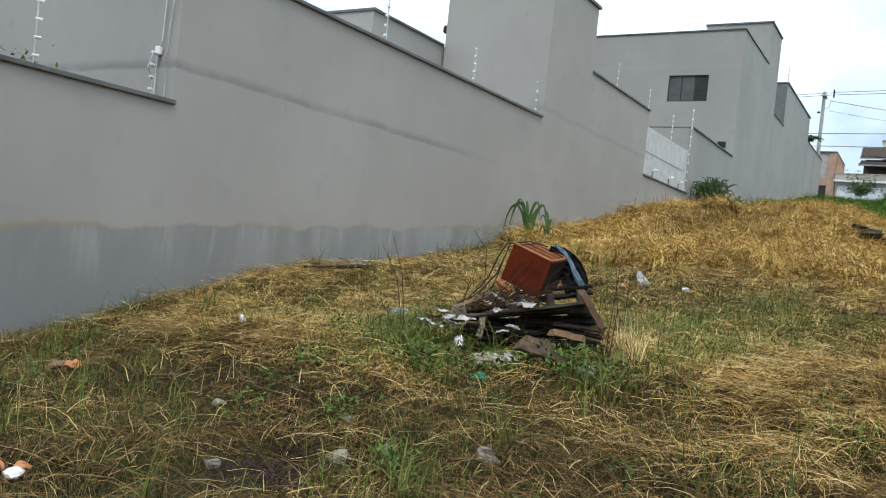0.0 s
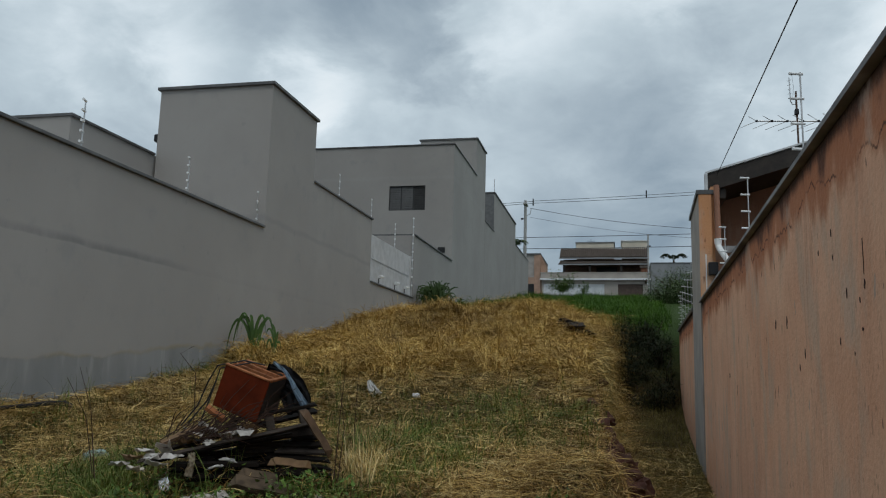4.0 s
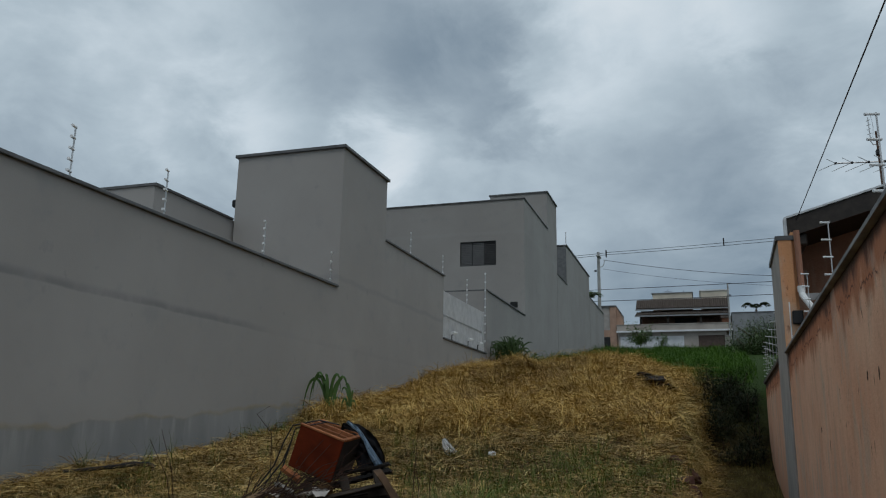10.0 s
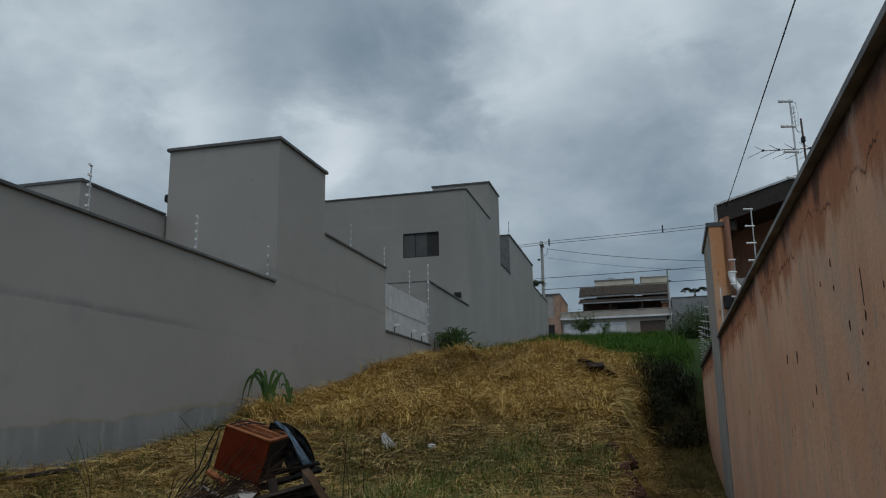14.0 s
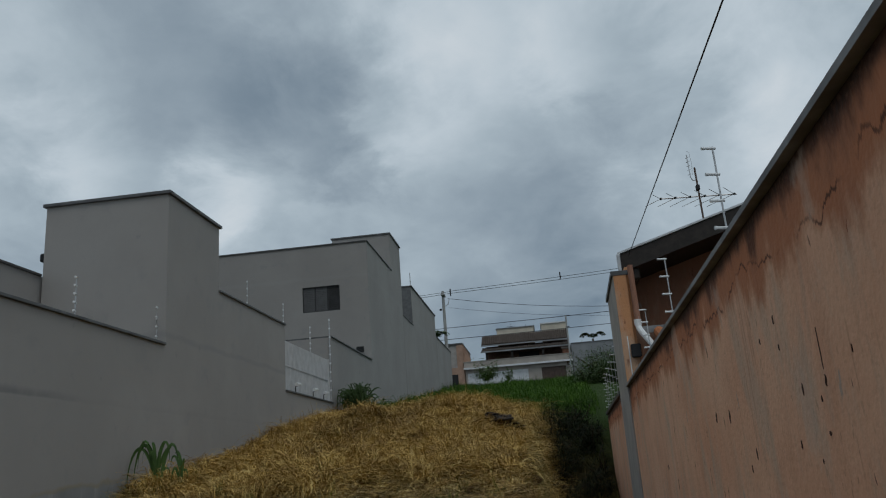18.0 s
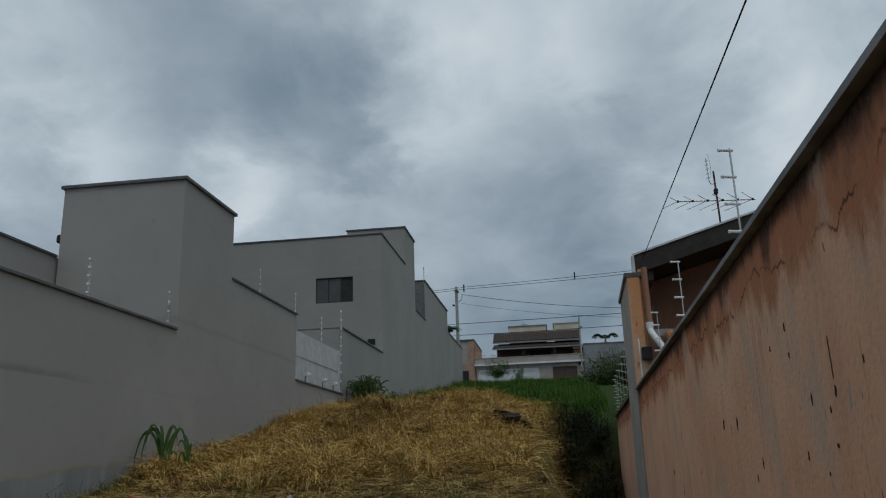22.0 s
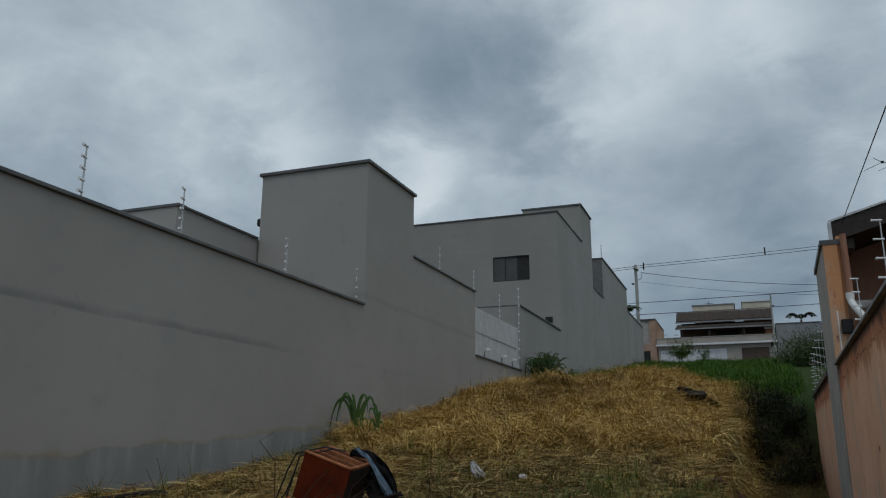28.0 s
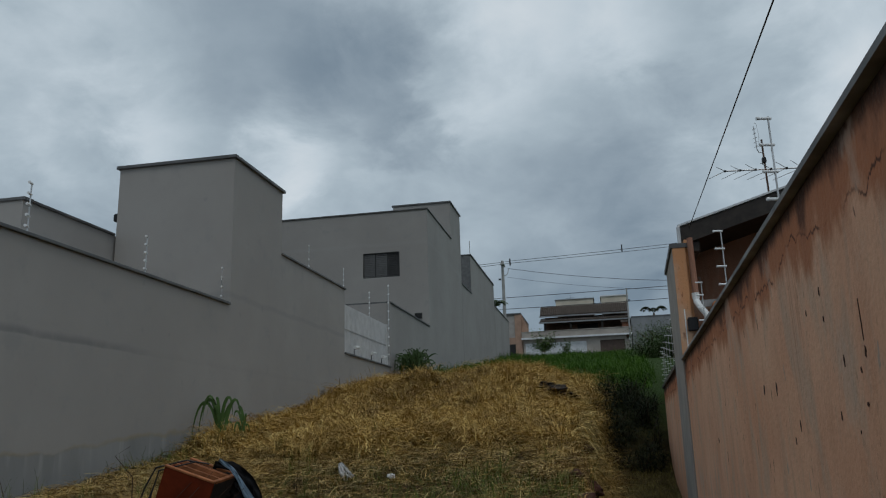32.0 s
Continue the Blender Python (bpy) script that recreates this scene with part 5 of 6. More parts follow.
    # a strip of taller blades beyond the rubble and along the wall foot
    for x, y, r, n, h in ((-0.9, 8.0, 0.6, 420, 0.3), (-1.5, 7.2, 0.4, 300, 0.3), (-1.75, 6.3, 0.3, 260, 0.36), (-1.35, 5.7, 0.3, 300, 0.3), (-1.1, 6.4, 0.2, 160, 0.34), (-1.6, 4.9, 0.25, 160, 0.24), (0.0, 4.9, 0.25, 120, 0.2), (-0.2, 9.3, 0.5, 220, 0.2), (-3.6, 5.3, 0.3, 420, 0.3), (-3.3, 4.7, 0.28, 420, 0.26), (-3.9, 5.0, 0.35, 320, 0.28), (-2.9, 4.5, 0.2, 200, 0.2), (-4.9, 5.1, 0.4, 160, 0.28), (-6.8, 5.0, 0.4, 90, 0.3), (-6.8, 3.6, 0.6, 140, 0.18), (-6.6, 13.7, 0.5, 160, 0.35), (-6.8, 11.8, 0.5, 120, 0.4), (-1.3, 9.5, 0.6, 220, 0.35), (-0.5, 3.2, 0.5, 220, 0.2), (-2.2, 3.1, 0.5, 260, 0.16)):
        n = int(1.45 * n)
        c = np.stack([np.clip(rng.normal(x, r * 0.6, n), -6.95, 0.9), rng.normal(y, r, n)], -1)
        b = np.concatenate([c, height(c[:, 0], c[:, 1])[:, None]], 1)
        rows.append(ribbons(b, rng.uniform(0, math.tau, n), math.pi / 2 - np.abs(rng.normal(0, 0.28, n)), rng.uniform(0.5, 1.15, n) * h, np.full(n, 0.0085), rng.uniform(0.6, 2.2, n), 5))
    stuff("grass_tufts", rows, TUFT, "tufts of taller green and seeding grass", "grass")
    rows, dry = [], []
    spots = [(-3.6, 3.92), (-3.55, 3.85), (-2.81, 3.21), (-2.75, 3.15), (-2.14, 2.94), (-2.05, 2.9), (-2.2, 3.0), (-3.59, 3.43), (-3.32, 3.06), (-3.73, 3.89), (-3.2, 4.0), (-2.66, 4.3), (-2.5, 4.5), (-2.2, 4.5), (-2.0, 4.7), (-1.9, 4.95), (-2.8, 4.6), (-3.1, 4.6), (-1.2, 2.6), (-0.2, 5.5), (-0.25, 5.4), (-1.0, 3.4), (-0.3, 3.9), (0.1, 3.3), (-2.95, 5.0)]
    spots += [(x + rng.normal(0, 0.1), y + rng.normal(0, 0.1)) for x, y in spots[:14]]
    for k in range(12):
        spots.append((rng.uniform(-6.5, 0.7), 1.5 + 5.5 * rng.random()))
    for x, y in spots:
        m = int(rng.integers(24, 70))
        r = rng.uniform(0.03, 0.09)
        c = np.stack([rng.normal(x, r, m), rng.normal(y, r, m)], -1)
        b = np.concatenate([c, (height(c[:, 0], c[:, 1]) + rng.uniform(0.03, 0.17, m))[:, None]], 1)
        rows.append(leaves(b, 0.036, 0.3))
    for k in range(44):
        u, v = rng.uniform(-1.0, 0.75), rng.uniform(-0.85, -0.34)
        x, y = -2.5 + 0.901 * u - 0.434 * v, 5.3 + 0.434 * u + 0.901 * v
        m = 22
        c = np.stack([rng.normal(x, 0.07, m), rng.normal(y, 0.07, m)], -1)
        b = np.concatenate([c, (height(c[:, 0], c[:, 1]) + rng.uniform(0.02, 0.18, m))[:, None]], 1)
        rows.append(leaves(b, 0.046, 0.25))
    for u, v, n in ((0.86, -0.1, 90), (0.98, 0.05, 60), (0.8, -0.3, 40)):
        x, y = -2.5 + 0.901 * u - 0.434 * v, 5.3 + 0.434 * u + 0.901 * v
        c = np.stack([rng.normal(x, 0.06, n), rng.normal(y, 0.06, n)], -1)
        b = np.concatenate([c, height(c[:, 0], c[:, 1])[:, None]], 1)
        dry.append(ribbons(b, rng.uniform(0, math.tau, n), math.pi / 2 - np.abs(rng.normal(0, 0.22, n)), rng.uniform(0.2, 0.48, n), np.full(n, 0.007), rng.uniform(0.3, 2.0, n), 5))
    stuff("dry_grass_tuft", dry, PALESTRAW, "pale dry standing grass beside the rubbish heap", "grass")
    stuff("weeds", rows, LEAF, "low broad-leaved green weeds", "weed")
    rows = [upright(66000, (-7, 3.3, 20.0, 46.0), 0.1, 0.32, 0.017, lambda x, y: smooth(y - green_edge(x) - 0.6 * bumps(x, y, 0.9, 1), -0.6, 1.0), 0.4, 1.2, 0.85), upright(22000, (-7, 6, 46.0, 66.0), 0.18, 0.44, 0.03, None, 0.4, 1.0, 0.8)]
    extra = upright(9000, (-1.0, 1.7, 18.5, 27.0), 0.2, 0.45, 0.016, lambda x, y: smooth(x, -0.9 + 0 * y, 0.2) * smooth(y, 22.8, 25), 0.4)
    for k in range(150):
        x, y = rng.uniform(-6.6, 1.6), rng.uniform(26.5, 44)
        m = int(rng.integers(20, 60))
        c = np.stack([rng.normal(x, 0.16, m), rng.normal(y, 0.16, m)], -1)
        b = np.concatenate([c, height(c[:, 0], c[:, 1])[:, None]], 1)
        rows.append(ribbons(b, rng.uniform(0, math.tau, m), math.pi / 2 - np.abs(rng.normal(0, 0.3, m)), rng.uniform(0.25, 0.6, m) * rng.uniform(0.6, 1.1), np.full(m, 0.016), rng.uniform(0.3, 1.5, m), 3))
    stuff("tall_grass", rows + [extra], LUSH, "lush green grass on the upper part of the lot", "grass")
    rows = [upright(26000, (-0.1, 1.7, 5.0, 20.0), 0.04, 0.16, 0.006, lambda x, y: smooth(x, np.interp(y, EDGE_Y, EDGE_X) + 0.1, np.interp(y, EDGE_Y, EDGE_X) + 0.4), 0.6)]
    stuff("ditch_grass", rows, DITCHGRASS, "dull olive grass in the trench along the orange wall", "grass")
    # hanging roots and grass over the cut bank
    y = rng.uniform(4.6, 19, 4200)
    x = np.interp(y, EDGE_Y, EDGE_X) + rng.normal(-0.04, 0.12, len(y))
    b = np.stack([x, y, height(x, y)], -1)
    v = ribbons(b, rng.normal(0, 0.5, len(y)), rng.uniform(-0.3, 0.7, len(y)), rng.uniform(0.08, 0.22, len(y)), np.full(len(y), 0.006), rng.uniform(1.2, 2.6, len(y)), 4)
    y = rng.uniform(13, 20.5, 2600)
    x = np.interp(y, EDGE_Y, EDGE_X) + rng.normal(0.0, 0.2, len(y))
    b = np.stack([x, y, height(x, y)], -1)
    w = ribbons(b, rng.normal(0, 0.8, len(y)), rng.uniform(0.1, 1.2, len(y)), rng.uniform(0.2, 0.55, len(y)), np.full(len(y), 0.011), rng.uniform(1.0, 2.6, len(y)), 4)
    stuff("bank_grass", [w], DITCHGRASS, "dull long grass drooping from the bank into the hollow", "grass")
    stuff("overhanging_grass", [v], STRAW, "dry grass hanging over the cut earth bank", "grass")


grow_ground()


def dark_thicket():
    """Creepers and shrubs that close the trench, the hollow's shade put into their colour."""
    t = thing("shrub", "dense shrub with creepers closing the trench, shade painted into its dark green", "shrub", at=(0.7, 21.0, 1.2))
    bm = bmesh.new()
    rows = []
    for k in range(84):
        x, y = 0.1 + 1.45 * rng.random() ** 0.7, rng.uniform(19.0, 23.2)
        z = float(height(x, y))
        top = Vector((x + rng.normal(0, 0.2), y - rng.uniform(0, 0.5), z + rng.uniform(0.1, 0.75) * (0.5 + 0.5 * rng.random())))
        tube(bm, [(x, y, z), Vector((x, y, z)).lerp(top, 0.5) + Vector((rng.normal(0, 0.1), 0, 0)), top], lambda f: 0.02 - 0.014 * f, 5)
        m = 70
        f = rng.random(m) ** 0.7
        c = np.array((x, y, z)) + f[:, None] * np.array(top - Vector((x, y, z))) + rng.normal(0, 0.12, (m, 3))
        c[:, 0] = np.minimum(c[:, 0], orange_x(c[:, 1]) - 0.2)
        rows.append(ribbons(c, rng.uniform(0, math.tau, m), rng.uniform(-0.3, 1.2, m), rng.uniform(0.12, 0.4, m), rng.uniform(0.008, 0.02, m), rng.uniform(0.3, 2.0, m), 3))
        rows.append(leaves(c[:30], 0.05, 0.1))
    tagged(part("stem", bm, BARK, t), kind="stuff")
    # near-black leaf tones carry the deep shade of the hollow
    mesh_part("foliage", rows, blades_material("creeper_with_painted_shade", (0.01, 0.015, 0.006), (0.018, 0.027, 0.01), (0.05, 0.055, 0.02), 0.8), t)


dark_thicket()


def cane_clump(name, label, at, rows, mat, root=0.06):
    """Long strap leaves from one root. Each row: way (radians), top height, reach, tip height, width."""
    t = thing(name, label, "plant", at=at)
    for way, top, reach, tip, wide in rows:
        x, y = max(at[0] + rng.normal(0, root), XG + 0.06), at[1] + rng.normal(0, root)
        base = Vector((x, y, float(height(x, y)) - 0.03))
        d = Vector((math.cos(way), math.sin(way), 0))
        a, b, e = base + d * reach * 0.18 + Vector((0, 0, top * 1.05)), base + d * reach * 0.85 + Vector((0, 0, top * 1.32)), base + d * reach + Vector((0, 0, tip))
        bm = bmesh.new()
        last = None
        turn = rng.normal(-0.6, 0.5)
        face = Vector((math.cos(turn), math.sin(turn), 0.25))
        for j in range(13):
            f = j / 12
            g = 1 - f
            p = base * g ** 3 + a * 3 * f * g * g + b * 3 * f * f * g + e * f ** 3
            p.x = max(p.x, XG + 0.03)
            w = wide * (0.45 + 0.55 * math.sin(math.pi * min(1, 0.15 + f * 0.85))) * (1 - f ** 5)
            tangent = (a - base) * 3 * g * g + (b - a) * 6 * f * g + (e - b) * 3 * f * f
            side = tangent.cross(face).normalized() * (w / 2 + 0.002)
            row = [bm.verts.new(p - side), bm.verts.new(p + Vector((0, 0, -0.15 * w))), bm.verts.new(p + side)]
            if last:
                bm.faces.new((last[0], last[1], row[1], row[0]))
                bm.faces.new((last[1], last[2], row[2], row[1]))
            last = row
        part("leaf", bm, mat, t)


def fountain(n, top, reach, wide, lean=0.0):
    """Leaves spreading all ways from one clump."""
    out = []
    for k in range(n):
        h = top * rng.uniform(0.45, 1.0)
        out.append((rng.uniform(0, math.tau), h, reach * rng.uniform(0.15, 1.0), h * rng.uniform(0.1, 1.15), wide * rng.uniform(0.7, 1.2)))
    return out


cane_clump("cane_plant", "tall cane grass with arching green leaves against the gray wall", (-6.5, 13.45, 1.75), [(-2.9, 0.84, 0.5, 0.08, 0.06), (-2.9, 0.88, 0.44, 0.2, 0.065), (-2.85, 0.86, 0.36, 0.34, 0.06), (-2.8, 0.82, 0.26, 0.5, 0.06), (-2.75, 0.9, 0.3, 0.42, 0.055), (-2.6, 0.72, 0.08, 0.8, 0.055), (0.3, 0.82, 0.3, 0.42, 0.06), (0.35, 0.84, 0.24, 0.52, 0.055), (0.3, 0.7, 0.12, 0.82, 0.05), (0.25, 0.6, 0.22, 0.74, 0.045), (-2.4, 0.62, 0.14, 0.62, 0.05), (0.5, 0.4, 0.2, 0.3, 0.045)], CANE, 0.03)
cane_clump("cane_plant", "small cane shoot with narrow green leaves by the wall", (-6.08, 13.55, 1.75), [(-2.9, 0.62, 0.14, 0.68, 0.05), (-2.85, 0.6, 0.2, 0.5, 0.05), (0.25, 0.52, 0.04, 0.52, 0.05), (-2.4, 0.45, 0.16, 0.15, 0.04), (0.6, 0.4, 0.14, 0.2, 0.04)], CANE, 0.025)
cane_clump("grass_clump", "dense dark green clump of long-leaved grass at the wall foot", (-6.3, 27.6, 3.7), fountain(190, 1.0, 0.75, 0.05), CANEDARK, 0.2)
cane_clump("grass_clump", "low green clump of long-leaved grass on the bank", (-6.2, 29.4, 4.2), fountain(46, 0.55, 0.6, 0.045), CANE, 0.45)


def leafy(name, label, at, tall, spread, limbs, per, size, mat, trunk=0.04):
    """A small tree or shrub: tapered stem, limbs, many small leaves."""
    t = thing(name, label, "tree" if name == "tree" else "shrub", at=at)
    base = Vector(at)
    bm = bmesh.new()
    fork = base + Vector((0, 0, tall * (0.3 if name == "tree" else 0.14)))
    tube(bm, [base - Vector((0, 0, 0.1)), base.lerp(fork, 0.5) + Vector((0.02, 0, 0)), fork], lambda f: trunk * (1 - 0.35 * f), 7)
    part("trunk", bm, BARK, t)
    rows = []
    bm = bmesh.new()
    for k in range(limbs):
        a = rng.uniform(0, math.tau)
        end = fork + Vector((math.cos(a) * spread * rng.uniform(0.3, 1), math.sin(a) * spread * rng.uniform(0.3, 1), tall * rng.uniform(0.1, 0.72)))
        mid = fork.lerp(end, 0.55) + Vector((0, 0, 0.08 * tall))
        tube(bm, [fork, mid, end], lambda f: trunk * 0.5 * (1 - 0.75 * f), 5)
        f = rng.random(per) ** 0.6
        c = np.array(fork) + f[:, None] * np.array(end - fork) + rng.normal(0, (0.09 if name == "tree" else 0.15) * spread + 0.05, (per, 3))
        rows.append(leaves(c, size, 0.2))
    part("limbs", bm, BARK, t)
    mesh_part("crown", rows, mat, t)
    return t


leafy("tree", "young bright-green tree in the upper grass", (-3.9, 60, 7.35), 2.1, 1.3, 20, 80, 0.15, LEAF)
leafy("tree", "young sparse-leaved sapling in the upper grass", (-2.3, 60.5, 7.4), 1.4, 0.6, 8, 35, 0.15, LEAF, 0.03)
leafy("shrub", "dense rounded green shrub beside the orange wall", (3.9, 48.5, 5.6), 2.5, 1.7, 60, 210, 0.1, SHRUB, 0.07)
leafy("shrub", "dense green shrub beside the orange wall", (2.9, 46.5, 5.3), 1.9, 1.3, 44, 180, 0.095, SHRUB, 0.06)
leafy("shrub", "dense dark green shrub behind the orange wall end", (4.9, 46.8, 5.6), 2.6, 1.5, 50, 200, 0.1, SHRUB, 0.06)
leafy("shrub", "green potted shrub behind the low gray wall", (-7.9, 3.9, 2.2), 0.95, 0.5, 12, 40, 0.07, LEAF, 0.02)
leafy("shrub", "green shrub behind the low gray wall", (-8.4, 3.0, 2.1), 0.95, 0.5, 12, 40, 0.07, LEAF, 0.02)


def palm(label, at, tall, ways, length, mat):
    t = thing("palm_tree", label, "palm tree", at=at)
    top = Vector(at) + Vector((0, 0, tall))
    part("trunk", tube(bmesh.new(), [at, Vector(at).lerp(top, 0.5) + Vector((0.06, 0, 0)), top], lambda f: 0.16 - 0.06 * f, 8), BARK, t)
    for a in ways:
        n = 26
        s = np.linspace(0.1, 1, n)
        el = 1.0 - 1.7 * s
        spine = np.stack([np.cos(a) * s * length * 0.8, np.sin(a) * s * length * 0.8, length * (1.4 * s - 1.15 * s * s)], -1) + np.array(top)
        rows = []
        for sgn in (1, -1):
            az = np.full(n, a) + sgn * 0.9
            rows.append(ribbons(spine, az, el * 0.3 + 0.1, length * 0.34 * (1.05 - 0.6 * s), np.full(n, 0.11), np.full(n, 1.1), 3))
        rows.append(ribbons(np.array([top]) + 0.0, np.array([a]), np.array([1.0]), np.array([length]), np.array([0.05]), np.array([1.7]), 6))
        mesh_part("frond", rows, mat, t)


palm("dark palm with drooping fronds behind the gray house", (5.65, 79.0, 7.9), 5.15, (0.05, 0.35, -0.3, 3.1, 2.75, 3.4, 0.6, 2.4, 1.5), 1.5, DEEPLEAF)
palm("green palm at the end of the gray wall", (-8.25, 65.4, 7.9), 4.4, (0.0, 0.7, 1.5, 2.4, 3.3, 4.1, 5.0, 5.7), 1.3, SHRUB)


# ---- rubbish heap ----
HX = Vector((0.901, 0.434, 0))
HV = Vector((-0.434, 0.901, 0))
H0 = Vector((-2.5, 5.3, 0))


def hp(u, v, z):
    """A place in the heap: u across, v away from the trench side, z over the world's zero."""
    return H0 + HX * u + HV * v + Vector((0, 0, z))


HEAP = Matrix(((HX.x, HV.x, 0, H0.x), (HX.y, HV.y, 0, H0.y), (0, 0, 1, 0), (0, 0, 0, 1)))
REDWOOD = plain("red_brown_veneer", (0.115, 0.018, 0.005), 0.7, 0, 0.35, 5.0, 0.2, spec=0.12)
EDGEWOOD = plain("chipped_board_edge", (0.3, 0.115, 0.05), 0.8, 0, 0.3, 14.0, 0.3, spec=0.15)
# dark wood, taken to near black so it holds the heap's void shade
DARKWOOD = plain("dark_wood_with_void_shade", (0.012, 0.0095, 0.008), 0.85, 0, 0.5, 9.0, 0.5, spec=0.08)
GRAYWOOD = plain("gray_weathered_wood", (0.036, 0.028, 0.023), 0.9, 0, 0.4, 10.0, 0.4)
EDGEGRAY = plain("gray_splintered_board", (0.065, 0.053, 0.045), 0.9, 0, 0.4, 10.0, 0.4)
OLDBROWN = plain("weathered_brown_wood", (0.085, 0.06, 0.038), 0.9, 0, 0.4, 12.0, 0.4)
EDGEPALE = plain("chipped_white_painted_wood", (0.38, 0.37, 0.35), 0.8, 0, 0.3, 20.0)
TAN = plain("pale_sawn_wood", (0.21, 0.13, 0.07), 0.8, 0, 0.25, 12.0, 0.3)
DENIM = plain("faded_blue_cloth", (0.3, 0.42, 0.55), 0.9, 0, 0.2, 20.0, 0.3)
BLACKCLOTH = plain("black_cloth", (0.015, 0.016, 0.02), 0.7, 0, 0.4, 14.0, 0.4)
RUBBLE = plain("broken_plaster", (0.46, 0.42, 0.38), 0.9, 0, 0.3, 9.0, 0.5)
STONE = plain("field_stone", (0.3, 0.27, 0.23), 0.9, 0, 0.3, 12.0, 0.5)
CLAY = plain("broken_clay_brick", (0.5, 0.22, 0.1), 0.9, 0, 0.25, 14.0, 0.4)
CLOD = plain("red_brown_earth_clod", (0.075, 0.034, 0.025), 0.95, 0, 0.3, 9.0, 0.7)
FOIL = plain("crumpled_silver_foil", (0.7, 0.7, 0.7), 0.25, 0.9, 0.15, 20.0, 0.6)
SCRAP = plain("dirty_white_scrap", (0.46, 0.44, 0.41), 0.6, 0, 0.22, 7.0, 0.3)
PLASTIC = plain("white_plastic_bag", (0.75, 0.76, 0.78), 0.4, 0, 0.1, 12.0, 0.3)
GREENBAG = plain("green_plastic", (0.02, 0.2, 0.1), 0.35, 0, 0.3, 12.0, 0.3)
TEAL = plain("pale_teal_plastic", (0.22, 0.31, 0.3), 0.45, 0, 0.3, 12.0, 0.3)
TWIG = plain("dry_brown_twig", (0.055, 0.03, 0.022), 0.85, 0, 0.3, 20.0)


def lump(bm, at, size, seed, flat=0.7, sub=2):
    """An uneven stone or crumpled lump."""
    r = random.Random(seed)
    got = bmesh.ops.create_icosphere(bm, subdivisions=sub, radius=1.0)
    turn = Euler((r.uniform(0, 6), r.uniform(0, 6), r.uniform(0, 6))).to_matrix()
    for v in got["verts"]:
        k = 1 + 0.35 * noise.noise(v.co * 5.5 + Vector((seed, 0, 0))) * (sub > 2) + 0.55 * noise.noise(v.co * 1.1 + Vector((seed * 7.3, 0, 0))) + 0.3 * noise.noise(v.co * 2.7 + Vector((0, seed * 3.1, 0)))
        c = turn @ (v.co * k)
        v.co = Vector(at) + Vector((c.x * size, c.y * size * r.uniform(0.8, 1.0), c.z * size * flat))
    return bm


def plank(name, a, b, wide, thick, mat, parent, tilt=0.0, label="", worn=0.012):
    """A board from a to b, its face turned by tilt degrees."""
    a, b = Vector(a), Vector(b)
    d = b - a
    q = d.to_track_quat("X", "Z").to_matrix().to_4x4()
    m = Matrix.Translation(a) @ q @ Matrix.Rotation(radians(tilt), 4, "X")
    bm = bmesh.new()
    n = 6
    rings = []
    r = random.Random(int(a.x * 977 + b.z * 613))
    for k in range(n + 1):
        x = d.length * k / n
        w, t = wide / 2 * (1 + r.uniform(-worn, worn) * 3), thick / 2
        s = r.uniform(-worn, worn) * 0.5
        e = r.uniform(0, 0.03) if k in (0, n) else 0
        rings.append([bm.verts.new(m @ Vector((x + (e if k == 0 else -e) * j, y + s, z))) for j, (y, z) in enumerate(((-w, -t), (w, -t), (w, t), (-w, t)))])
    for p, o in zip(rings, rings[1:]):
        for j in range(4):
            bm.faces.new((p[j], p[(j + 1) % 4], o[(j + 1) % 4], o[j]))
    bm.faces.new(rings[0][::-1])
    bm.faces.new(rings[-1])
    if parent is None:
        return part(name, bm, mat)
    return part(name, bm, mat, parent, label)


def loose_plank(label, a, b, wide, thick, mat, tilt=0.0):
    return tagged(plank("plank", a, b, wide, thick, mat, None, tilt), label, "plank", "loose planks in the heap")


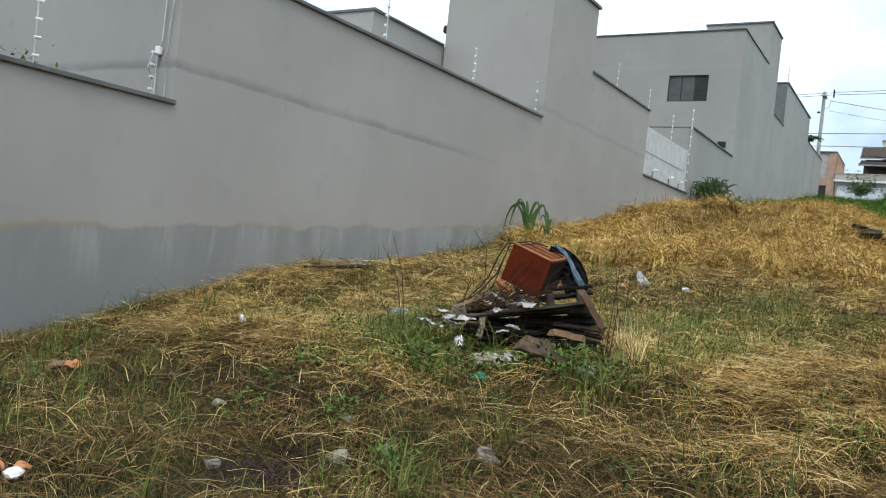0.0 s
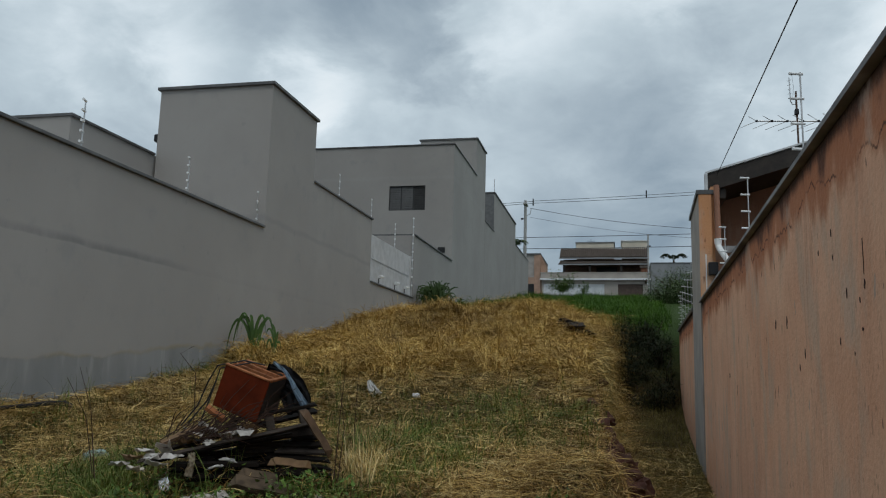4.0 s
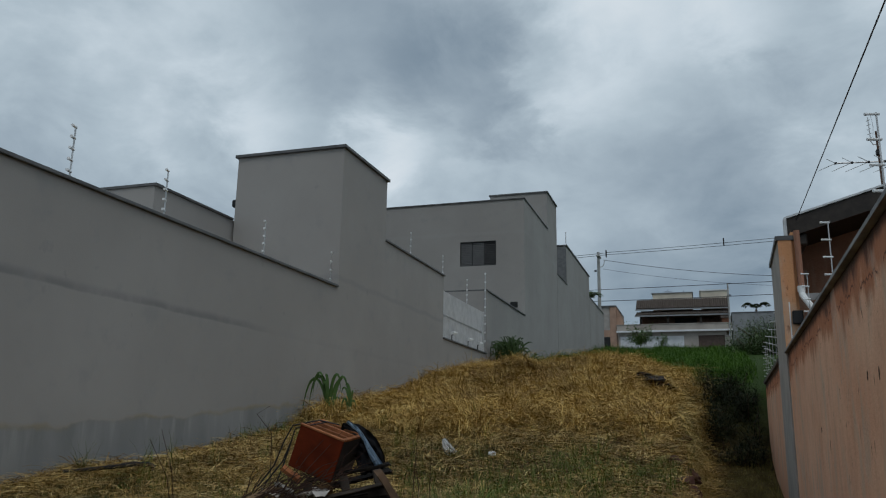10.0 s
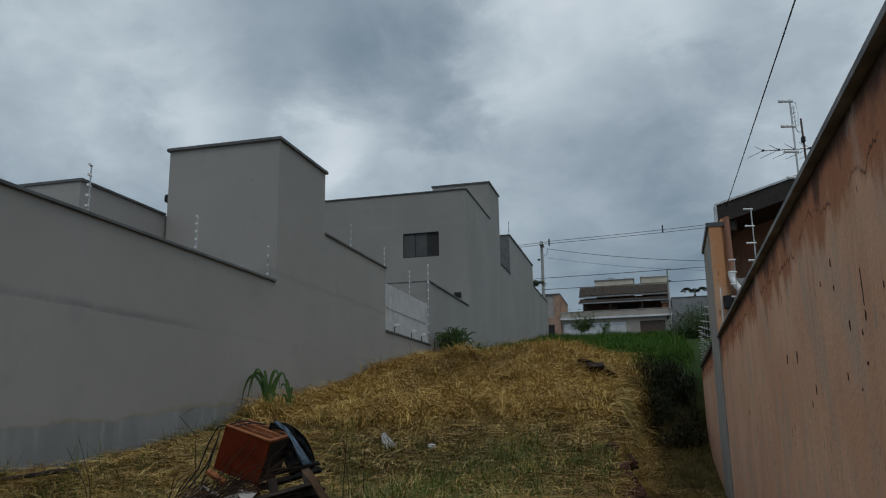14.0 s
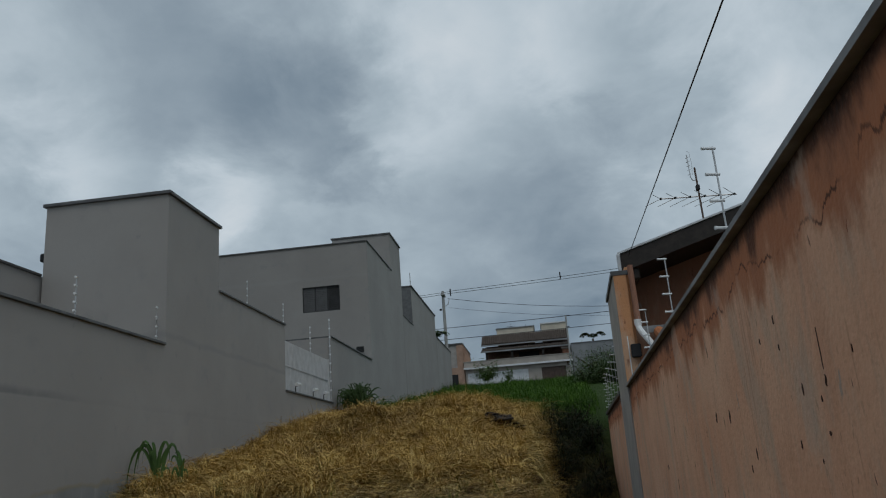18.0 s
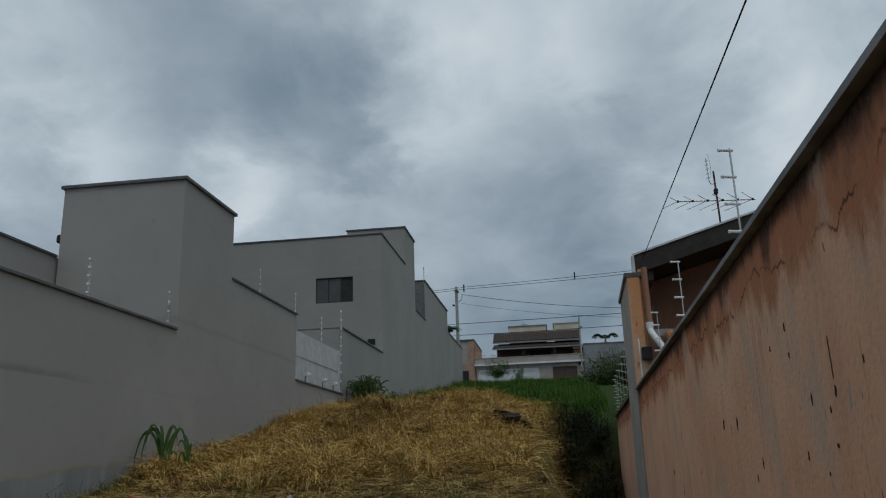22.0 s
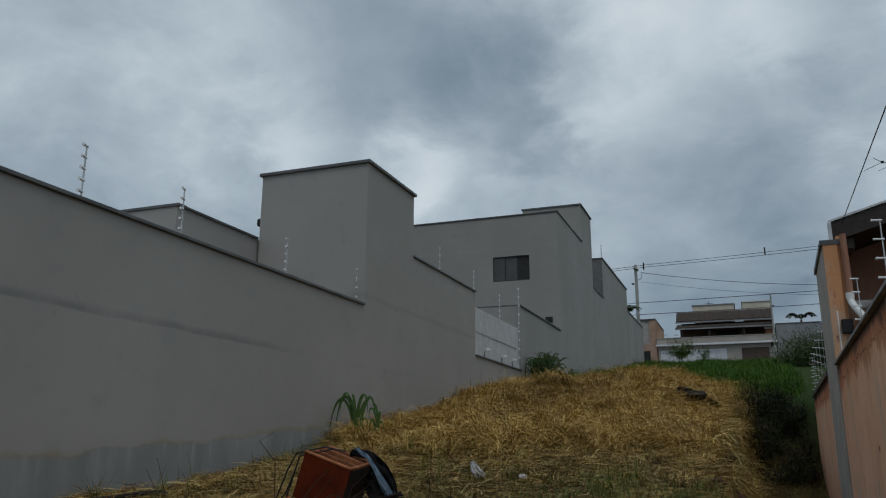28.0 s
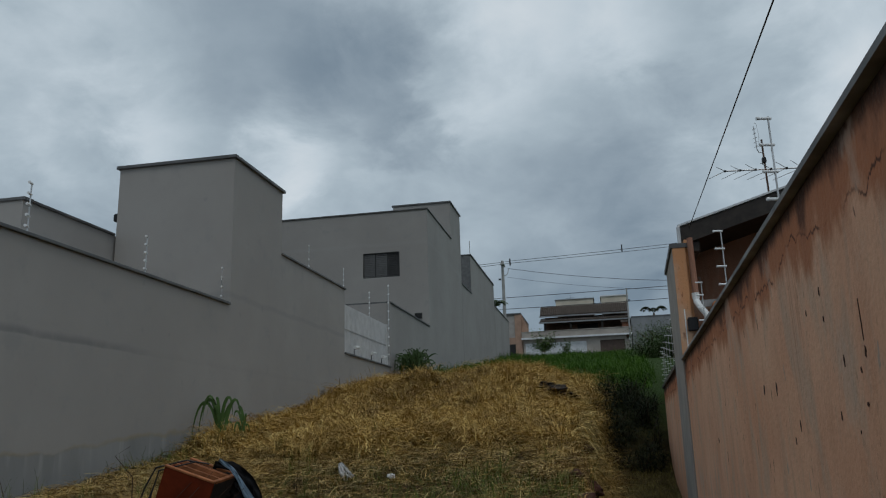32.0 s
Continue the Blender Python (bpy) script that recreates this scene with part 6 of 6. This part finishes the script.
def drawer_box():
    d = thing("drawer_box", "broken red-brown wooden drawer box tipped on the rubbish heap", "drawer", at=hp(0, 0.1, 1.2))
    # local frame: x along the large face, y into the box, z up its side
    m = Matrix.Translation(hp(-0.262, -0.065, 1.25)) @ HEAP.to_3x3().to_4x4() @ Matrix.Rotation(radians(-22.3), 4, "Z") @ Matrix.Rotation(radians(18.8), 4, "Y") @ Matrix.Rotation(radians(5.9), 4, "X")
    w, dp, h, t = 0.362, 0.365, 0.314, 0.016
    part("front_panel", boxes((0, w, 0, t, 0, h), bevel=0.003, m=m), REDWOOD, d)
    part("side_panel", boxes((0, t, t, dp, 0, h), bevel=0.003, m=m), REDWOOD, d)
    # right side in black wood: the shade on this side is put into its colour
    part("side_panel", boxes((w - t, w, t, dp, 0.02, h - 0.01), bevel=0.003, m=m), BLACKWOOD, d)
    part("back_panel", boxes((t, w - t, dp - t, dp, 0, h - 0.01), bevel=0.003, m=m), REDWOOD, d)
    part("bottom", boxes((t, w - t, t, dp - t, 0, 0.012), m=m), EDGEWOOD, d)
    part("rim", boxes((-0.004, w + 0.004, -0.006, 0.022, h, h + 0.014), bevel=0.003, m=m), EDGEWOOD, d, "chipped pale rim")
    part("rim", boxes((-0.004, w + 0.004, dp - 0.022, dp + 0.006, h - 0.005, h + 0.012), bevel=0.003, m=m), EDGEWOOD, d, "chipped pale rim")
    part("rim", boxes((w - 0.022, w + 0.006, 0.03, dp - 0.03, h - 0.008, h + 0.012), bevel=0.003, m=m), EDGEWOOD, d, "chipped pale rim")
    part("shelf", boxes((t, w - t, 0.11, 0.124, 0.1, h + 0.012), m=m), EDGEWOOD, d)
    part("shelf", boxes((t, w - t, 0.2, 0.214, 0.1, h + 0.02), m=m), EDGEWOOD, d)
    part("shelf", boxes((t, w - t, 0.275, 0.287, 0.1, h + 0.006), m=m), EDGEWOOD, d)


def crumpled(at, size, r):
    """A torn sheet, creased into flat facets, with a little thickness."""
    bm = bmesh.new()
    spin, tilt = r.uniform(0, math.tau), Matrix.Rotation(r.uniform(-0.7, 0.2), 3, "X")
    grid = []
    for i in range(5):
        for j in range(5):
            p = Vector(((i / 4 - 0.5) * size * 1.3 + r.gauss(0, 0.09) * size, (j / 4 - 0.5) * size + r.gauss(0, 0.09) * size, r.uniform(-0.18, 0.18) * size))
            grid.append(bm.verts.new(Vector(at) + tilt @ (Matrix.Rotation(spin, 3, "Z") @ p)))
    for i in range(4):
        for j in range(4):
            if i in (0, 3) and j in (0, 3) and r.random() < 0.6:
                continue
            a, b, c, d = grid[5 * i + j], grid[5 * i + j + 1], grid[5 * i + j + 6], grid[5 * i + j + 5]
            for f in ((a, b, c), (a, c, d)):
                bm.faces.new(f)
    bmesh.ops.delete(bm, geom=[v for v in bm.verts if not v.link_faces], context="VERTS")
    under = bmesh.ops.extrude_face_region(bm, geom=bm.faces[:], use_keep_orig=True)["geom"]
    bmesh.ops.translate(bm, verts=[v for v in under if isinstance(v, bmesh.types.BMVert)], vec=(0, 0, -0.004))
    bmesh.ops.recalc_face_normals(bm, faces=bm.faces[:])
    return bm


def draped(name, label, category, spine, wide, mat, seed, thick=0.012, folds=3):
    """A crumpled strip of cloth laid along a spine."""
    bm = bmesh.new()
    pts = [Vector(p) for p in spine]
    n, c = 22, 9
    rows = []
    for k in range(n + 1):
        f = k / n * (len(pts) - 1)
        i = min(int(f), len(pts) - 2)
        p = pts[i].lerp(pts[i + 1], f - i)
        d = (pts[i + 1] - pts[i]).normalized()
        side = d.cross(Vector((0.3, -0.9, 0.3))).normalized()
        up = side.cross(d)
        row = []
        for j in range(c + 1):
            s = j / c - 0.5
            w = wide[i] + (wide[i + 1] - wide[i]) * (f - i)
            bend = 0.05 * math.sin(folds * math.tau * s + seed + k * 0.25) * w * 4 + 0.03 * noise.noise(Vector((k * 0.4, j * 0.6, seed)))
            row.append(bm.verts.new(p + side * s * w + up * (bend - 0.25 * s * s * w)))
        rows.append(row)
    for a, b in zip(rows, rows[1:]):
        for j in range(c):
            f = bm.faces.new((a[j], a[j + 1], b[j + 1], b[j]))
            f.smooth = True
    got = bmesh.ops.solidify(bm, geom=bm.faces[:], thickness=thick)
    return tagged(part(name, bm, mat), label, category)


def pallet():
    p = thing("pallet", "dark broken wooden pallet lying tilted in the heap", "pallet", at=hp(0, 0, 0.8))
    # front edge rises to one side
    plank("board", hp(-0.74, -0.2, 0.86), hp(0.45, -0.22, 1.135), 0.022, 0.016, EDGEGRAY, p, 62)
    plank("board", hp(-0.72, -0.02, 0.83), hp(0.5, -0.05, 1.13), 0.1, 0.02, DARKWOOD, p, 10)
    plank("board", hp(-0.62, 0.14, 0.9), hp(0.52, 0.12, 1.21), 0.1, 0.02, DARKWOOD, p, 8)
    plank("board", hp(-0.3, 0.3, 0.98), hp(0.54, 0.28, 1.22), 0.1, 0.02, DARKWOOD, p, 8)
    plank("board", hp(-0.14, -0.1, 1.14), hp(0.5, -0.12, 1.275), 0.1, 0.018, DARKWOOD, p, 6)
    for u, z in ((-0.1, 1.075), (0.16, 1.13), (0.4, 1.185)):
        m = Matrix.Translation(hp(u, -0.14, z)) @ HEAP.to_3x3().to_4x4() @ Matrix.Rotation(radians(-13), 4, "Y")
        part("block", boxes((-0.032, 0.032, -0.07, 0.1, -0.05, 0.05), bevel=0.006, m=m), EDGEGRAY, p)
    for k, (z, v) in enumerate(((0.83, 0.2), (0.9, 0.3), (0.97, 0.26))):
        plank("board", hp(-0.5 + 0.1 * k, v, z - 0.06), hp(0.56, v - 0.03, z + 0.1), 0.12, 0.022, DARKWOOD, p, 5)


def heap():
    drawer_box()
    pallet()
    lab = "dark weathered plank stacked in the rubbish heap"
    for k in range(6):
        z = 0.78 + 0.042 * k
        loose_plank(lab, hp(0.02 + 0.06 * k, -0.16 + 0.02 * k, z + 0.03), hp(0.66 - 0.02 * k, -0.22 + 0.03 * k, z - 0.02 + 0.012 * k), 0.07, 0.017, GRAYWOOD if k == 3 else DARKWOOD, 8 + 4 * k)
    r = random.Random(31)
    for k in range(16):
        u, z = r.uniform(-0.55, 0.1), 0.74 + 0.24 * r.random()
        tip = u + r.uniform(0.4, 0.75)
        loose_plank(lab, hp(u, -0.12 + 0.3 * r.random(), z), hp(min(tip, 0.62), -0.2 + 0.3 * r.random(), z + r.uniform(-0.04, 0.14)), r.uniform(0.03, 0.09), r.uniform(0.01, 0.02), (DARKWOOD, GRAYWOOD, DARKWOOD, DARKWOOD)[k % 4], r.uniform(-10, 50))
    loose_plank("brown plank leaning against the heap", hp(0.385, -0.3, 1.25), hp(0.6, -0.34, 0.92), 0.05, 0.03, plain("brown_plank", (0.115, 0.07, 0.042), 0.8, 0, 0.3, 12.0, 0.4), 70)
    loose_plank("pale tan board lying at the foot of the heap", hp(0.155, -0.36, 0.885), hp(0.465, -0.38, 0.86), 0.05, 0.03, TAN, 75)
    loose_plank("brown weathered beam lying in the weeds", hp(-0.1, -0.46, 0.77), hp(0.34, -0.52, 0.69), 0.1, 0.04, OLDBROWN, 35)
    loose_plank("gray-brown broken board in the weeds", hp(-0.04, -0.4, 0.82), hp(0.24, -0.43, 0.77), 0.06, 0.02, OLDBROWN, 45)
    loose_plank("thin white painted batten under the pallet", hp(-0.18, -0.34, 0.9), hp(-0.05, -0.35, 0.88), 0.024, 0.012, EDGEPALE, 30)
    loose_plank("thin white painted batten under the pallet", hp(-0.26, -0.37, 0.83), hp(-0.14, -0.38, 0.86), 0.014, 0.01, EDGEPALE, 50)
    loose_plank("pale brown stick lying on the heap", hp(-0.62, -0.1, 0.96), hp(-0.28, -0.08, 1.12), 0.05, 0.03, TAN, 30)
    loose_plank("orange-brown broken batten by the drawer box", hp(-0.3, -0.12, 1.24), hp(-0.16, -0.14, 1.15), 0.045, 0.03, EDGEWOOD, 30)
    # black boards that stand for the shaded void below the pallet's edge
    loose_plank("board lying low in the heap, black for the void's shade", hp(-0.52, -0.18, 0.84), hp(0.1, -0.22, 0.85), 0.09, 0.025, DARKWOOD, 5)
    loose_plank("board lying low in the heap, black for the void's shade", hp(-0.4, -0.2, 0.76), hp(0.6, -0.2, 0.8), 0.1, 0.025, DARKWOOD, 30)
    draped("jacket", "crumpled black jacket thrown over the drawer box", "jacket", [hp(0.12, 0.1, 1.53), hp(0.24, 0.08, 1.5), hp(0.34, 0.04, 1.41), hp(0.4, 0.0, 1.32), hp(0.42, -0.02, 1.22)], [0.09, 0.13, 0.13, 0.11, 0.09], BLACKCLOTH, 2)
    draped("jacket", "black cloth bundle hanging beside the drawer box", "jacket", [hp(0.16, 0.12, 1.46), hp(0.25, 0.08, 1.42), hp(0.31, 0.02, 1.34), hp(0.35, -0.03, 1.2)], [0.14, 0.17, 0.18, 0.14], BLACKCLOTH, 7, 0.03)
    draped("trousers", "faded blue cloth strip hanging over the drawer box", "cloth", [hp(0.16, -0.03, 1.575), hp(0.245, -0.07, 1.515), hp(0.3, -0.09, 1.438), hp(0.35, -0.11, 1.346), hp(0.41, -0.12, 1.255)], [0.025, 0.03, 0.03, 0.05, 0.06], DENIM, 5)
    draped("rag", "pale rag hanging from the pallet edge", "cloth", [hp(-0.37, -0.26, 0.93), hp(-0.36, -0.3, 0.86), hp(-0.38, -0.31, 0.77)], [0.05, 0.045, 0.06], plain("pale_rag", (0.42, 0.36, 0.27), 0.9), 1)
    r = random.Random(12)
    for k, (u, z, size, v) in enumerate(((-0.86, 0.86, 0.11, -0.12), (-0.76, 0.9, 0.13, -0.14), (-0.7, 0.95, 0.1, -0.1), (-0.64, 0.92, 0.12, -0.18), (-0.56, 0.955, 0.13, -0.12), (-0.5, 0.93, 0.1, -0.22), (-0.44, 1.02, 0.12, -0.12), (-0.36, 1.08, 0.15, -0.05), (-0.28, 1.1, 0.12, -0.08), (-0.14, 1.06, 0.1, -0.2), (-0.04, 1.105, 0.14, -0.2), (0.03, 1.12, 0.09, -0.18), (-0.6, 0.88, 0.1, -0.26), (-0.25, 1.02, 0.08, -0.22), (-0.74, 0.84, 0.09, -0.22))):
        tagged(part("paper_scrap", crumpled(hp(u, v, z - 0.02), size, r), (SCRAP, TAN, SCRAP, SCRAP, RUBBLE)[k % 5]), "torn crumpled paper or plastic sheet on the heap", "litter", "paper scraps")
    for k in range(22):
        u, v = -0.38 + 0.3 * rng.random(), -0.56 + 0.16 * rng.random()
        c = hp(u, v, 0)
        z = float(height(c.x, c.y))
        tagged(part("plaster_lump", lump(bmesh.new(), (c.x, c.y, z + 0.04), rng.uniform(0.025, 0.065), k + 40, 0.7), RUBBLE), "broken piece of pale plaster", "rubble", "plaster rubble")
    for k, (u, v) in enumerate(((0.42, -0.62), (0.48, -0.66), (0.5, -0.58), (0.3, -0.5), (-0.75, -0.5))):
        c = hp(u, v, 0)
        tagged(part("plaster_lump", lump(bmesh.new(), (c.x, c.y, float(height(c.x, c.y)) + 0.03), 0.045, k + 70, 0.6), RUBBLE), "broken piece of pale plaster", "rubble", "plaster rubble")
    c = Vector((-2.9, 4.88, 0))
    tagged(part("foil_wrapper", lump(bmesh.new(), (c.x, c.y, float(height(c.x, c.y)) + 0.09), 0.042, 91, 1.5, 3), FOIL), "crumpled silver foil wrapper in the weeds", "litter")
    c = Vector((-2.39, 4.35, 0))
    tagged(part("plastic_bag", lump(bmesh.new(), (c.x, c.y, float(height(c.x, c.y)) + 0.05), 0.05, 92, 0.7, 3), GREENBAG), "crumpled green plastic bag in the weeds", "litter")
    c = Vector((-4.25, 5.98, 0))
    tagged(part("plastic_sheet", lump(bmesh.new(), (c.x, c.y, float(height(c.x, c.y)) + 0.05), 0.1, 93, 0.4, 4), TEAL), "crumpled pale teal plastic sheet beside the heap", "litter")
    # near-black mound added under the boards to darken the void
    bm = bmesh.new()
    lump(bm, hp(0.0, 0.2, 0.66), 0.34, 94, 0.6, 3)
    tagged(part("debris_mound", bm, DARKWOOD), "dark mound added to blacken the void under the boards", "debris")
    # twigs and bent cables
    for k in range(130):
        a = hp(rng.uniform(-0.62, 0.12), rng.uniform(-0.26, 0.0), 0)
        z = 0.9 + 0.25 * (float((a - H0).dot(HX)) + 0.6) / 1.1 + rng.uniform(-0.02, 0.08)
        a.z = z + 0.06
        w = rng.normal(0.3, 0.5)
        b = a + HX * math.cos(w) * rng.uniform(0.15, 0.38) + HV * rng.normal(0, 0.1) + Vector((0, 0, math.sin(w) * 0.22 + 0.04))
        mid = a.lerp(b, 0.5) + Vector((0, 0, rng.uniform(-0.02, 0.06)))
        tagged(part("twig", tube(bmesh.new(), [a, mid, b], lambda f: 0.0038 - 0.0024 * f, 5), TWIG), "thin dry twig lying on the heap", "twig", "dry twigs")
    arcs = [[(-0.47, 1.1), (-0.36, 1.25), (-0.3, 1.42), (-0.24, 1.54), (-0.05, 1.58), (0.1, 1.55)], [(-0.42, 1.12), (-0.3, 1.28), (-0.24, 1.44)], [(-0.35, 1.08), (-0.28, 1.3), (-0.22, 1.52), (0.02, 1.57)]]
    for pts in arcs:
        tagged(part("cable", tube(bmesh.new(), [hp(u, -0.1, z) for u, z in pts], 0.006, 6), BLACK), "bent black cable arching over the drawer box", "cable", "bent cables")
    tall = [((-0.435, 0.1, 1.68), (-0.527, 0.1, 1.62), (-0.407, 0.1, 1.478), (-0.388, 0.05, 1.05)), ((0.125, -0.22, 1.5), (-0.14, -0.22, 1.2), (-0.41, -0.2, 0.88)), ((0.33, -0.22, 1.39), (0.1, -0.24, 1.2), (-0.2, -0.24, 1.1)), ((0.02, -0.2, 1.47), (-0.12, -0.2, 1.32), (-0.27, -0.2, 1.1)), ((0.68, -0.3, 1.56), (0.66, -0.25, 1.2), (0.63, -0.3, 0.75)), ((0.66, -0.1, 1.45), (0.7, -0.2, 1.1), (0.66, -0.3, 0.75)), ((-1.2, 0.0, 1.5), (-1.08, -0.1, 1.2), (-1.0, -0.2, 0.75)), ((-1.32, 0.2, 1.42), (-1.15, 0.1, 1.15), (-1.05, 0.0, 0.75)), ((0.94, 1.0, 1.5), (0.93, 1.0, 1.2), (0.92, 1.0, 0.85))]
    for pts in tall:
        tagged(part("weed_stalk", tube(bmesh.new(), [hp(*p) for p in pts], lambda f: 0.0015 + 0.0025 * f, 5), TWIG), "tall bare dry weed stalk by the heap", "weed stalk", "dry weed stalks")


heap()


# ---- scattered litter, stones and earth ----
def on_ground(x, y, d=0.0):
    return (x, y, float(height(x, y)) + d)


def litter():
    draped("plastic_bag", "torn white plastic bag caught in the grass", "bag", [on_ground(-3.27, 10.6, 0.2), on_ground(-3.21, 10.56, 0.12), on_ground(-3.12, 10.56, 0.03)], [0.05, 0.13, 0.16], PLASTIC, 4)
    tagged(part("plastic_scrap", lump(bmesh.new(), on_ground(-2.6, 10.75, 0.06), 0.06, 11, 0.6), PLASTIC), "small white plastic scrap in the grass", "litter")
    for k, (x, y, s) in enumerate(((-0.82, 19.2, 0.3), (-0.5, 19.3, 0.2), (-1.1, 19.35, 0.19))):
        tagged(part("rubble_stone", lump(bmesh.new(), on_ground(x, y, 0.2), s, 20 + k, 0.5, 3), GRAYWOOD if k != 1 else DARKWOOD), "dark gray-brown lump of debris on the straw bank", "stone", "stones on the bank")
    bm = tube(bmesh.new(), [on_ground(-6.55, 7.05, 0.1), on_ground(-6.3, 7.3, 0.12), on_ground(-6.0, 7.45, 0.12), on_ground(-5.78, 7.5, 0.12), on_ground(-5.72, 7.52, 0.08)], lambda f: 0.018 + 0.02 * f, 7)
    tagged(part("plastic_strip", bm, BLACK), "long dark plastic strip lying on the straw", "litter")
    b = thing("bottle", "clear white plastic bottle lying in the straw", "bottle", at=on_ground(-4.73, 4.26, 0.05))
    p, q = Vector(on_ground(-4.78, 4.3, 0.12)), Vector(on_ground(-4.66, 4.22, 0.09))
    part("body", tube(bmesh.new(), [p, p.lerp(q, 0.1), p.lerp(q, 0.72), p.lerp(q, 0.9), q], lambda f: (0.022, 0.024, 0.024, 0.014, 0.01)[round(f * 4)], 10), PLASTIC, b)
    part("cap", rod(bmesh.new(), q, q + (q - p) * 0.08, 0.012, 0.012, 8), DENIM, b)
    for k, (x, y) in enumerate(((-5.05, 2.79), (-4.89, 2.81))):
        tagged(part("brick_piece", lump(bmesh.new(), on_ground(x, y, 0.08), 0.06, 30 + k, 0.6), CLAY if k else TAN), "broken orange clay brick piece", "brick", "broken bricks")
    for k, (x, y) in enumerate(((-3.52, 1.66), (-3.45, 1.58), (-3.6, 1.56))):
        tagged(part("wrapper", lump(bmesh.new(), on_ground(x, y, 0.07), 0.05, 34 + k, 0.5), CLAY if k != 1 else PLASTIC), "crumpled orange and white wrapper on the soil", "litter", "wrappers")
    for k, (x, y, s) in enumerate(((-2.47, 2.89, 0.075), (-3.71, 3.12, 0.05), (-1.72, 3.25, 0.06), (-1.66, 3.2, 0.05), (-3.0, 2.45, 0.05), (-2.3, 3.15, 0.045), (-1.35, 2.3, 0.04), (0.55, 4.2, 0.07), (0.8, 5.6, 0.06), (-2.75, 3.3, 0.05))):
        tagged(part("stone", lump(bmesh.new(), on_ground(x, y, s * 0.35), s, 50 + k, 0.6), STONE), "small pale stone half sunk in the litter", "stone", "small stones")
    for k in range(24):
        y = 7.6 + 7.0 * rng.random() ** 1.3
        x = float(np.interp(y, EDGE_Y, EDGE_X)) + rng.normal(0.1, 0.1)
        size = 0.04 + 0.14 * rng.random() ** 2.2
        tagged(part("earth_clod", lump(bmesh.new(), on_ground(x, y, 0.25 * size), size, 100 + k, 0.8), CLOD), "red-brown clod of earth on the cut bank", "earth clod", "earth clods")
    for k, (x, y, z, d) in enumerate(((0.17, 7.72, 0.64, 0.22), (0.3, 7.66, 0.5, 0.19), (0.06, 7.85, 0.66, 0.14), (0.3, 7.8, 0.3, 0.15), (0.15, 8.7, 0.68, 0.12), (0.15, 9.3, 0.7, 0.12), (0.08, 9.9, 0.76, 0.11), (0.04, 11.9, 0.9, 0.12))):
        tagged(part("earth_clod", lump(bmesh.new(), (x, y, z), d, 160 + k, 0.85, 3), CLOD), "large red-brown clod of earth on the cut bank", "earth clod", "earth clods")
    # a patch of dark burnt twigs close by
    for k in range(170):
        a = Vector(on_ground(rng.normal(-2.6, 0.2), rng.normal(2.42, 0.17), 0.05))
        w = rng.uniform(0, math.tau)
        b = a + Vector((math.cos(w), math.sin(w), rng.uniform(0.0, 0.5))) * rng.uniform(0.05, 0.15)
        tagged(part("burnt_twig", rod(bmesh.new(), a, b, 0.004, 0.002, 5), plain_burnt), "dark purplish burnt twig on the soil", "twig", "burnt twigs")


plain_burnt = plain("purple_brown_twig", (0.05, 0.028, 0.025), 0.85, 0, 0.3, 20.0)
litter()
